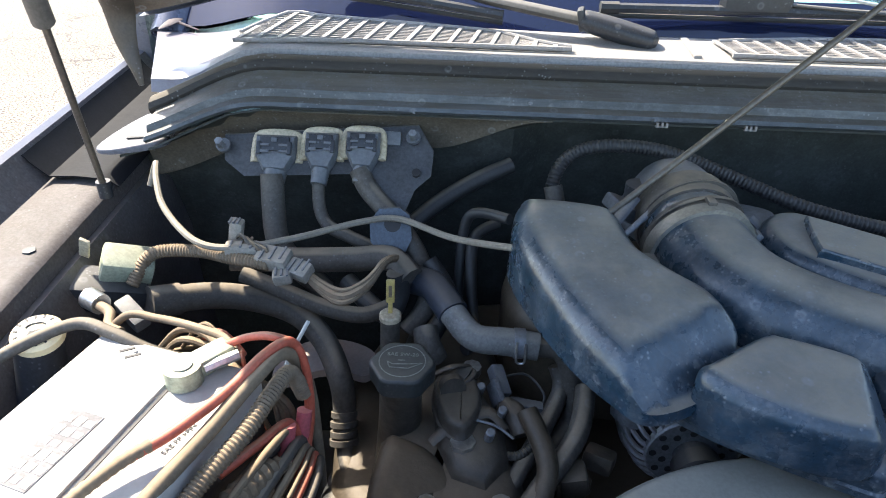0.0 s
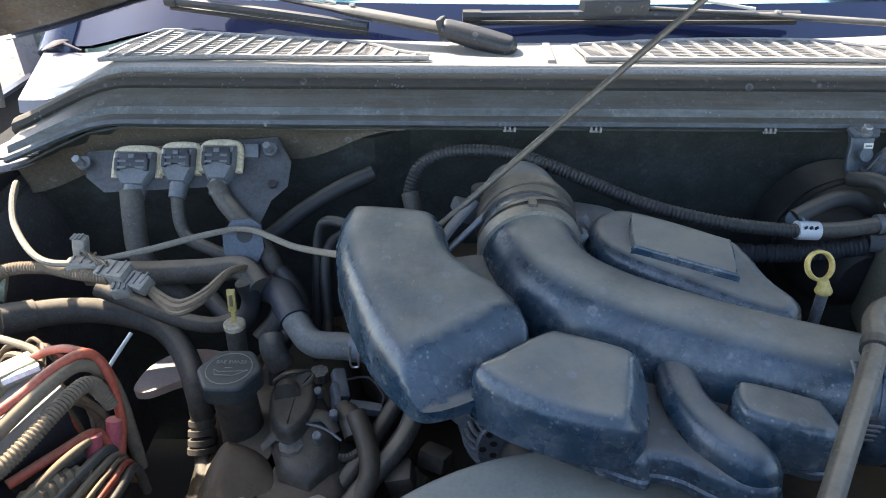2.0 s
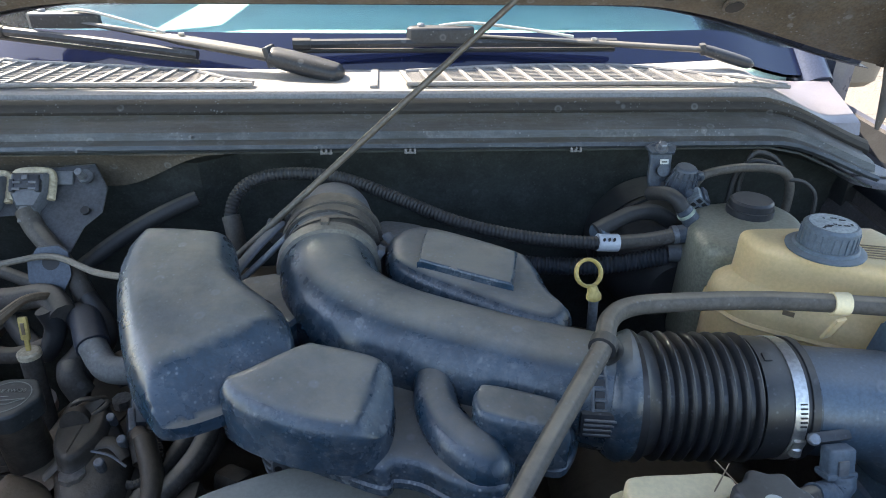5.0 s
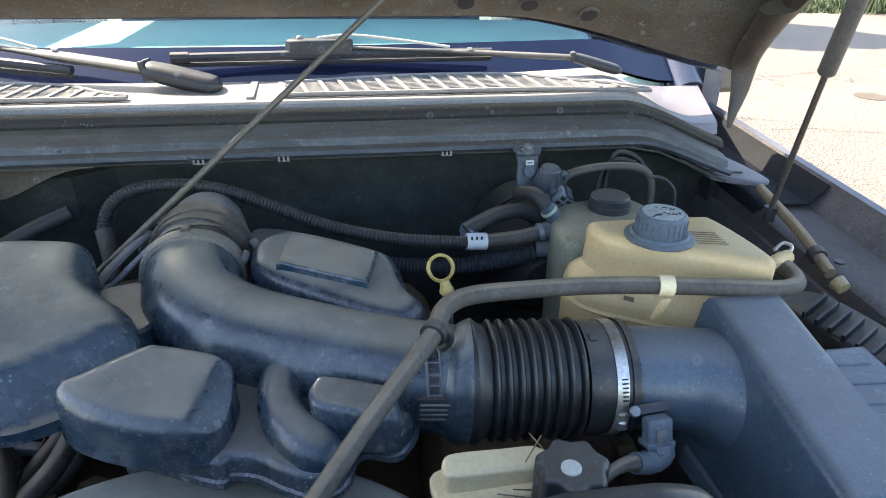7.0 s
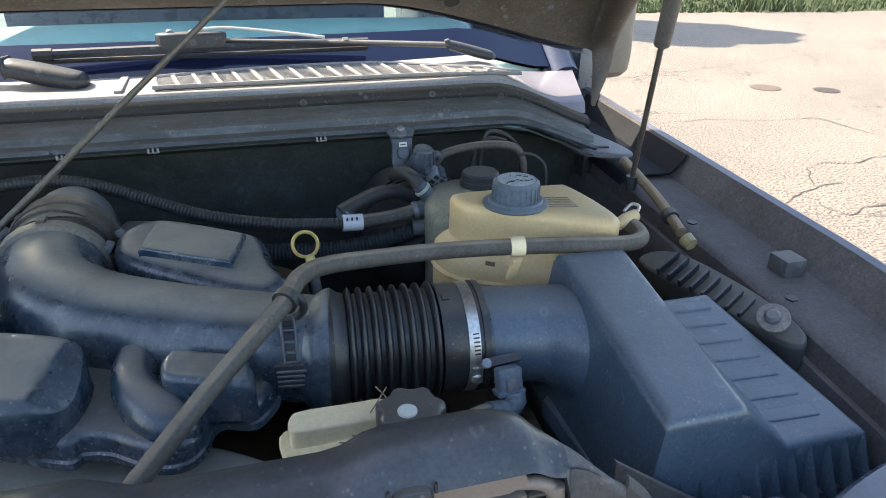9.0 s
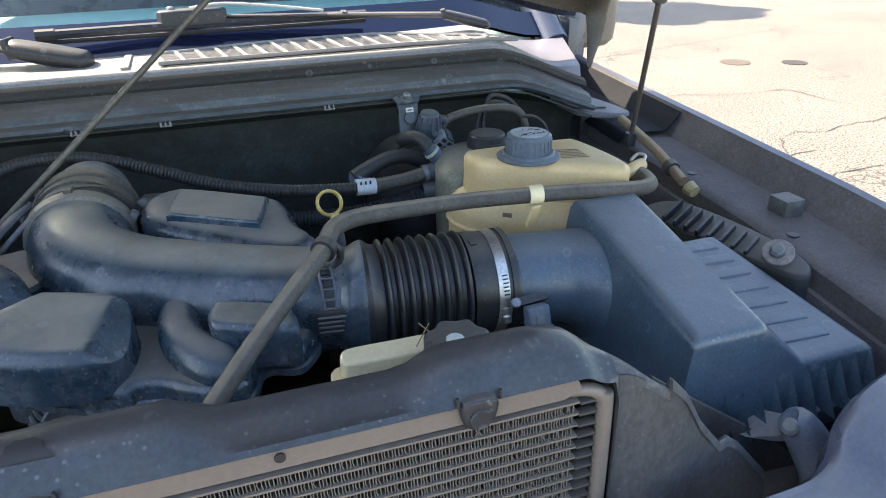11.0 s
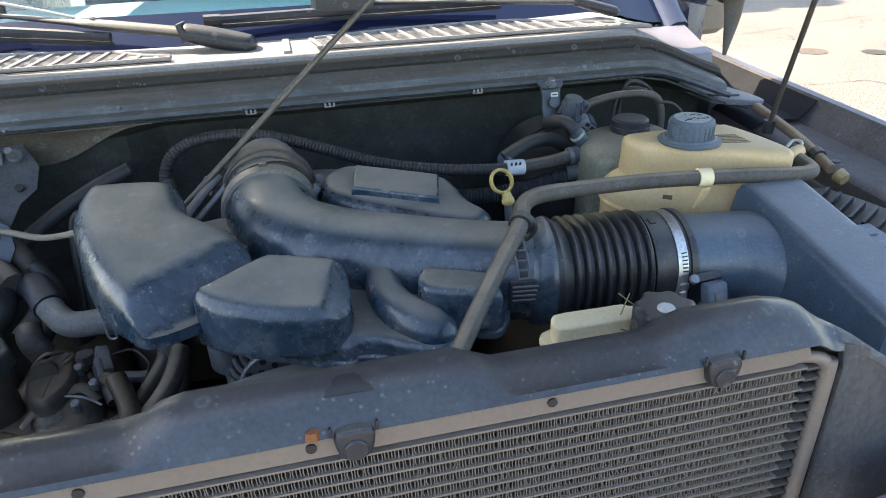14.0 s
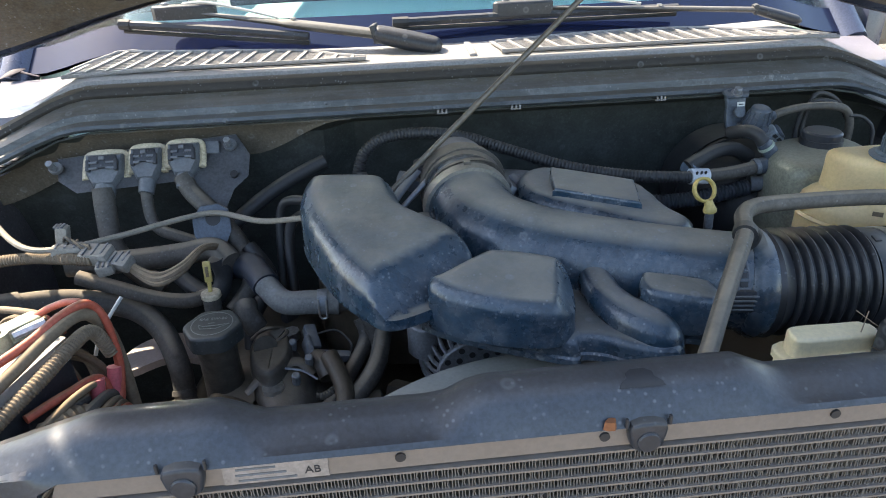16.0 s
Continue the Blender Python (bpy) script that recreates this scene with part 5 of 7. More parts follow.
def radiator_front():
    s = thing("radiator_cover", (0, 0.02, 1.2), "long dusty black plastic radiator cover with a torn wing", "cover")
    xs = [-0.52 + 0.86 * i / 60 for i in range(60)] + [0.34 + 0.006 * i for i in range(11)] + [0.4045, 0.409, 0.416, 0.424, 0.433, 0.4425, 0.4435, 0.447, 0.452, 0.460, 0.470, 0.478, 0.486, 0.494, 0.504, 0.513, 0.522, 0.534, 0.548, 0.562, 0.576, 0.582]

    def sec(x):
        z = support_height(x)
        w = smooth01((x - 0.375) / 0.06)
        c = 0.030 * (1 - w)
        b = 1 - 0.85 * w
        left = smooth01((-0.385 - x) / 0.05)
        lo = 1.2165 - left * 0.2 if x < 0.402 else (1.20 if x < 0.406 else 0.96)
        curl = 0.05 * max(0.0, x - 0.47) - 0.010 * smooth01((x - 0.41) / 0.03) * smooth01((0.50 - x) / 0.05)
        yf = -0.004 + curl
        t1 = 1.2138 if x < 0.37 else min(z - 0.014 * b, 1.2138 + 0.5 * max(0.0, x - 0.40) * 9)
        t2 = t1 - 0.0035 if x < 0.402 else min(lo, z - 0.03)
        if left > 0:
            t2 = t1 - 0.0035 - 0.2 * left
        return [(x, y, zz) for y, zz in ((c + 0.022 * b + curl * w, z - 0.06), (c + 0.017 * b + curl * w, z - 0.012), (c + 0.010 * b + curl * w, z - 0.003), (c + curl * w, z), (c - 0.012 * b + curl * w, z - 0.002), (c - 0.022 * b + curl * w, z - 0.009), (-0.001 + curl, t1), (yf, t2), (yf + 0.002, t2 - 0.002))]

    def shell(x):
        q = sec(x)
        return q + [(x, y + 0.0025, z - 0.0008) for x, y, z in reversed(q)]
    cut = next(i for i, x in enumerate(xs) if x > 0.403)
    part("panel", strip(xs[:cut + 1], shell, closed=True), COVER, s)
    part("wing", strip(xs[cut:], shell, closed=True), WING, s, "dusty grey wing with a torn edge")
    k = thing("support_panel", (0.58, 0.05, 0.95), "dark navy stamped panel between the radiator and the air filter box", "panel")
    bm = slab([(0.47, 1.150), (0.525, 1.108), (0.60, 1.052), (0.668, 0.994), (0.668, 0.984), (0.60, 0.99), (0.60, 0.86), (0.47, 0.86)], [(0, 0), (0.001, 0.004)], n=1, smooth=False)
    for v in bm.verts:
        v.co = (v.co.x, 0.050 - v.co.z, v.co.y)
    part("plate", bm, PAINT_IN, k)
    part("ledge", box((0.635, 0.035, 0.982), (0.09, 0.04, 0.006), 0.002, (0, 4, 0)), PAINT_IN, k)
    part("back", box((0.67, 0.060, 0.90), (0.16, 0.006, 0.17), 0.001), BLACK_MATT, k)
    q = thing("lamp_adjuster", (0.63, 0.02, 0.95), "rounded blue-grey plastic stub behind the painted header", "stub")
    part("stub", sweep([(0.612, 0.022, 1.084), (0.618, 0.020, 1.078), (0.640, 0.018, 1.048), (0.665, 0.012, 1.00), (0.68, 0.01, 0.95)], [0.008, 0.016, 0.020, 0.022, 0.026], seg=20), surface("blue_grey_stub", (0.11, 0.14, 0.20), 0.45, dust=0.5, spots=0.5, seed=69), q)
    part("stub_cap", disc((0.604, 0.014, 1.080), 0.0085, 0.009, axis=(-0.5, -0.3, 0.8), bevel=0.003), GREY, q)
    part("sheet", slab([(0.575, 0.055), (0.605, 0.028), (0.640, 0.020), (0.62, 0.06)], [(0, 1.052), (0.001, 1.055)], n=2, slope=(0.3, 0), pivot=(0.6, 0.03)), GREY, q)
    bm = strip([i / 6 for i in range(7)], lambda u: [(0.018 + (2 * u - 1) * h, y, support_height(0.018) - dz + 0.0014) for y, dz, h in ((0.026, 0.0006, 0.005), (0.0225, 0.0012, 0.010), (0.0185, 0.0019, 0.010), (0.0150, 0.0040, 0.015), (0.0120, 0.0062, 0.017))])
    part("clip_stain", bm, INK, s, "dark smear round a clip hole")
    r = thing("radiator", (0, 0.0, 0.9), "aluminium condenser with a dusty top rail and bent fins", "radiator")
    bm = slab([(-0.386, 1.195), (-0.380, 1.209), (-0.36, 1.214), (0.355, 1.213), (0.372, 1.207), (0.376, 1.196), (0.36, 1.1905), (-0.37, 1.1905)], [(0, 0.0), (0.001, 0.010)], n=1, smooth=False)
    for v in bm.verts:
        v.co = (v.co.x, 0.010 - v.co.z, v.co.y)
    rail = part("top_rail", bm, ALU, r, "pale dusty aluminium rail")
    for x in (-0.154, -0.011, 0.159, 0.005 - 0.3):
        part("hole", disc((x, 0.0004, 1.2015), 0.0037, 0.002, axis=(0, -1, 0)), INK, rail, "drilled dark hole")
    for x in (-0.297, 0.018, 0.293):
        bm = slab([(x - 0.012, 1.214), (x + 0.012, 1.214), (x + 0.012, 1.198), (x + 0.008, 1.192), (x, 1.1895), (x - 0.008, 1.192), (x - 0.012, 1.198)], dome(0.0, 0.010, 0.003, 3), n=3)
        for v in bm.verts:
            v.co = (v.co.x, 0.002 - v.co.z, v.co.y)
        b = part("mount_clip", bm, BLACK_MATT, r, "black rubber mounting clip")
        part("boss", disc((x, -0.0078, 1.200), 0.0085, 0.0022, axis=(0, -1, 0), bevel=0.001), BLACK_MATT, b)
        for dx in (-0.0155, 0.0155):
            part("slot", box((x + dx, -0.0040, 1.2150), (0.0022, 0.003, 0.008), 0.001), INK, b)
    z = 1.1875
    tubes, k = [], 0
    while z > 0.93:
        bm = box((-0.01, 0.008, z), (0.765, 0.020, 0.0018), 0)
        part("flow_tube", bm, ALU, r)
        z -= 0.0108
    bm = bmesh.new()
    rng = random.Random(8)
    z = 1.1875
    while z > 0.94:
        x = -0.388
        while x < 0.37:
            lean = rng.uniform(-0.0004, 0.0004) + (rng.uniform(-0.002, 0.002) if rng.random() < 0.07 else 0)
            zt, zb = z - 0.0012, z - 0.0096
            y0 = rng.uniform(-0.0004, 0.0010)
            xm = x + 0.0005 * math.sin(900 * x + 7 * z) + lean
            for xa, xb, za, zz in ((x, xm, zt, (zt + zb) / 2), (xm, x + 0.0003, (zt + zb) / 2, zb)):
                bm.faces.new([bm.verts.new(p) for p in ((xa, y0, za), (xb, y0, zz), (xb, 0.016, zz), (xa, 0.016, za))])
                bm.faces.new([bm.verts.new(p) for p in ((xa - 0.0004, y0 - 0.0006, za), (xa + 0.0004, y0 - 0.0006, za), (xb + 0.0004, y0 - 0.0006, zz), (xb - 0.0004, y0 - 0.0006, zz))])
            x += 0.0024
        z -= 0.0108
    tagged(part("fin_pack", bm, FIN, r, "dense dusty grey zigzag fins"), kind="stuff")
    part("core_back", box((-0.01, 0.022, 1.05), (0.77, 0.004, 0.27), 0), BAY, r)
    part("end_tank", sweep([(0.368, 0.006, 1.194), (0.384, 0.004, 1.192), (0.3935, 0.003, 1.184), (0.3965, 0.002, 1.165), (0.398, 0.002, 0.93)], [0.005, 0.0055, 0.006, 0.0065, 0.0068], seg=14), ALU, r, "dull round end tube")
    for k in range(24):
        zz = 1.1825 - 0.0108 * k
        part("tube_end", box((0.383, 0.005, zz), (0.016, 0.008, 0.0026), 0.001), BAY, r)
    bm = slab([(0.317 + (0.0275 + 0.0022 * math.cos(7 * a)) * math.cos(a), 0.112 + (0.0275 + 0.0022 * math.cos(7 * a)) * math.sin(a)) for a in (2 * math.pi * k / 42 for k in range(42))], dome(1.13, 1.186, 0.005), n=2)
    c = part("filler_cap", bm, BLACK_MATT, r, "black lobed cap with a pale rivet")
    part("rivet", disc((0.313, 0.106, 1.1855), 0.008, 0.003, bevel=0.001), PRINT_PALE, c)
    lab = part("sticker", box((-0.238, -0.0008, 1.2005), (0.070, 0.001, 0.017), 0), surface("grimy_sticker", (0.27, 0.235, 0.215), 0.5, vary=0.25, scale=60, seed=74), rail, "grimy pale printed sticker with an AB mark")
    for k, (dx, dz, w) in enumerate(((-0.013, 0.0045, 0.035), (-0.010, -0.0005, 0.045), (-0.006, -0.0055, 0.052))):
        part("text_bar", box((-0.238 + dx, -0.0016, 1.2005 + dz), (w * 0.75, 0.0006, 0.0016), 0), GREY, lab)
    cu = bpy.data.curves.new("letters", "FONT")
    cu.body, cu.size, cu.extrude = "AB", 0.009, 0.0002
    tx = new("letters", cu)
    tx.matrix_world = pose(-0.219, -0.0017, 1.1965, 90, 0, 0)
    tx.parent = lab
    tx.data.materials.append(INK)
    part("leaf_scrap", slab([(-0.014, -0.004), (-0.006, -0.006), (-0.004, 0.0), (-0.010, 0.001)], [(0, 1.211), (0.001, 1.2175)], n=2), surface("rust_leaf", (0.20, 0.075, 0.03), 0.8, seed=43), None)
    ob = bpy.data.objects["leaf_scrap"]
    tagged(ob, "scrap of brown dry leaf on the radiator rail", "leaf")


def fan_shroud():
    f = thing("fan_shroud", (-0.03, 0.2, 0.8), "smooth dusty grey-black fan shroud behind the radiator", "fan shroud")
    arc = [(0.31 * math.cos(a), -0.03 + 0.31 * math.sin(a)) for a in (radians(36 + 108 * k / 14) for k in range(15))]
    part("hump", pillow([(0.255, 0.05)] + arc + [(-0.255, 0.05), (0, 0.04)], 0.80, 1.072, 0.016, n=3, slope=(0, 0.04), pivot=(0, 0.2)), SHROUD, f)
    part("shoulder", pillow([(-0.40, 0.06), (-0.36, 0.20), (-0.20, 0.25), (0.14, 0.25), (0.30, 0.20), (0.34, 0.06)], 0.75, 1.00, 0.03, n=4), BLACK, f)
    part("fan_hub", disc((-0.035, 0.20, 0.80), 0.1, 0.1, axis=(0, 1, 0)), BLACK_MATT, f)


def lower_front():
    """Lamp pockets and the painted panel before the fender."""
    p = thing("front_panel", (0.6, -0.1, 0.9), "blue-grey painted header panel in front of the fender", "panel")
    for s in (-1, 1):
        rim = spline([(0.36, -0.062, 1.095), (0.43, -0.060, 1.098), (0.514, -0.058, 1.100), (0.556, -0.056, 1.102), (0.582, -0.048, 1.112), (0.600, -0.034, 1.128), (0.632, -0.022, 1.142), (0.70, -0.005, 1.148), (0.82, 0.02, 1.15)], 5)

        def sec(i):
            x, y, z = (float(c) for c in rim[i])
            return [(s * (x + dx), y + dy, z + dz) for dx, dy, dz in ((-0.006, 0.006, -0.035), (-0.004, 0.004, -0.006), (0, 0, 0), (0.004, -0.006, 0.001), (0.006, -0.012, -0.003), (0.03, -0.06, -0.016), (0.05, -0.11, -0.05), (0.06, -0.15, -0.13), (0.06, -0.16, -0.25))]
        part("header", thicken(strip(range(len(rim)), sec), 0.002), PAINT, p)
        part("lamp_housing", box((s * 0.68, -0.01, 0.91), (0.26, 0.06, 0.18), 0.02), BLACK_MATT, p)
    part("bumper", box((0, -0.2, 0.72), (1.7, 0.16, 0.22), 0.04), PAINT, p)


# ---- left side ----
def battery():
    b = thing("battery", (-0.64, 0.16, 0.92), "grey battery with a pale sunlit lid", "battery")
    m = pose(-0.625, 0.165, 0, 0, 0, -15)

    def at(bm):
        bm.transform(m)
        return bm
    part("case", at(box((0, 0, 1.025), (0.172, 0.29, 0.20), 0.006)), BLACK_MATT, b)
    part("lid", at(box((0, 0, 1.126), (0.176, 0.296, 0.028), 0.005)), BATT, b)
    part("lid_groove", at(box((0.022, -0.0, 1.1402), (0.003, 0.28, 0.001), 0)), INK, b)
    part("cover_plate", at(box((-0.030, -0.004, 1.1405), (0.096, 0.268, 0.006), 0.002)), BATT, b)
    lab = part("label_print", box((-0.641, 0.183, 1.1441), (0.031, 0.080, 0.0006), 0, (0, 0, -17)), surface("grey_print", (0.075, 0.075, 0.09), 0.6, vary=0.5, scale=90, seed=44), b, "worn grey label with unreadable marks")
    rng = random.Random(2)
    q = pose(-0.641, 0.183, 1.1446, 0, 0, -17)
    for k in range(18):
        bm = box((-0.010 + 0.010 * (k % 3), -0.033 + 0.0125 * (k // 3), 0), (0.006 + rng.uniform(0, 0.003), 0.006 + rng.uniform(0, 0.004), 0.0006), 0)
        bm.transform(q)
        part("print_bar", bm, BATT, lab)
    for dx, dy in ((0, 0), (0.009, -0.008)):
        part("notch", box((-0.634 + dx, 0.303 + dy, 1.1437), (0.003, 0.014, 0.001), 0, (0, 0, -62)), INK, b)
    cu = bpy.data.curves.new("letters", "FONT")
    cu.body, cu.size, cu.extrude = "SAE PP >PP<", 0.0068, 0.0002
    tx = new("letters", cu)
    tx.parent = b
    tx.matrix_parent_inverse = Matrix.Translation(-Vector(b.location))
    tx.matrix_basis = pose(-0.552, 0.184, 1.1405, 0, 0, 64)
    tx.data.materials.append(INK)
    c = thing("terminal_clamp", (-0.566, 0.272, 1.13), "corroded greenish battery terminal clamp with a bolt", "clamp")
    part("ring", sweep([(-0.566, 0.268, 1.141), (-0.566, 0.268, 1.160)], 0.017, seg=20, n=1), COPPER, c)
    part("post", disc((-0.566, 0.268, 1.158), 0.0095, 0.0035), STEEL, c)
    part("jaw", box((-0.548, 0.288, 1.152), (0.022, 0.04, 0.018), 0.004, (0, 0, -40)), COPPER, c)
    part("bolt", tube((-0.548, 0.272, 1.153), (-0.522, 0.290, 1.156), 0.005, seg=6), STEEL, c)


def cable(name, label, pts, r, mt, cat="cable", rib=0.0, seg=10, group="cables beside the battery", pitch=0.005):
    t = thing(name, pts[0], label, cat, group)
    part("sheath", sweep(pts, r, seg=seg, rib=rib, pitch=pitch), mt, t)
    return t


def battery_cables():
    red = "red battery cable faded by dust"
    cable("battery_cable", red, [(-0.605, 0.12, 1.146), (-0.591, 0.14, 1.152), (-0.572, 0.164, 1.156), (-0.545, 0.189, 1.160), (-0.512, 0.230, 1.168), (-0.490, 0.268, 1.176), (-0.474, 0.292, 1.172), (-0.466, 0.300, 1.14), (-0.462, 0.29, 1.09), (-0.464, 0.27, 1.05)], 0.0048, RED)
    cable("battery_cable", red, [(-0.545, 0.300, 1.152), (-0.515, 0.300, 1.168), (-0.485, 0.292, 1.176), (-0.466, 0.296, 1.155), (-0.460, 0.288, 1.09), (-0.466, 0.255, 1.04), (-0.474, 0.23, 1.02)], 0.004, RED)
    cable("battery_cable", "thick dusty brown battery cable", [(-0.57, 0.10, 1.13), (-0.545, 0.155, 1.140), (-0.520, 0.200, 1.152), (-0.496, 0.245, 1.166), (-0.480, 0.282, 1.166), (-0.470, 0.300, 1.14), (-0.462, 0.298, 1.10), (-0.458, 0.29, 1.02)], 0.0068, TAN_LOOM)
    cable("wire_loom", "dusty tan corrugated wire loom", [(-0.545, 0.11, 1.11), (-0.522, 0.165, 1.126), (-0.496, 0.205, 1.142), (-0.482, 0.245, 1.150), (-0.474, 0.280, 1.145), (-0.466, 0.29, 1.11)], 0.0082, TAN_LOOM, rib=0.0013, pitch=0.0037)
    cable("battery_cable", "battery lead with pink tape round it", [(-0.520, 0.20, 1.10), (-0.495, 0.235, 1.10), (-0.476, 0.27, 1.09), (-0.468, 0.26, 1.05), (-0.474, 0.22, 1.00)], 0.005, RED)
    for x, y in ((-0.465, 0.284), (-0.476, 0.264)):
        t = thing("splice", (x, y, 1.07), "red heat-shrink splice on a cable", "splice", "cable splices")
        part("sleeve", tube((x, y, 1.095), (x - 0.004, y - 0.012, 1.055), 0.0075), PINK, t)
    cable("wire", "thin dusty wire near the battery", [(-0.700, 0.37, 1.10), (-0.668, 0.372, 1.13), (-0.632, 0.363, 1.135), (-0.59, 0.345, 1.142), (-0.548, 0.325, 1.145), (-0.53, 0.30, 1.15)], 0.0042, TAN_LOOM)
    cable("wire", "dark wire over the battery", [(-0.79, 0.27, 1.12), (-0.745, 0.31, 1.135), (-0.700, 0.336, 1.145), (-0.66, 0.325, 1.145), (-0.62, 0.318, 1.13), (-0.58, 0.335, 1.10)], 0.0065, RUBBER_DUSTY)
    for k in range(7):
        rng = random.Random(20 + k)
        cable("wire", "thin dusty wire near the battery", [(-0.66 + 0.012 * k, 0.385, 1.06 + 0.006 * k), (-0.62 + 0.01 * k, 0.37 + rng.uniform(-0.01, 0.01), 1.10 + rng.uniform(-0.02, 0.02)), (-0.575 + 0.006 * k, 0.345 + rng.uniform(-0.02, 0.015), 1.115 + rng.uniform(-0.02, 0.01)),
              (-0.535, 0.32 + rng.uniform(-0.02, 0.01), 1.12 + rng.uniform(-0.02, 0.01)), (-0.50 + rng.uniform(-0.02, 0.02), 0.30, 1.08), (-0.48, 0.27 + rng.uniform(-0.05, 0.02), 1.0)], rng.choice((0.0025, 0.0032, 0.004)), rng.choice((RED, TAN_LOOM, TAN_LOOM, RUBBER_DUSTY)), seg=8)
    for k, (dx, dz, r, mt) in enumerate(((0.008, -0.034, 0.0060, TAN_LOOM), (0.022, -0.050, 0.0075, RUBBER_DUSTY), (0.031, -0.058, 0.0055, TAN_LOOM), (0.046, -0.068, 0.0045, RED), (0.054, -0.076, 0.0065, RUBBER_DUSTY), (-0.006, -0.052, 0.008, RUBBER_DUSTY), (0.016, -0.060, 0.004, TAN_LOOM), (0.040, -0.062, 0.0035, TAN_LOOM))):
        cable("battery_cable", "dusty brown cable low beside the battery", [(-0.550 + dx, 0.08, 1.105 + dz), (-0.530 + dx, 0.14, 1.118 + dz), (-0.508 + dx, 0.19, 1.130 + dz), (-0.490 + dx * 0.8, 0.235, 1.132 + dz), (-0.478 + 0.5 * dx, 0.27, 1.118 + dz), (-0.470 + 0.3 * dx, 0.28, 1.07 + dz)], 0.72 * r, mt)
    w = thing("cable_tape", (-0.515, 0.19, 1.09), "dusty crumpled tape wrapped round the cables", "tape")
    part("wrap", sweep([(-0.520, 0.150, 1.075), (-0.505, 0.185, 1.085), (-0.487, 0.215, 1.085), (-0.474, 0.235, 1.075)], [0.009, 0.014, 0.012, 0.009], seg=9, n=3, rib=0.002, pitch=0.009), TAN_LOOM, w)
    cable("battery_cable", "brown taped end of the red battery cable", [(-0.607, 0.116, 1.146), (-0.600, 0.127, 1.149), (-0.590, 0.141, 1.153), (-0.572, 0.164, 1.1565), (-0.556, 0.179, 1.1585)], 0.0058, TAN_LOOM, rib=0.0008, pitch=0.007)
    cable("wire", "thin pale blue wire end standing up", [(-0.497, 0.315, 1.09), (-0.492, 0.335, 1.11), (-0.478, 0.375, 1.13)], 0.0022, PRINT_PALE)


def washer_cap():
    w = thing("washer_bottle", (-0.745, 0.335, 0.95), "dark washer bottle with a round white cap", "bottle")
    part("neck", sweep([(-0.76, 0.33, 0.98), (-0.752, 0.333, 1.06), (-0.745, 0.335, 1.126)], [0.045, 0.028, 0.022], seg=24), BLACK_MATT, w)
    top = Matrix.Translation((-0.743, 0.336, 1.124)) @ Vector((0.1, -0.2, 1)).to_track_quat("Z", "Y").to_matrix().to_4x4()

    def at(bm):
        bm.transform(top)
        return bm
    c = part("cap", at(disc((0, 0, 0), 0.0245, 0.012, bevel=0.004, seg=32)), WHITE, w, "round white cap with a washer symbol")
    part("symbol", at(slab([(-0.009, -0.006), (0.009, -0.006), (0.006, 0.001), (-0.006, 0.001)], [(0, 0.012), (0, 0.0126)], n=1, smooth=False)), INK, c)
    part("spray", at(sweep([(-0.009, 0.006, 0.0122), (-0.005, 0.0095, 0.0122), (0.005, 0.0095, 0.0122), (0.009, 0.006, 0.0122)], 0.0011, seg=6)), INK, c)
    for a in range(14):
        q = 2 * math.pi * (a + 0.5) / 14
        part("print_bar", at(box((0.0185 * math.cos(q), 0.0185 * math.sin(q), 0.0122), (0.0042, 0.0022, 0.0006), 0, (0, 0, math.degrees(q)))), INK, c)


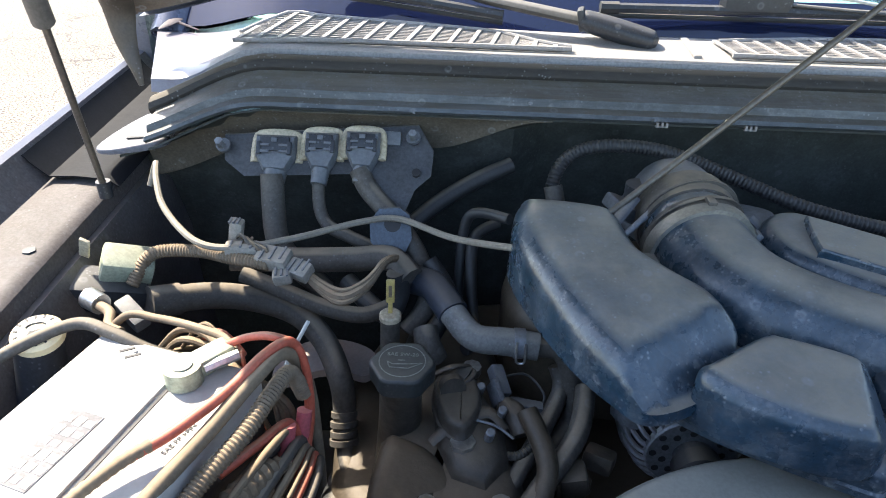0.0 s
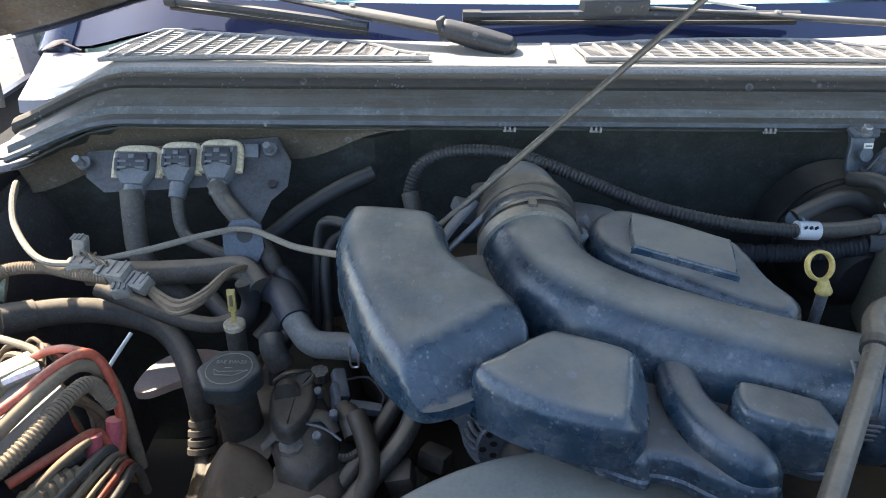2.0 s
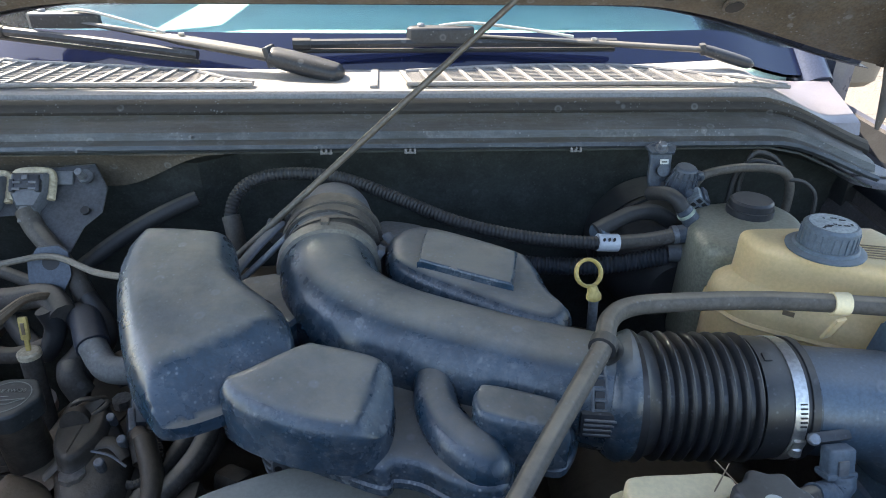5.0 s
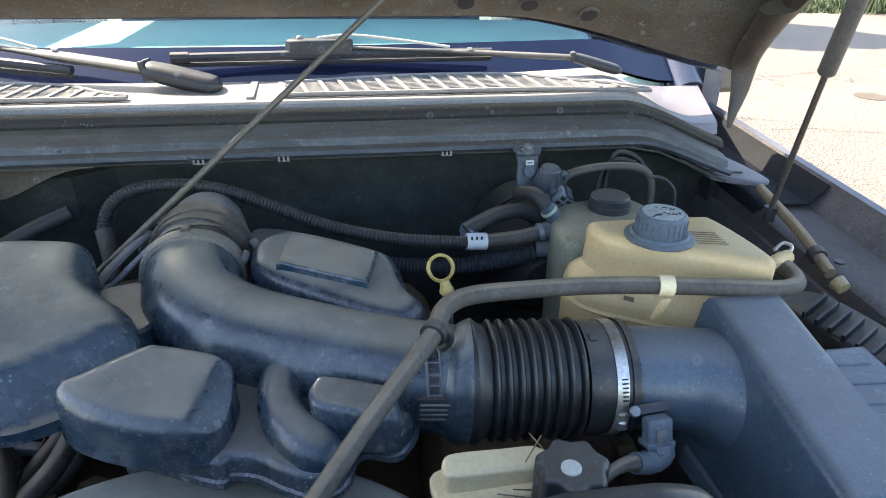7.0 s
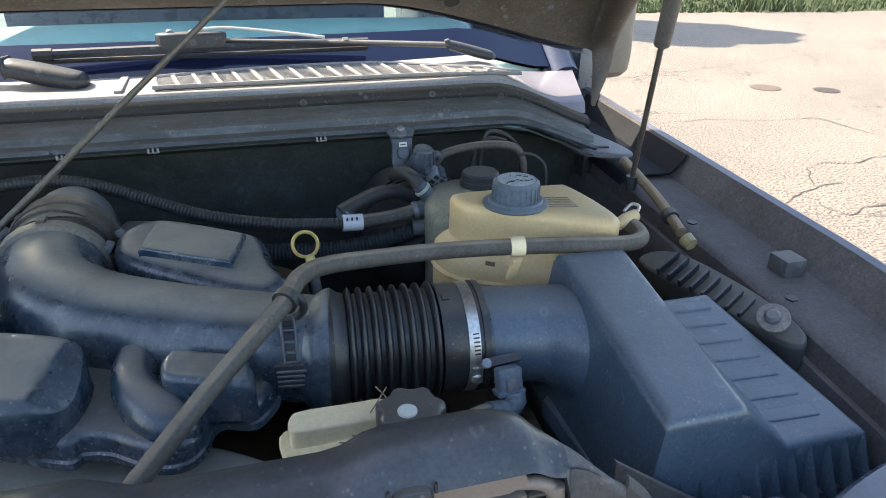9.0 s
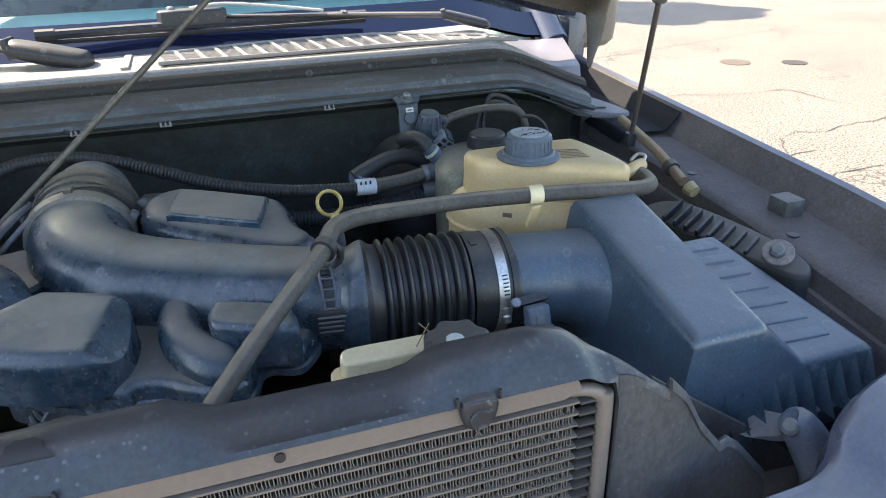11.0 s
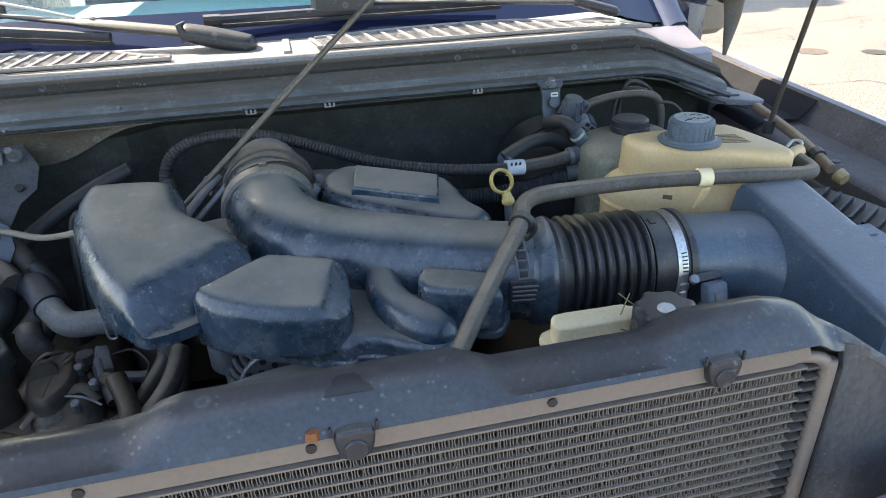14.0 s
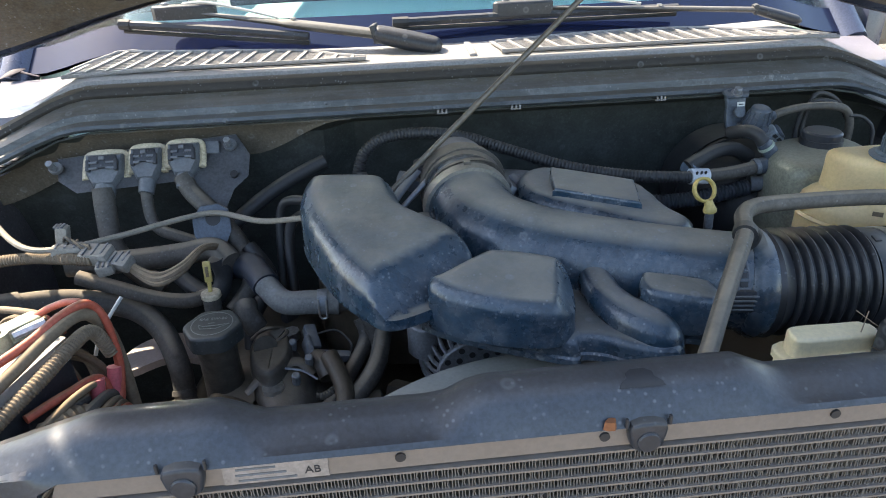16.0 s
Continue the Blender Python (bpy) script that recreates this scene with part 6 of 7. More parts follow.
def relay_block():
    b = thing("connector_bracket", (-0.5, 0.68, 1.15), "dusty metal bracket carrying connectors on the firewall", "bracket")
    bm = slab([(-0.655, 1.205), (-0.385, 1.222), (-0.362, 1.196), (-0.364, 1.172), (-0.385, 1.158), (-0.400, 1.130), (-0.425, 1.150), (-0.45, 1.172), (-0.62, 1.165), (-0.65, 1.18)], [(0, 0), (0, 0.004)], n=1, smooth=False)
    for v in bm.verts:
        x, z, q = v.co
        v.co = (x, 0.712 - (1.222 - z) * 1.15 - q, z)
    part("plate", bm, surface("dirty_zinc_plate", (0.06, 0.066, 0.078), 0.55, metal=0.2, dust=0.5, scale=22, seed=45, vary=0.5), b)
    for x, z in ((-0.652, 1.196), (-0.391, 1.211)):
        part("bolt", disc((x, 0.70 - (1.222 - z) * 1.15, z), 0.010, 0.005, seg=18, axis=(0, -0.66, 0.75)), GREY, b)
        part("nut", disc((x, 0.692 - (1.222 - z) * 1.15, z + 0.004), 0.0055, 0.016, seg=6, axis=(0, -0.66, 0.75)), ALTERN, b)
    part("hole", disc((-0.384, 0.649, 1.176), 0.006, 0.004, axis=(0, -0.66, 0.75)), INK, b)
    part("latch", box((-0.422, 0.690, 1.208), (0.028, 0.012, 0.02), 0.003, (-35, 0, 0)), GREY, b)
    for k, (x, w, z) in enumerate(((-0.578, 0.062, 1.190), (-0.515, 0.050, 1.196), (-0.458, 0.052, 1.200))):
        c = thing("connector", (x, 0.67, z), "dark multi-pin connector with a tan locking bail", "connector", "connectors on the bracket")
        m = pose(x, 0.668, z, -38, 0, 0)

        def at(bm):
            bm.transform(m)
            return bm
        h = w / 2
        bm = slab([(-h * 0.88, 0.022), (h * 0.88, 0.022), (h * 0.88, -0.008), (h * 0.5, -0.028), (-h * 0.5, -0.028), (-h * 0.88, -0.008)], [(0, -0.012), (0, 0.010), (0.004, 0.015)], n=1, smooth=False)
        bm.transform(Matrix.Rotation(radians(90), 4, "X"))
        part("body", at(bm), GREY, c)
        part("bail", at(sweep([(-h, 0.0, -0.014), (-h, 0.002, 0.012), (-h * 0.84, 0.002, 0.026), (0, 0.002, 0.029), (h * 0.84, 0.002, 0.026), (h, 0.002, 0.012), (h, 0.0, -0.014)], 0.0056, seg=8, n=4)), TAN, c, "tan locking bail")
        part("bail_top", at(box((0, 0.006, 0.024), (w * 0.90, 0.020, 0.014), 0.004)), TAN, c)
        part("cover", at(box((0, -0.016, 0.008), (w * 0.66, 0.006, 0.020), 0.002)), BLACK_MATT, c)
        for s in (-0.33, 0.33):
            part("catch", at(box((s * w, -0.017, 0.002), (0.006, 0.008, 0.018), 0.0015)), BLACK_MATT, c)
        for s, q in ((-0.20, 0.006), (0.20, 0.006), (-0.20, -0.003), (0.20, -0.003)):
            part("rib", at(box((s * w, -0.020, q), (w * 0.20, 0.003, 0.0035), 0.001)), GREY, c)
        part("key", at(box((0, -0.020, 0.013), (0.008, 0.003, 0.006), 0.001)), GREY, c)
        part("collar", sweep([(x, 0.650, z - 0.020), (x - 0.002, 0.636, z - 0.036)], [w * 0.26, w * 0.22], n=2), GREY, c)
    runs = ([(-0.581, 0.642, 1.170), (-0.578, 0.622, 1.13), (-0.57, 0.60, 1.09), (-0.54, 0.58, 1.06), (-0.50, 0.57, 1.03)], [(-0.518, 0.646, 1.176), (-0.515, 0.625, 1.13), (-0.50, 0.61, 1.11), (-0.47, 0.60, 1.10), (-0.43, 0.59, 1.085), (-0.40, 0.57, 1.06)],
            [(-0.462, 0.647, 1.180), (-0.448, 0.632, 1.158), (-0.41, 0.60, 1.13), (-0.375, 0.57, 1.09), (-0.36, 0.53, 1.05), (-0.385, 0.50, 1.02)])
    for pts, r in zip(runs, (0.016, 0.009, 0.014)):
        cable("wire_loom", "dusty taped wire loom from a connector", pts, r, RUBBER_DUSTY, group="looms from the connectors")
    p = thing("heater_bracket", (-0.41, 0.60, 1.12), "blue-grey stamped bracket with round holes", "bracket")
    bm = slab([(-0.438, 1.115), (-0.440, 1.136), (-0.428, 1.152), (-0.402, 1.154), (-0.388, 1.146), (-0.384, 1.120), (-0.396, 1.096), (-0.420, 1.098)], [(0, 0), (0, 0.004)], n=1, smooth=False)
    for v in bm.verts:
        x, z, q = v.co
        v.co = (x, 0.60 - (1.165 - z) * 0.6 - q, z)
    part("plate", bm, surface("blue_grey_metal", (0.065, 0.083, 0.11), 0.5, metal=0.3, dust=0.4, seed=46), p)
    part("hole", disc((-0.41, 0.5815, 1.134), 0.011, 0.004, axis=(0, -0.86, 0.5)), INK, p)


def left_hoses():
    h = thing("coolant_hose", (-0.69, 0.49, 1.0), "thick dusty rubber coolant hose with a clamp", "hose", "coolant hoses")
    part("hose", sweep([(-0.695, 0.48, 1.066), (-0.65, 0.522, 1.048), (-0.60, 0.542, 1.032), (-0.54, 0.538, 1.015), (-0.494, 0.502, 0.998), (-0.466, 0.458, 0.968), (-0.461, 0.444, 0.932), (-0.460, 0.432, 0.915)], [0.0175, 0.0175, 0.017, 0.0165, 0.016, 0.0155, 0.015, 0.015], seg=18), RUBBER_DUSTY, h)
    for u, rr in ((0.0, 0.0170), (0.35, 0.0178), (0.7, 0.0178), (1.0, 0.0185)):
        part("coupling", sweep([(-0.4615 + 0.002 * u, 0.4435 - 0.022 * u, 0.931 - 0.027 * u), (-0.461 + 0.002 * u, 0.4395 - 0.022 * u, 0.925 - 0.027 * u)], rr, n=1, seg=20), RUBBER_DUSTY, h)
    part("pipe", sweep([(-0.460, 0.430, 0.912), (-0.457, 0.412, 0.893), (-0.447, 0.382, 0.884), (-0.43, 0.34, 0.865), (-0.42, 0.30, 0.83)], [0.0115, 0.011, 0.0105, 0.0105, 0.0105], seg=14), RUBBER_DUSTY, h)
    part("cuff", sweep([(-0.702, 0.475, 1.068), (-0.675, 0.50, 1.058)], 0.0205, n=1, seg=18), RUBBER_DUSTY, h)
    h = thing("coolant_hose", (-0.3, 0.45, 1.0), "grey dusty elbow hose with a spring clamp", "hose", "coolant hoses")
    part("upper_hose", sweep([(-0.39, 0.565, 1.06), (-0.355, 0.520, 1.082), (-0.333, 0.480, 1.081), (-0.326, 0.468, 1.078)], 0.0195, seg=18), surface("navy_rubber", (0.022, 0.030, 0.048), 0.5, dust=0.25, seed=85), h, "dark navy rubber length")
    part("hose", sweep([(-0.335, 0.482, 1.081), (-0.325, 0.466, 1.077), (-0.300, 0.440, 1.066), (-0.262, 0.434, 1.066), (-0.225, 0.430, 1.064)], 0.0165, seg=18), surface("grey_hose", (0.13, 0.135, 0.135), 0.7, dust=0.5, dust_col=(0.33, 0.31, 0.27), spots=0.8, vary=0.4, seed=47), h)
    part("spring_clamp", sweep([(-0.254, 0.4330, 1.0655), (-0.241, 0.4328, 1.0655)], 0.0180, n=1, seg=22), ALTERN, h, "dull spring clamp")
    part("clamp_loop", sweep([(-0.252, 0.4165, 1.080), (-0.252, 0.4125, 1.060), (-0.250, 0.4135, 1.052), (-0.243, 0.4135, 1.052), (-0.242, 0.4125, 1.060), (-0.242, 0.4165, 1.078)], 0.0014, seg=6), STEEL, h)
    part("pipe", sweep([(-0.23, 0.43, 1.064), (-0.20, 0.428, 1.06), (-0.185, 0.42, 1.03), (-0.18, 0.40, 0.98), (-0.215, 0.36, 0.95), (-0.25, 0.34, 0.90)], 0.012, seg=14), RUBBER_DUSTY, h)
    more = (("vacuum_hose", [(-0.27, 0.62, 1.12), (-0.30, 0.60, 1.11), (-0.305, 0.57, 1.08), (-0.30, 0.53, 1.03), (-0.295, 0.49, 1.02), (-0.31, 0.47, 1.02)], 0.008),
            ("coolant_hose", [(-0.405, 0.62, 1.095), (-0.355, 0.66, 1.125), (-0.30, 0.69, 1.150), (-0.25, 0.71, 1.167)], 0.012), ("coolant_hose", [(-0.47, 0.56, 1.055), (-0.44, 0.53, 1.045), (-0.41, 0.51, 1.04), (-0.395, 0.52, 1.07), (-0.40, 0.52, 1.10)], 0.013),
            ("vacuum_hose", [(-0.36, 0.55, 1.10), (-0.33, 0.52, 1.06), (-0.355, 0.48, 1.02), (-0.36, 0.46, 0.98)], 0.011), ("vacuum_hose", [(-0.26, 0.56, 1.16), (-0.31, 0.60, 1.14), (-0.32, 0.58, 1.06), (-0.32, 0.54, 0.98)], 0.007))
    for nm, pts, r in more:
        t = thing(nm, pts[-1], "dusty black rubber hose low in the bay", "hose", "small hoses")
        part("hose", sweep(pts, r, seg=14), RUBBER, t)
    w = thing("vent_wire", (-0.5, 0.55, 1.1), "thin pale dusty wire looping across the bay", "wire")
    part("sheath", sweep([(-0.748, 0.63, 1.15), (-0.738, 0.64, 1.180), (-0.722, 0.60, 1.175), (-0.694, 0.550, 1.160), (-0.637, 0.493, 1.150), (-0.587, 0.485, 1.148), (-0.522, 0.512, 1.148), (-0.449, 0.562, 1.146), (-0.400, 0.572, 1.147), (-0.331, 0.525, 1.150), (-0.262, 0.458, 1.180)], 0.0042, seg=8), surface("pale_wire", (0.19, 0.172, 0.145), 0.6, dust=0.5, seed=48), w)
    cable("wire_loom", "dusty tan corrugated loom along the fender", [(-0.72, 0.48, 1.09), (-0.700, 0.505, 1.12), (-0.645, 0.505, 1.128), (-0.590, 0.482, 1.135), (-0.545, 0.472, 1.135)], 0.0085, TAN_LOOM, rib=0.0012, pitch=0.004, group="looms along the bay")
    for dx, dz, r in ((0.0, 0.0, 0.0052), (0.003, 0.005, 0.0030), (-0.003, -0.004, 0.0036), (0.002, -0.007, 0.0024)):
        cable("wire", "dusty pale wire drooping below a connector", [(-0.505, 0.475 + dx, 1.128 + 0.4 * dz), (-0.485, 0.462 + dx, 1.115 + dz), (-0.455, 0.444 + 2 * dx, 1.113 + dz), (-0.43, 0.462 + dx, 1.118 + dz), (-0.412, 0.505, 1.124 + 0.5 * dz), (-0.400, 0.540, 1.108)], r, TAN_LOOM, group="looms along the bay", seg=8)
    for k in range(4):
        cable("wire", "thin dusty wire beside a connector", [(-0.590 + 0.006 * k, 0.505, 1.150), (-0.580 + 0.004 * k, 0.494, 1.160 - 0.003 * k), (-0.566 + 0.006 * k, 0.486 - 0.002 * k, 1.150), (-0.552, 0.482, 1.142 - 0.003 * k)], 0.0020, TAN_LOOM if k % 2 else RUBBER_DUSTY, group="looms along the bay", seg=8)
    cable("wire_loom", "thick dusty loom behind the engine", [(-0.62, 0.55, 1.09), (-0.54, 0.56, 1.085), (-0.46, 0.56, 1.09), (-0.41, 0.55, 1.10), (-0.38, 0.52, 1.09)], 0.017, RUBBER_DUSTY, group="looms along the bay")
    cable("wire_loom", "dusty loom running to the engine", [(-0.60, 0.53, 1.08), (-0.55, 0.52, 1.065), (-0.49, 0.505, 1.05), (-0.44, 0.50, 1.045), (-0.40, 0.52, 1.05)], 0.011, RUBBER_DUSTY, group="looms along the bay")
    for c, size, rot in (((-0.540, 0.480, 1.138), (0.040, 0.026, 0.020), (15, 0, -14)), ((-0.508, 0.470, 1.130), (0.028, 0.022, 0.018), (25, 6, -24)), ((-0.527, 0.462, 1.126), (0.022, 0.018, 0.016), (10, -8, 10)), ((-0.592, 0.512, 1.155), (0.016, 0.016, 0.03), (0, 12, 0)), ((-0.58, 0.490, 1.143), (0.04, 0.018, 0.016), (0, 0, 5))):
        t = thing("wire_connector", c, "pale grey dusty wiring connector", "connector", "wiring connectors")
        part("body", box(c, size, 0.004, rot), surface("pale_connector", (0.24, 0.23, 0.21), 0.55, dust=0.6, scale=60, seed=49) if "pale_connector" not in bpy.data.materials else bpy.data.materials["pale_connector"], t)
        for s in (-0.3, 0.0, 0.3):
            part("rib", box((c[0] + size[0] * s, c[1] - size[1] * 0.1, c[2] + size[2] * 0.5), (0.003, size[1] * 0.8, 0.003), 0.001, rot), GREY, t)
    t = thing("fender_relay", (-0.735, 0.50, 1.08), "pale green-grey relay cluster beside the fender", "relay")
    part("body", box((-0.735, 0.505, 1.10), (0.06, 0.04, 0.045), 0.006, (20, 20, 25)), surface("pale_green_plastic", (0.30, 0.33, 0.25), 0.5, dust=0.4, seed=50), t)
    part("socket", box((-0.755, 0.49, 1.075), (0.09, 0.05, 0.04), 0.01, (10, 15, 20)), BLACK_MATT, t)
    t = thing("fuse_holder", (-0.72, 0.41, 1.07), "blue-grey cable junction with a steel ring", "connector")
    part("body", box((-0.695, 0.425, 1.09), (0.042, 0.020, 0.020), 0.004, (10, 20, -35)), GREY, t)
    part("ring", sweep([(-0.745, 0.432, 1.105), (-0.725, 0.42, 1.105)], [0.013, 0.012], n=1), STEEL, t)
    part("lead", sweep([(-0.73, 0.42, 1.105), (-0.705, 0.40, 1.11), (-0.69, 0.37, 1.115), (-0.67, 0.355, 1.12)], 0.006), TAN_LOOM, t)


def oil_filler():
    o = thing("oil_filler", (-0.379, 0.372, 0.98), "black oil filler cap with a pale ring and oil can mark", "oil filler cap")
    part("neck", sweep([(-0.380, 0.373, 1.072), (-0.381, 0.376, 1.04), (-0.383, 0.384, 0.98), (-0.384, 0.390, 0.90)], [0.026, 0.0245, 0.0255, 0.032], seg=20), GRIME, o, "greasy black filler neck")
    bm = slab([(-0.379 + (0.0345 + 0.0016 * math.cos(6 * a)) * math.cos(a), 0.372 + (0.0345 + 0.0016 * math.cos(6 * a)) * math.sin(a)) for a in (2 * math.pi * k / 36 for k in range(36))], dome(1.062, 1.084, 0.005), n=2)
    c = part("cap", bm, surface("dark_oil_cap", (0.030, 0.036, 0.038), 0.45, dust=0.35, dust_col=(0.17, 0.165, 0.14), spots=0.2, seed=83), o)
    ring = bmesh.new()
    C = [[ring.verts.new((-0.379 + r * math.cos(a), 0.372 + r * math.sin(a), 1.0846)) for r in (0.0245, 0.0256)] for a in (2 * math.pi * k / 40 for k in range(40))]
    for k in range(40):
        ring.faces.new((C[k][0], C[k][1], C[(k + 1) % 40][1], C[(k + 1) % 40][0]))
    part("ring_mark", thicken(ring, 0.0003), CAP_PRINT, c)
    can = [(-0.395, 0.370), (-0.392, 0.361), (-0.372, 0.360), (-0.357, 0.369), (-0.371, 0.367), (-0.389, 0.366), (-0.395, 0.370)]
    for (ax, ay), (bx, by) in zip(can, can[1:]):
        part("oil_can_mark", box(((ax + bx) / 2, (ay + by) / 2, 1.0848), (math.hypot(bx - ax, by - ay), 0.0009, 0.0005), 0, (0, 0, math.degrees(math.atan2(by - ay, bx - ax)))), CAP_PRINT, c)
    part("oil_can_mark", box((-0.380, 0.3725, 1.0848), (0.008, 0.0009, 0.0005), 0), CAP_PRINT, c)
    cu = bpy.data.curves.new("letters", "FONT")
    cu.body, cu.size, cu.extrude, cu.align_x = "SAE 5W-20", 0.0072, 0.0002, "CENTER"
    tx = new("letters", cu)
    tx.parent = c
    tx.matrix_basis = pose(-0.379, 0.3795, 1.0848)
    tx.data.materials.append(CAP_PRINT)
    d = thing("dipstick", (-0.402, 0.471, 1.0), "yellow transmission dipstick grip in its dusty tube", "dipstick", "dipsticks")
    part("grip", box((-0.402, 0.4725, 1.104), (0.0105, 0.005, 0.030), 0.002, (-12, 0, 0)), YELLOW, d)
    part("neck", box((-0.402, 0.469, 1.084), (0.0055, 0.004, 0.022), 0.0015, (-12, 0, 0)), YELLOW, d)
    part("slot", box((-0.402, 0.4700, 1.105), (0.0040, 0.0020, 0.015), 0.0006, (-12, 0, 0)), TAN_LOOM, d)
    part("stop", disc((-0.402, 0.466, 1.068), 0.0135, 0.008, bevel=0.002), TAN, d, "pale tan collar")
    part("tube", tube((-0.402, 0.466, 1.07), (-0.405, 0.455, 0.90), 0.012), RUBBER_DUSTY, d)


def ring_dipstick():
    d = thing("dipstick", (0.26, 0.42, 1.0), "yellow ring oil dipstick standing in its tube", "dipstick", "dipsticks")
    bm = bmesh.new()
    n = 28
    c, u, v = Vector((0.2565, 0.414, 1.199)), Vector((0.98, 0.18, -0.05)), Vector((-0.04, 0.52, 0.85))
    rings = []
    for k in range(n):
        a = 2 * math.pi * k / n
        o = u * math.cos(a) + v * math.sin(a)
        nn = u.cross(v).normalized()
        rings.append([bm.verts.new(c + o * (0.0150 + 0.0022 * math.cos(b)) + nn * 0.0040 * math.sin(b)) for b in (2 * math.pi * j / 8 for j in range(8))])
    for k in range(n):
        for j in range(8):
            bm.faces.new((rings[k][j], rings[k][(j + 1) % 8], rings[(k + 1) % n][(j + 1) % 8], rings[(k + 1) % n][j]))
    part("ring", bm, YELLOW, d)
    part("stem", sweep([(0.2595, 0.406, 1.187), (0.261, 0.404, 1.181), (0.262, 0.403, 1.176), (0.2625, 0.403, 1.173)], [0.0055, 0.0065, 0.0085, 0.0085], seg=12), YELLOW, d)
    part("tube", sweep([(0.2625, 0.403, 1.174), (0.268, 0.408, 1.10), (0.275, 0.415, 1.0)], 0.0058, seg=10), ALTERN, d)


def engine():
    e = thing("engine", (0, 0.4, 0.8), "grimy dark engine with oily brown valve covers", "engine")
    part("block", slab([(-0.38, 0.22), (0.42, 0.22), (0.44, 0.72), (-0.38, 0.72)], dome(0.55, 0.90, 0.04)), ENGINE, e)
    part("valve_cover", slab([(-0.405, 0.20), (-0.385, 0.16), (-0.28, 0.17), (-0.24, 0.25), (-0.25, 0.45), (-0.29, 0.60), (-0.38, 0.60), (-0.405, 0.40)], dome(0.82, 0.985, 0.04, lip=0.004)), GRIME, e, "oily brown valve cover")
    part("valve_cover", slab([(0.24, 0.20), (0.40, 0.18), (0.42, 0.45), (0.38, 0.60), (0.26, 0.60)], dome(0.86, 0.99, 0.04, lip=0.006)), ENGINE, e)
    for x, y, z, r in ((-0.31, 0.33, 1.0, 0.014), (-0.27, 0.26, 0.99, 0.012), (-0.345, 0.25, 1.0, 0.010), (-0.30, 0.45, 1.0, 0.012)):
        part("bolt", disc((x, y, z), r, 0.012, seg=8), STEEL, e)
    for pts, r in (([(-0.24, 0.36, 1.03), (-0.22, 0.30, 1.0), (-0.26, 0.24, 0.96), (-0.33, 0.20, 0.93)], 0.012),):
        part("cast_pipe", sweep(pts, r, seg=12), ENGINE, e)
    c = thing("coil_connector", (-0.26, 0.41, 1.0), "pale grey ignition coil connector with a looped lead", "connector")
    part("body", box((-0.268, 0.418, 1.018), (0.016, 0.040, 0.016), 0.003, (20, 15, 22)), GREY, c)
    part("block", box((-0.236, 0.398, 1.000), (0.040, 0.014, 0.012), 0.003, (0, 5, -5)), GREY, c)
    part("clip", box((-0.272, 0.402, 1.014), (0.008, 0.03, 0.022), 0.002, (20, 15, 22)), ALTERN, c)
    part("lead", sweep([(-0.252, 0.395, 1.005), (-0.232, 0.372, 1.000), (-0.232, 0.348, 0.992), (-0.252, 0.335, 0.985), (-0.275, 0.350, 0.985), (-0.272, 0.385, 0.995)], 0.0055, rib=0.001, pitch=0.004), RUBBER_DUSTY, c)
    part("fine_wire", sweep([(-0.262, 0.425, 1.02), (-0.235, 0.43, 1.02), (-0.215, 0.41, 1.01), (-0.218, 0.398, 1.0)], 0.0015, seg=6), RUBBER, c)
    grime = GRIME
    k = thing("steering_pump", (-0.45, 0.36, 0.85), "greasy black steering pump with a ribbed cap", "pump")
    part("body", sweep([(-0.455, 0.43, 0.80), (-0.452, 0.36, 0.84), (-0.450, 0.335, 0.85)], [0.035, 0.034, 0.028], seg=24, n=3), RUBBER, k)
    part("cap", sweep([(-0.450, 0.335, 0.85), (-0.449, 0.318, 0.861)], [0.024, 0.022], seg=20, n=1), BLACK_MATT, k)
    t = thing("valve_cover_bracket", (-0.32, 0.33, 1.0), "greasy stamped bracket with a bracket arm beside the oil filler", "bracket")
    part("plate", slab([(-0.345, 0.40), (-0.325, 0.43), (-0.30, 0.42), (-0.29, 0.37), (-0.31, 0.33), (-0.335, 0.35)], dome(1.005, 1.034, 0.010, lip=0.002)), grime, t)
    part("arm", sweep([(-0.345, 0.415, 1.028), (-0.325, 0.41, 1.045), (-0.305, 0.425, 1.034)], 0.005, squash=0.5), GRIME, t)
    part("ring", sweep([(-0.325, 0.392, 1.034), (-0.322, 0.380, 1.037)], 0.015, n=1, seg=20), grime, t)
    part("coil_cover", slab([(-0.345, 0.392), (-0.322, 0.428), (-0.288, 0.412), (-0.262, 0.372), (-0.257, 0.322), (-0.284, 0.286), (-0.322, 0.300), (-0.340, 0.345)], [(0, 0.955), (0.002, 0.998), (0.010, 1.010), (0.026, 1.016)], n=1, smooth=False, slope=(-0.18, 0.22), pivot=(-0.30, 0.36)), GRIME, t, "faceted greasy plastic cover")
    part("cover_edge", sweep([(-0.338, 0.402, 1.012), (-0.322, 0.424, 1.030), (-0.300, 0.417, 1.034), (-0.304, 0.402, 1.034), (-0.322, 0.392, 1.026)], 0.0032, seg=8), GRIME, t)
    part("oily_flank", pillow([(-0.400, 0.345), (-0.372, 0.352), (-0.330, 0.330), (-0.290, 0.275), (-0.275, 0.215), (-0.320, 0.175), (-0.380, 0.185), (-0.410, 0.260)], 0.90, 0.982, 0.030, n=5, slope=(-0.10, 0.25), pivot=(-0.34, 0.27), step=0.012), ENGINE, t, "brown oil-soaked flank of the valve cover")
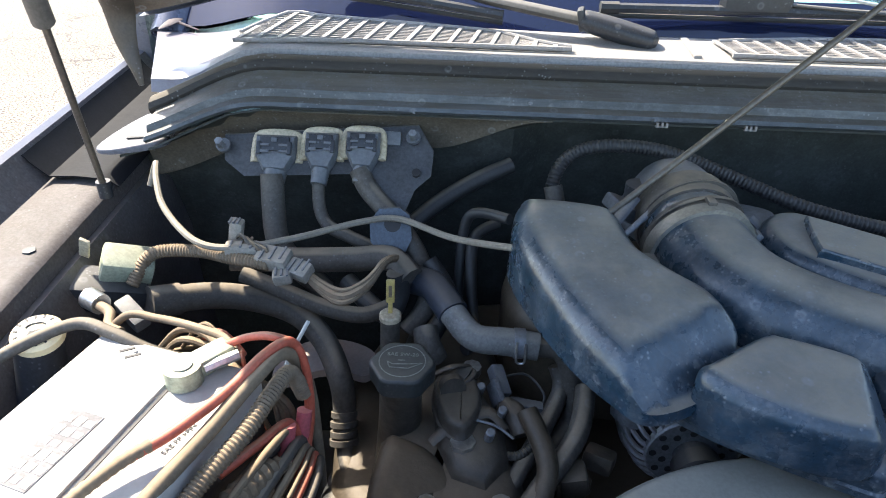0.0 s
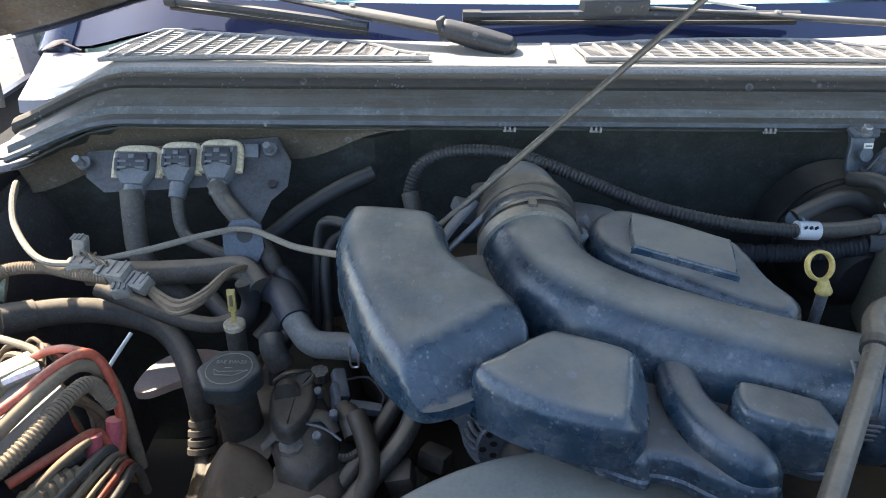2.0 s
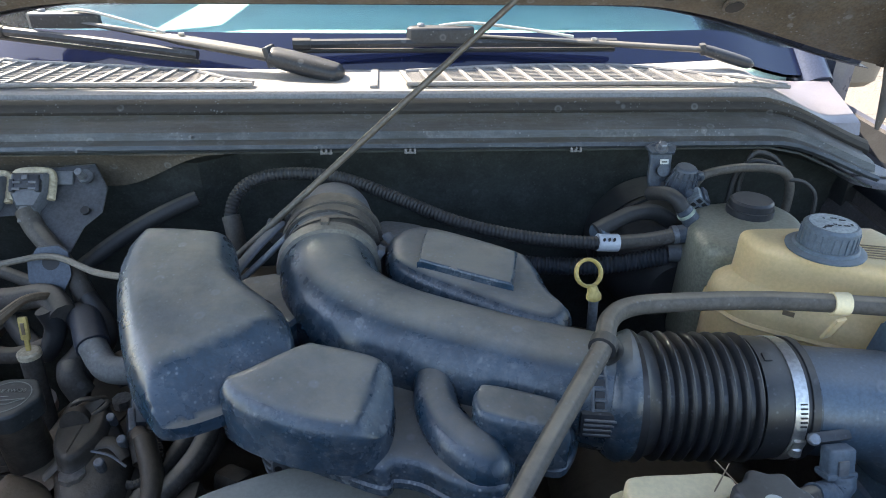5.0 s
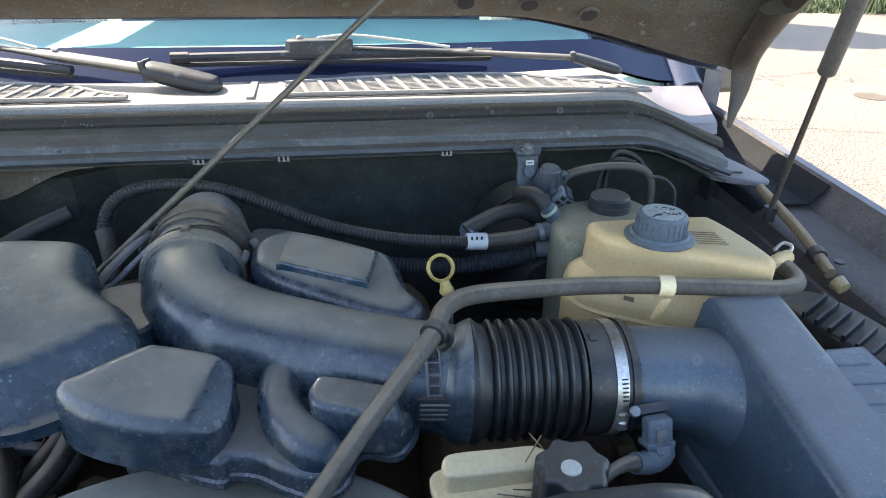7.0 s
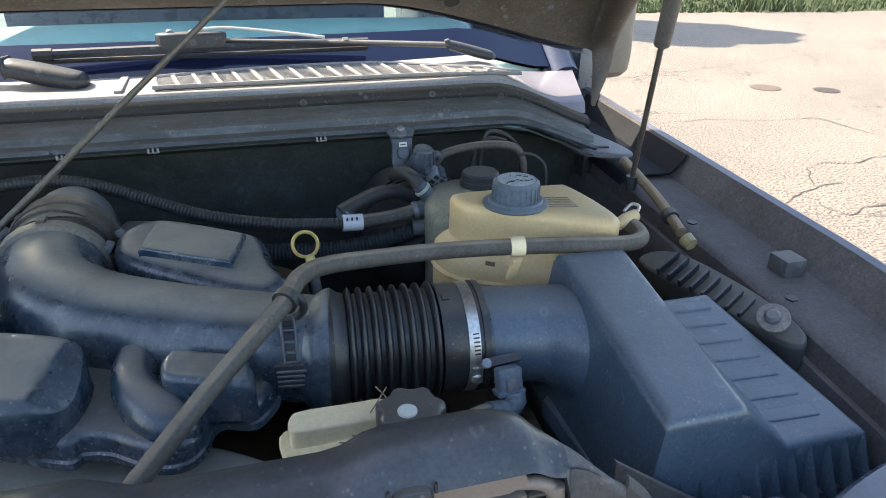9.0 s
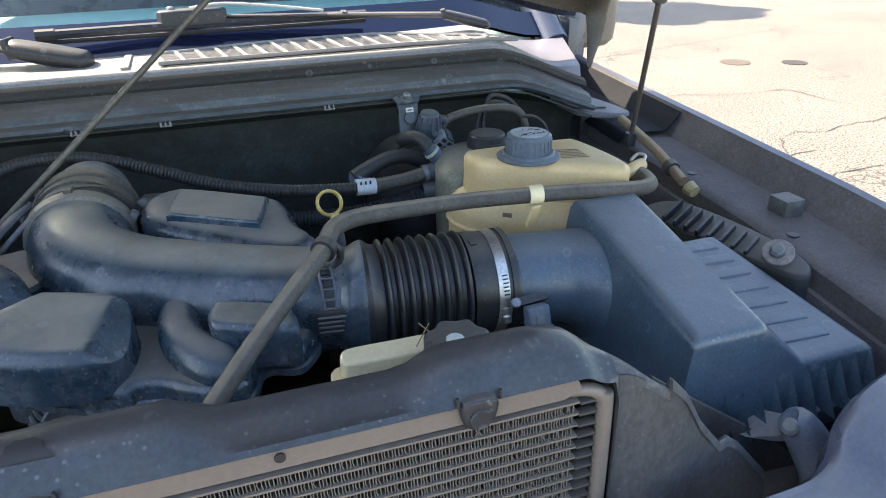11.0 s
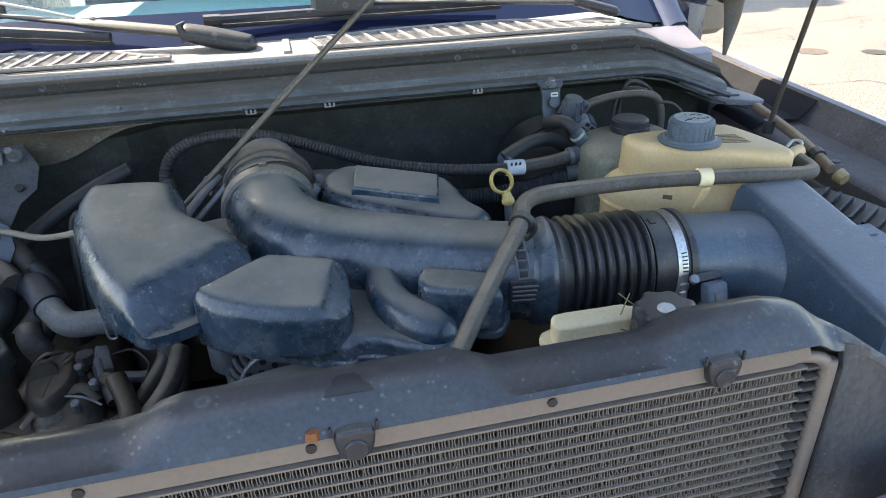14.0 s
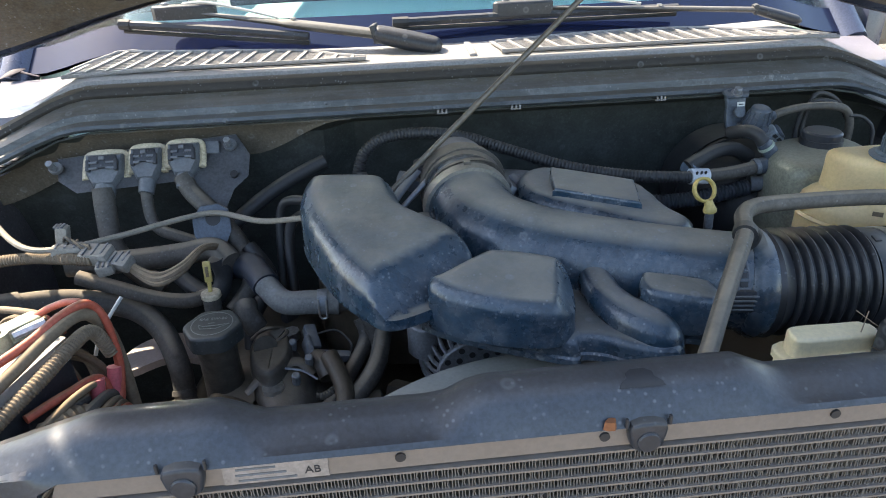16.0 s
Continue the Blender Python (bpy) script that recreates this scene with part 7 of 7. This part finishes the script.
    part("strap", sweep([(-0.345, 0.335, 1.000), (-0.318, 0.352, 1.018), (-0.282, 0.366, 1.020), (-0.262, 0.352, 1.008)], [0.006, 0.009, 0.009, 0.006], seg=8, squash=0.35), GRIME, t)
    part("boot", sweep([(-0.262, 0.390, 1.008), (-0.250, 0.372, 1.010), (-0.243, 0.352, 1.000)], [0.011, 0.014, 0.012], seg=14), GRIME, t)
    for x, y, z in ((-0.292, 0.402, 1.026), (-0.268, 0.368, 1.024), (-0.282, 0.338, 1.020)):
        part("stud", disc((x, y, z - 0.012), 0.0055, 0.018, seg=8, axis=(0.1, -0.3, 0.9), bevel=0.0015), ALTERN, t)
    part("thin_rod", sweep([(-0.300, 0.352, 1.022), (-0.275, 0.346, 1.020), (-0.255, 0.336, 1.012)], 0.0016, seg=6), ALTERN, t)
    part("wedge", box((-0.318, 0.402, 1.030), (0.016, 0.044, 0.012), 0.003, (12, 10, -28)), RUBBER, t)
    rng = random.Random(11)
    for pts, r in (([(-0.20, 0.432, 1.035), (-0.195, 0.415, 1.01), (-0.225, 0.36, 0.985), (-0.27, 0.29, 0.96), (-0.33, 0.22, 0.94)], 0.0105), ([(-0.17, 0.40, 1.03), (-0.185, 0.345, 1.01), (-0.235, 0.28, 0.985), (-0.29, 0.20, 0.96)], 0.012),
                   ([(-0.36, 0.47, 1.05), (-0.355, 0.455, 1.04), (-0.345, 0.45, 1.02)], 0.016)):
        part_of = thing("engine_pipe", pts[-1], "greasy dusty pipe running over the engine", "pipe", "pipes over the engine")
        part("pipe", sweep(pts, r, seg=12), RUBBER_DUSTY, part_of)
    for i in range(6):
        x, y, z = rng.uniform(-0.22, -0.15), rng.uniform(0.26, 0.36), rng.uniform(0.93, 0.98)
        bl = thing("engine_fitting", (x, y, z), "small greasy fitting on the engine front", "fitting", "fittings on the engine")
        part("body", box((x, y, z), (rng.uniform(0.02, 0.045), 0.03, rng.uniform(0.02, 0.04)), 0.006, (rng.uniform(-20, 20), rng.uniform(-20, 20), rng.uniform(-30, 30))), grime, bl)
    a = thing("alternator", (-0.11, 0.26, 0.95), "cast aluminium alternator with slotted vents below the intake", "alternator")
    C = Vector((-0.052, 0.368, 0.985))
    part("case", sweep([C + Vector((0, 0.010, 0)), C + Vector((0, 0.024, 0)), C + Vector((0, 0.028, 0)), C + Vector((0, 0.09, 0))], [0.064, 0.068, 0.073, 0.073], seg=40, n=1), ALTERN, a)
    part("dark_core", sweep([C + Vector((0, -0.004, 0)), C + Vector((0, 0.012, 0))], [0.051, 0.064], seg=40, n=1), INK, a)
    for k in range(30):
        q = 2 * math.pi * k / 30
        o, w = Vector((math.cos(q), 0, math.sin(q))), Vector((-math.sin(q), 0, math.cos(q)))
        part("vane", sweep([C + o * 0.0668 + Vector((0, 0.024, 0)), C + o * 0.065 + w * 0.002 + Vector((0, 0.006, 0)), C + o * 0.058 + w * 0.004 + Vector((0, -0.008, 0)), C + o * 0.050 + w * 0.005 + Vector((0, -0.013, 0))], 0.0030, seg=6, n=3), ALTERN, a)
    face = part("face", disc(C + Vector((0, -0.010, 0)), 0.052, 0.008, axis=(0, -1, 0), bevel=0.002, seg=40), ALTERN, a, "drilled grey end face")
    for k in range(22):
        q = 2 * math.pi * k / 22
        r = 0.044 if k % 2 else 0.033
        part("hole", disc(C + Vector((r * math.cos(q), -0.0178, r * math.sin(q))), 0.0042, 0.001, axis=(0, -1, 0), seg=14), INK, face)
    part("hub", disc(C + Vector((0, -0.018, 0)), 0.022, 0.012, axis=(0, -1, 0), bevel=0.002), BLACK_MATT, a)
    part("pulley", disc(C + Vector((0, -0.030, 0)), 0.027, 0.022, axis=(0, -1, 0), bevel=0.003), RUBBER, a)
    part("lug", slab([(-0.138, 0.392), (-0.126, 0.412), (-0.100, 0.402), (-0.098, 0.376), (-0.120, 0.370)], dome(1.00, 1.048, 0.004, 3), n=3), ALTERN, a)
    part("bolt", disc((-0.118, 0.392, 1.047), 0.009, 0.008, seg=6, bevel=0.002), STEEL, a)
    t = thing("splash_shield", (-0.5, 0.5, 0.93), "pale sunlit plastic shield seen low between hoses", "shield")
    part("shield", pillow([(-0.562, 0.478), (-0.562, 0.512), (-0.548, 0.540), (-0.520, 0.560), (-0.480, 0.562), (-0.440, 0.545), (-0.425, 0.515), (-0.440, 0.490), (-0.470, 0.498), (-0.505, 0.496), (-0.540, 0.474)], 0.938, 0.950, 0.004, n=4), surface("pinkish_shield", (0.40, 0.33, 0.30), 0.5, vary=0.1, seed=79), t)


def right_hoses():
    h = thing("overflow_hose", (0.2, 0.2, 1.1), "long dusty black hose from the radiator to the coolant tank", "hose")
    part("hose", sweep([(0.066, 0.045, 1.150), (0.104, 0.088, 1.170), (0.157, 0.162, 1.192), (0.203, 0.226, 1.206), (0.228, 0.262, 1.213), (0.243, 0.295, 1.218), (0.272, 0.318, 1.217), (0.33, 0.328, 1.214), (0.40, 0.331, 1.212), (0.47, 0.327, 1.210), (0.55, 0.315, 1.209), (0.612, 0.312, 1.204), (0.646, 0.326, 1.199), (0.660, 0.352, 1.197), (0.656, 0.378, 1.201), (0.644, 0.392, 1.206)], [0.0082, 0.0083, 0.0086, 0.0090, 0.0094, 0.0096, 0.0098] + [0.0096] * 8, seg=16), RUBBER_DUSTY, h)
    part("clip", sweep([(0.480, 0.3258, 1.2098), (0.496, 0.3235, 1.2097)], 0.0118, n=1, seg=16), WHITE, h, "cream plastic hose clip")
    part("clip_tail", box((0.481, 0.313, 1.188), (0.014, 0.004, 0.03), 0.0015, (20, 0, 20)), CREAM, h)
    part("tie", sweep([(0.226, 0.258, 1.2125), (0.231, 0.267, 1.2140)], 0.0128, n=1, seg=16), RUBBER, h)
    part("tie_tail", sweep([(0.235, 0.262, 1.22), (0.243, 0.262, 1.21), (0.243, 0.265, 1.198), (0.236, 0.268, 1.19)], 0.004), RUBBER, h)
    part("wire_clip", sweep([(0.662, 0.395, 1.207), (0.675, 0.40, 1.213), (0.680, 0.39, 1.213), (0.672, 0.383, 1.205)], 0.0022), STEEL, h)
    l = thing("wire_loom", (-0.2, 0.68, 1.1), "black corrugated loom arching along the firewall", "hose", "looms at the firewall")
    part("sheath", sweep([(-0.188, 0.655, 1.12), (-0.195, 0.668, 1.155), (-0.180, 0.682, 1.190), (-0.142, 0.690, 1.208), (-0.08, 0.690, 1.211), (-0.02, 0.68, 1.203), (0.05, 0.65, 1.186), (0.13, 0.61, 1.168), (0.22, 0.583, 1.157), (0.30, 0.578, 1.150), (0.335, 0.580, 1.148)], 0.0098, rib=0.0013, pitch=0.0055, seg=14), RUBBER, l)
    part("elbow", sweep([(-0.186, 0.65, 1.09), (-0.188, 0.655, 1.13), (-0.194, 0.667, 1.157)], 0.013, seg=14), RUBBER_DUSTY, l)
    b = part("label_band", sweep([(0.318, 0.579, 1.1495), (0.347, 0.580, 1.1478)], 0.0124, n=1, seg=18), surface("white_label", (0.62, 0.66, 0.70), 0.5, vary=0.08, seed=82), l, "white printed band")
    for k, dx in enumerate((0.324, 0.331, 0.338)):
        part("print_bar", box((dx, 0.5695, 1.1575), (0.0022, 0.003, 0.008), 0, (40, 0, 0)), INK, b)
    part("pipe", sweep([(0.345, 0.580, 1.148), (0.39, 0.582, 1.150), (0.432, 0.585, 1.156)], 0.0105, seg=14), RUBBER_DUSTY, l)
    part("fitting", sweep([(0.428, 0.585, 1.156), (0.445, 0.584, 1.159), (0.452, 0.585, 1.167), (0.446, 0.587, 1.180), (0.434, 0.590, 1.194)], [0.0125, 0.0135, 0.0135, 0.012, 0.011], seg=16), SLATE, l)
    part("hose_end", sweep([(0.436, 0.5895, 1.191), (0.428, 0.597, 1.203), (0.418, 0.612, 1.206), (0.405, 0.64, 1.195)], [0.0105, 0.010, 0.010, 0.010], seg=14), RUBBER, l)
    part("tape", sweep([(0.4415, 0.5885, 1.185), (0.4385, 0.589, 1.1885)], 0.0128, n=1, seg=18), surface("pale_green_tape", (0.33, 0.40, 0.33), 0.6, vary=0.2, seed=89), l, "pale green tape")
    part("band", sweep([(0.424, 0.585, 1.1550), (0.431, 0.585, 1.1562)], 0.0135, n=1), ALTERN, l)
    l = thing("wire_loom", (0.4, 0.62, 1.05), "black corrugated hose to the brake booster", "hose", "looms at the firewall")
    part("sheath", sweep([(0.20, 0.62, 1.098), (0.28, 0.610, 1.095), (0.35, 0.600, 1.102), (0.425, 0.590, 1.120)], 0.0135, rib=0.002, pitch=0.0055, seg=14), LOOM, l)
    part("fitting", sweep([(0.425, 0.592, 1.125), (0.452, 0.588, 1.128), (0.462, 0.588, 1.142)], 0.0135, seg=12), GREY, l)
    h = thing("vacuum_hose", (0.33, 0.6, 1.1), "curved black vacuum hose with a white band", "hose", "small hoses")
    part("hose", sweep([(0.318, 0.592, 1.160), (0.34, 0.600, 1.168), (0.375, 0.615, 1.175), (0.41, 0.625, 1.172), (0.44, 0.63, 1.155)], 0.0115, seg=14), RUBBER, h)
    r = thing("prop_stick", (-0.1, 0.55, 1.15), "thin worn wooden-looking rod propping the hood", "prop rod")
    part("rod", sweep([(-0.168, 0.552, 1.148), (-0.0452, 0.5877, 1.25), (0.1349, 0.6394, 1.400), (0.262, 0.676, 1.506)], [0.0045, 0.0044, 0.0042, 0.0040], seg=12), surface("worn_rod", (0.135, 0.12, 0.10), 0.42, metal=0.3, dust=0.3, scale=50, seed=51), r)
    c = thing("throttle_cable", (-0.1, 0.55, 1.15), "thin pale cable beside the throttle", "cable")
    part("cable", sweep([(-0.150, 0.515, 1.140), (-0.11, 0.535, 1.172), (-0.075, 0.556, 1.200)], 0.0042), ALTERN, c)


def right_apron():
    p = thing("fender_brace", (0.78, 0.5, 1.1), "dusty tan brace rod along the inner apron", "brace")
    part("rod", sweep([(0.80, 0.64, 1.185), (0.79, 0.52, 1.168), (0.776, 0.425, 1.150)], 0.008, seg=12), TAN_LOOM, p)
    part("bolt", sweep([(0.770, 0.405, 1.150), (0.772, 0.392, 1.146)], [0.011, 0.009], n=1), surface("yellowed_zinc", (0.34, 0.28, 0.16), 0.45, metal=0.4, dust=0.3, scale=60, seed=93), p)
    part("grommet", sweep([(0.782, 0.47, 1.160), (0.780, 0.458, 1.157)], 0.012, n=1), RUBBER, p)
    g = thing("apron_bracket", (0.765, 0.3, 1.05), "black ribbed bracket bolted to the inner apron", "bracket")
    part("plate", slab([(0.725, 0.44), (0.775, 0.43), (0.798, 0.30), (0.795, 0.20), (0.765, 0.19), (0.745, 0.30)], dome(1.085, 1.118, 0.006), slope=(0.3, 0.0), pivot=(0.77, 0.3)), RUBBER, g)
    for k in range(8):
        part("rib", box((0.745 + 0.0035 * k, 0.40 - 0.019 * k, 1.118), (0.05 - 0.002 * k, 0.005, 0.012), 0.002, (0, -15, 25)), BLACK_MATT, g)
    part("washer", disc((0.772, 0.226, 1.128), 0.0185, 0.004, axis=(-0.45, -0.35, 0.8), bevel=0.001), surface("worn_washer", (0.20, 0.175, 0.165), 0.5, vary=0.35, scale=60, seed=70), g)
    part("bolt_head", disc((0.769, 0.224, 1.131), 0.009, 0.008, axis=(-0.5, -0.2, 0.85), bevel=0.003), GREY, g)
    t = thing("yellow_tag", (-0.78, 0.5, 1.12), "small dusty yellow tag on the inner apron", "tag")
    part("tag", box((-0.772, 0.49, 1.135), (0.012, 0.004, 0.035), 0.001, (20, 25, 0)), TAN, t)


intake()
throttle()
bellows()
airbox()
coolant_tank()
master_cylinder()
valve_unit()
surge_tank()
radiator_front()
fan_shroud()
lower_front()
battery()
battery_cables()
washer_cap()
relay_block()
left_hoses()
oil_filler()
ring_dipstick()
engine()
right_hoses()
right_apron()
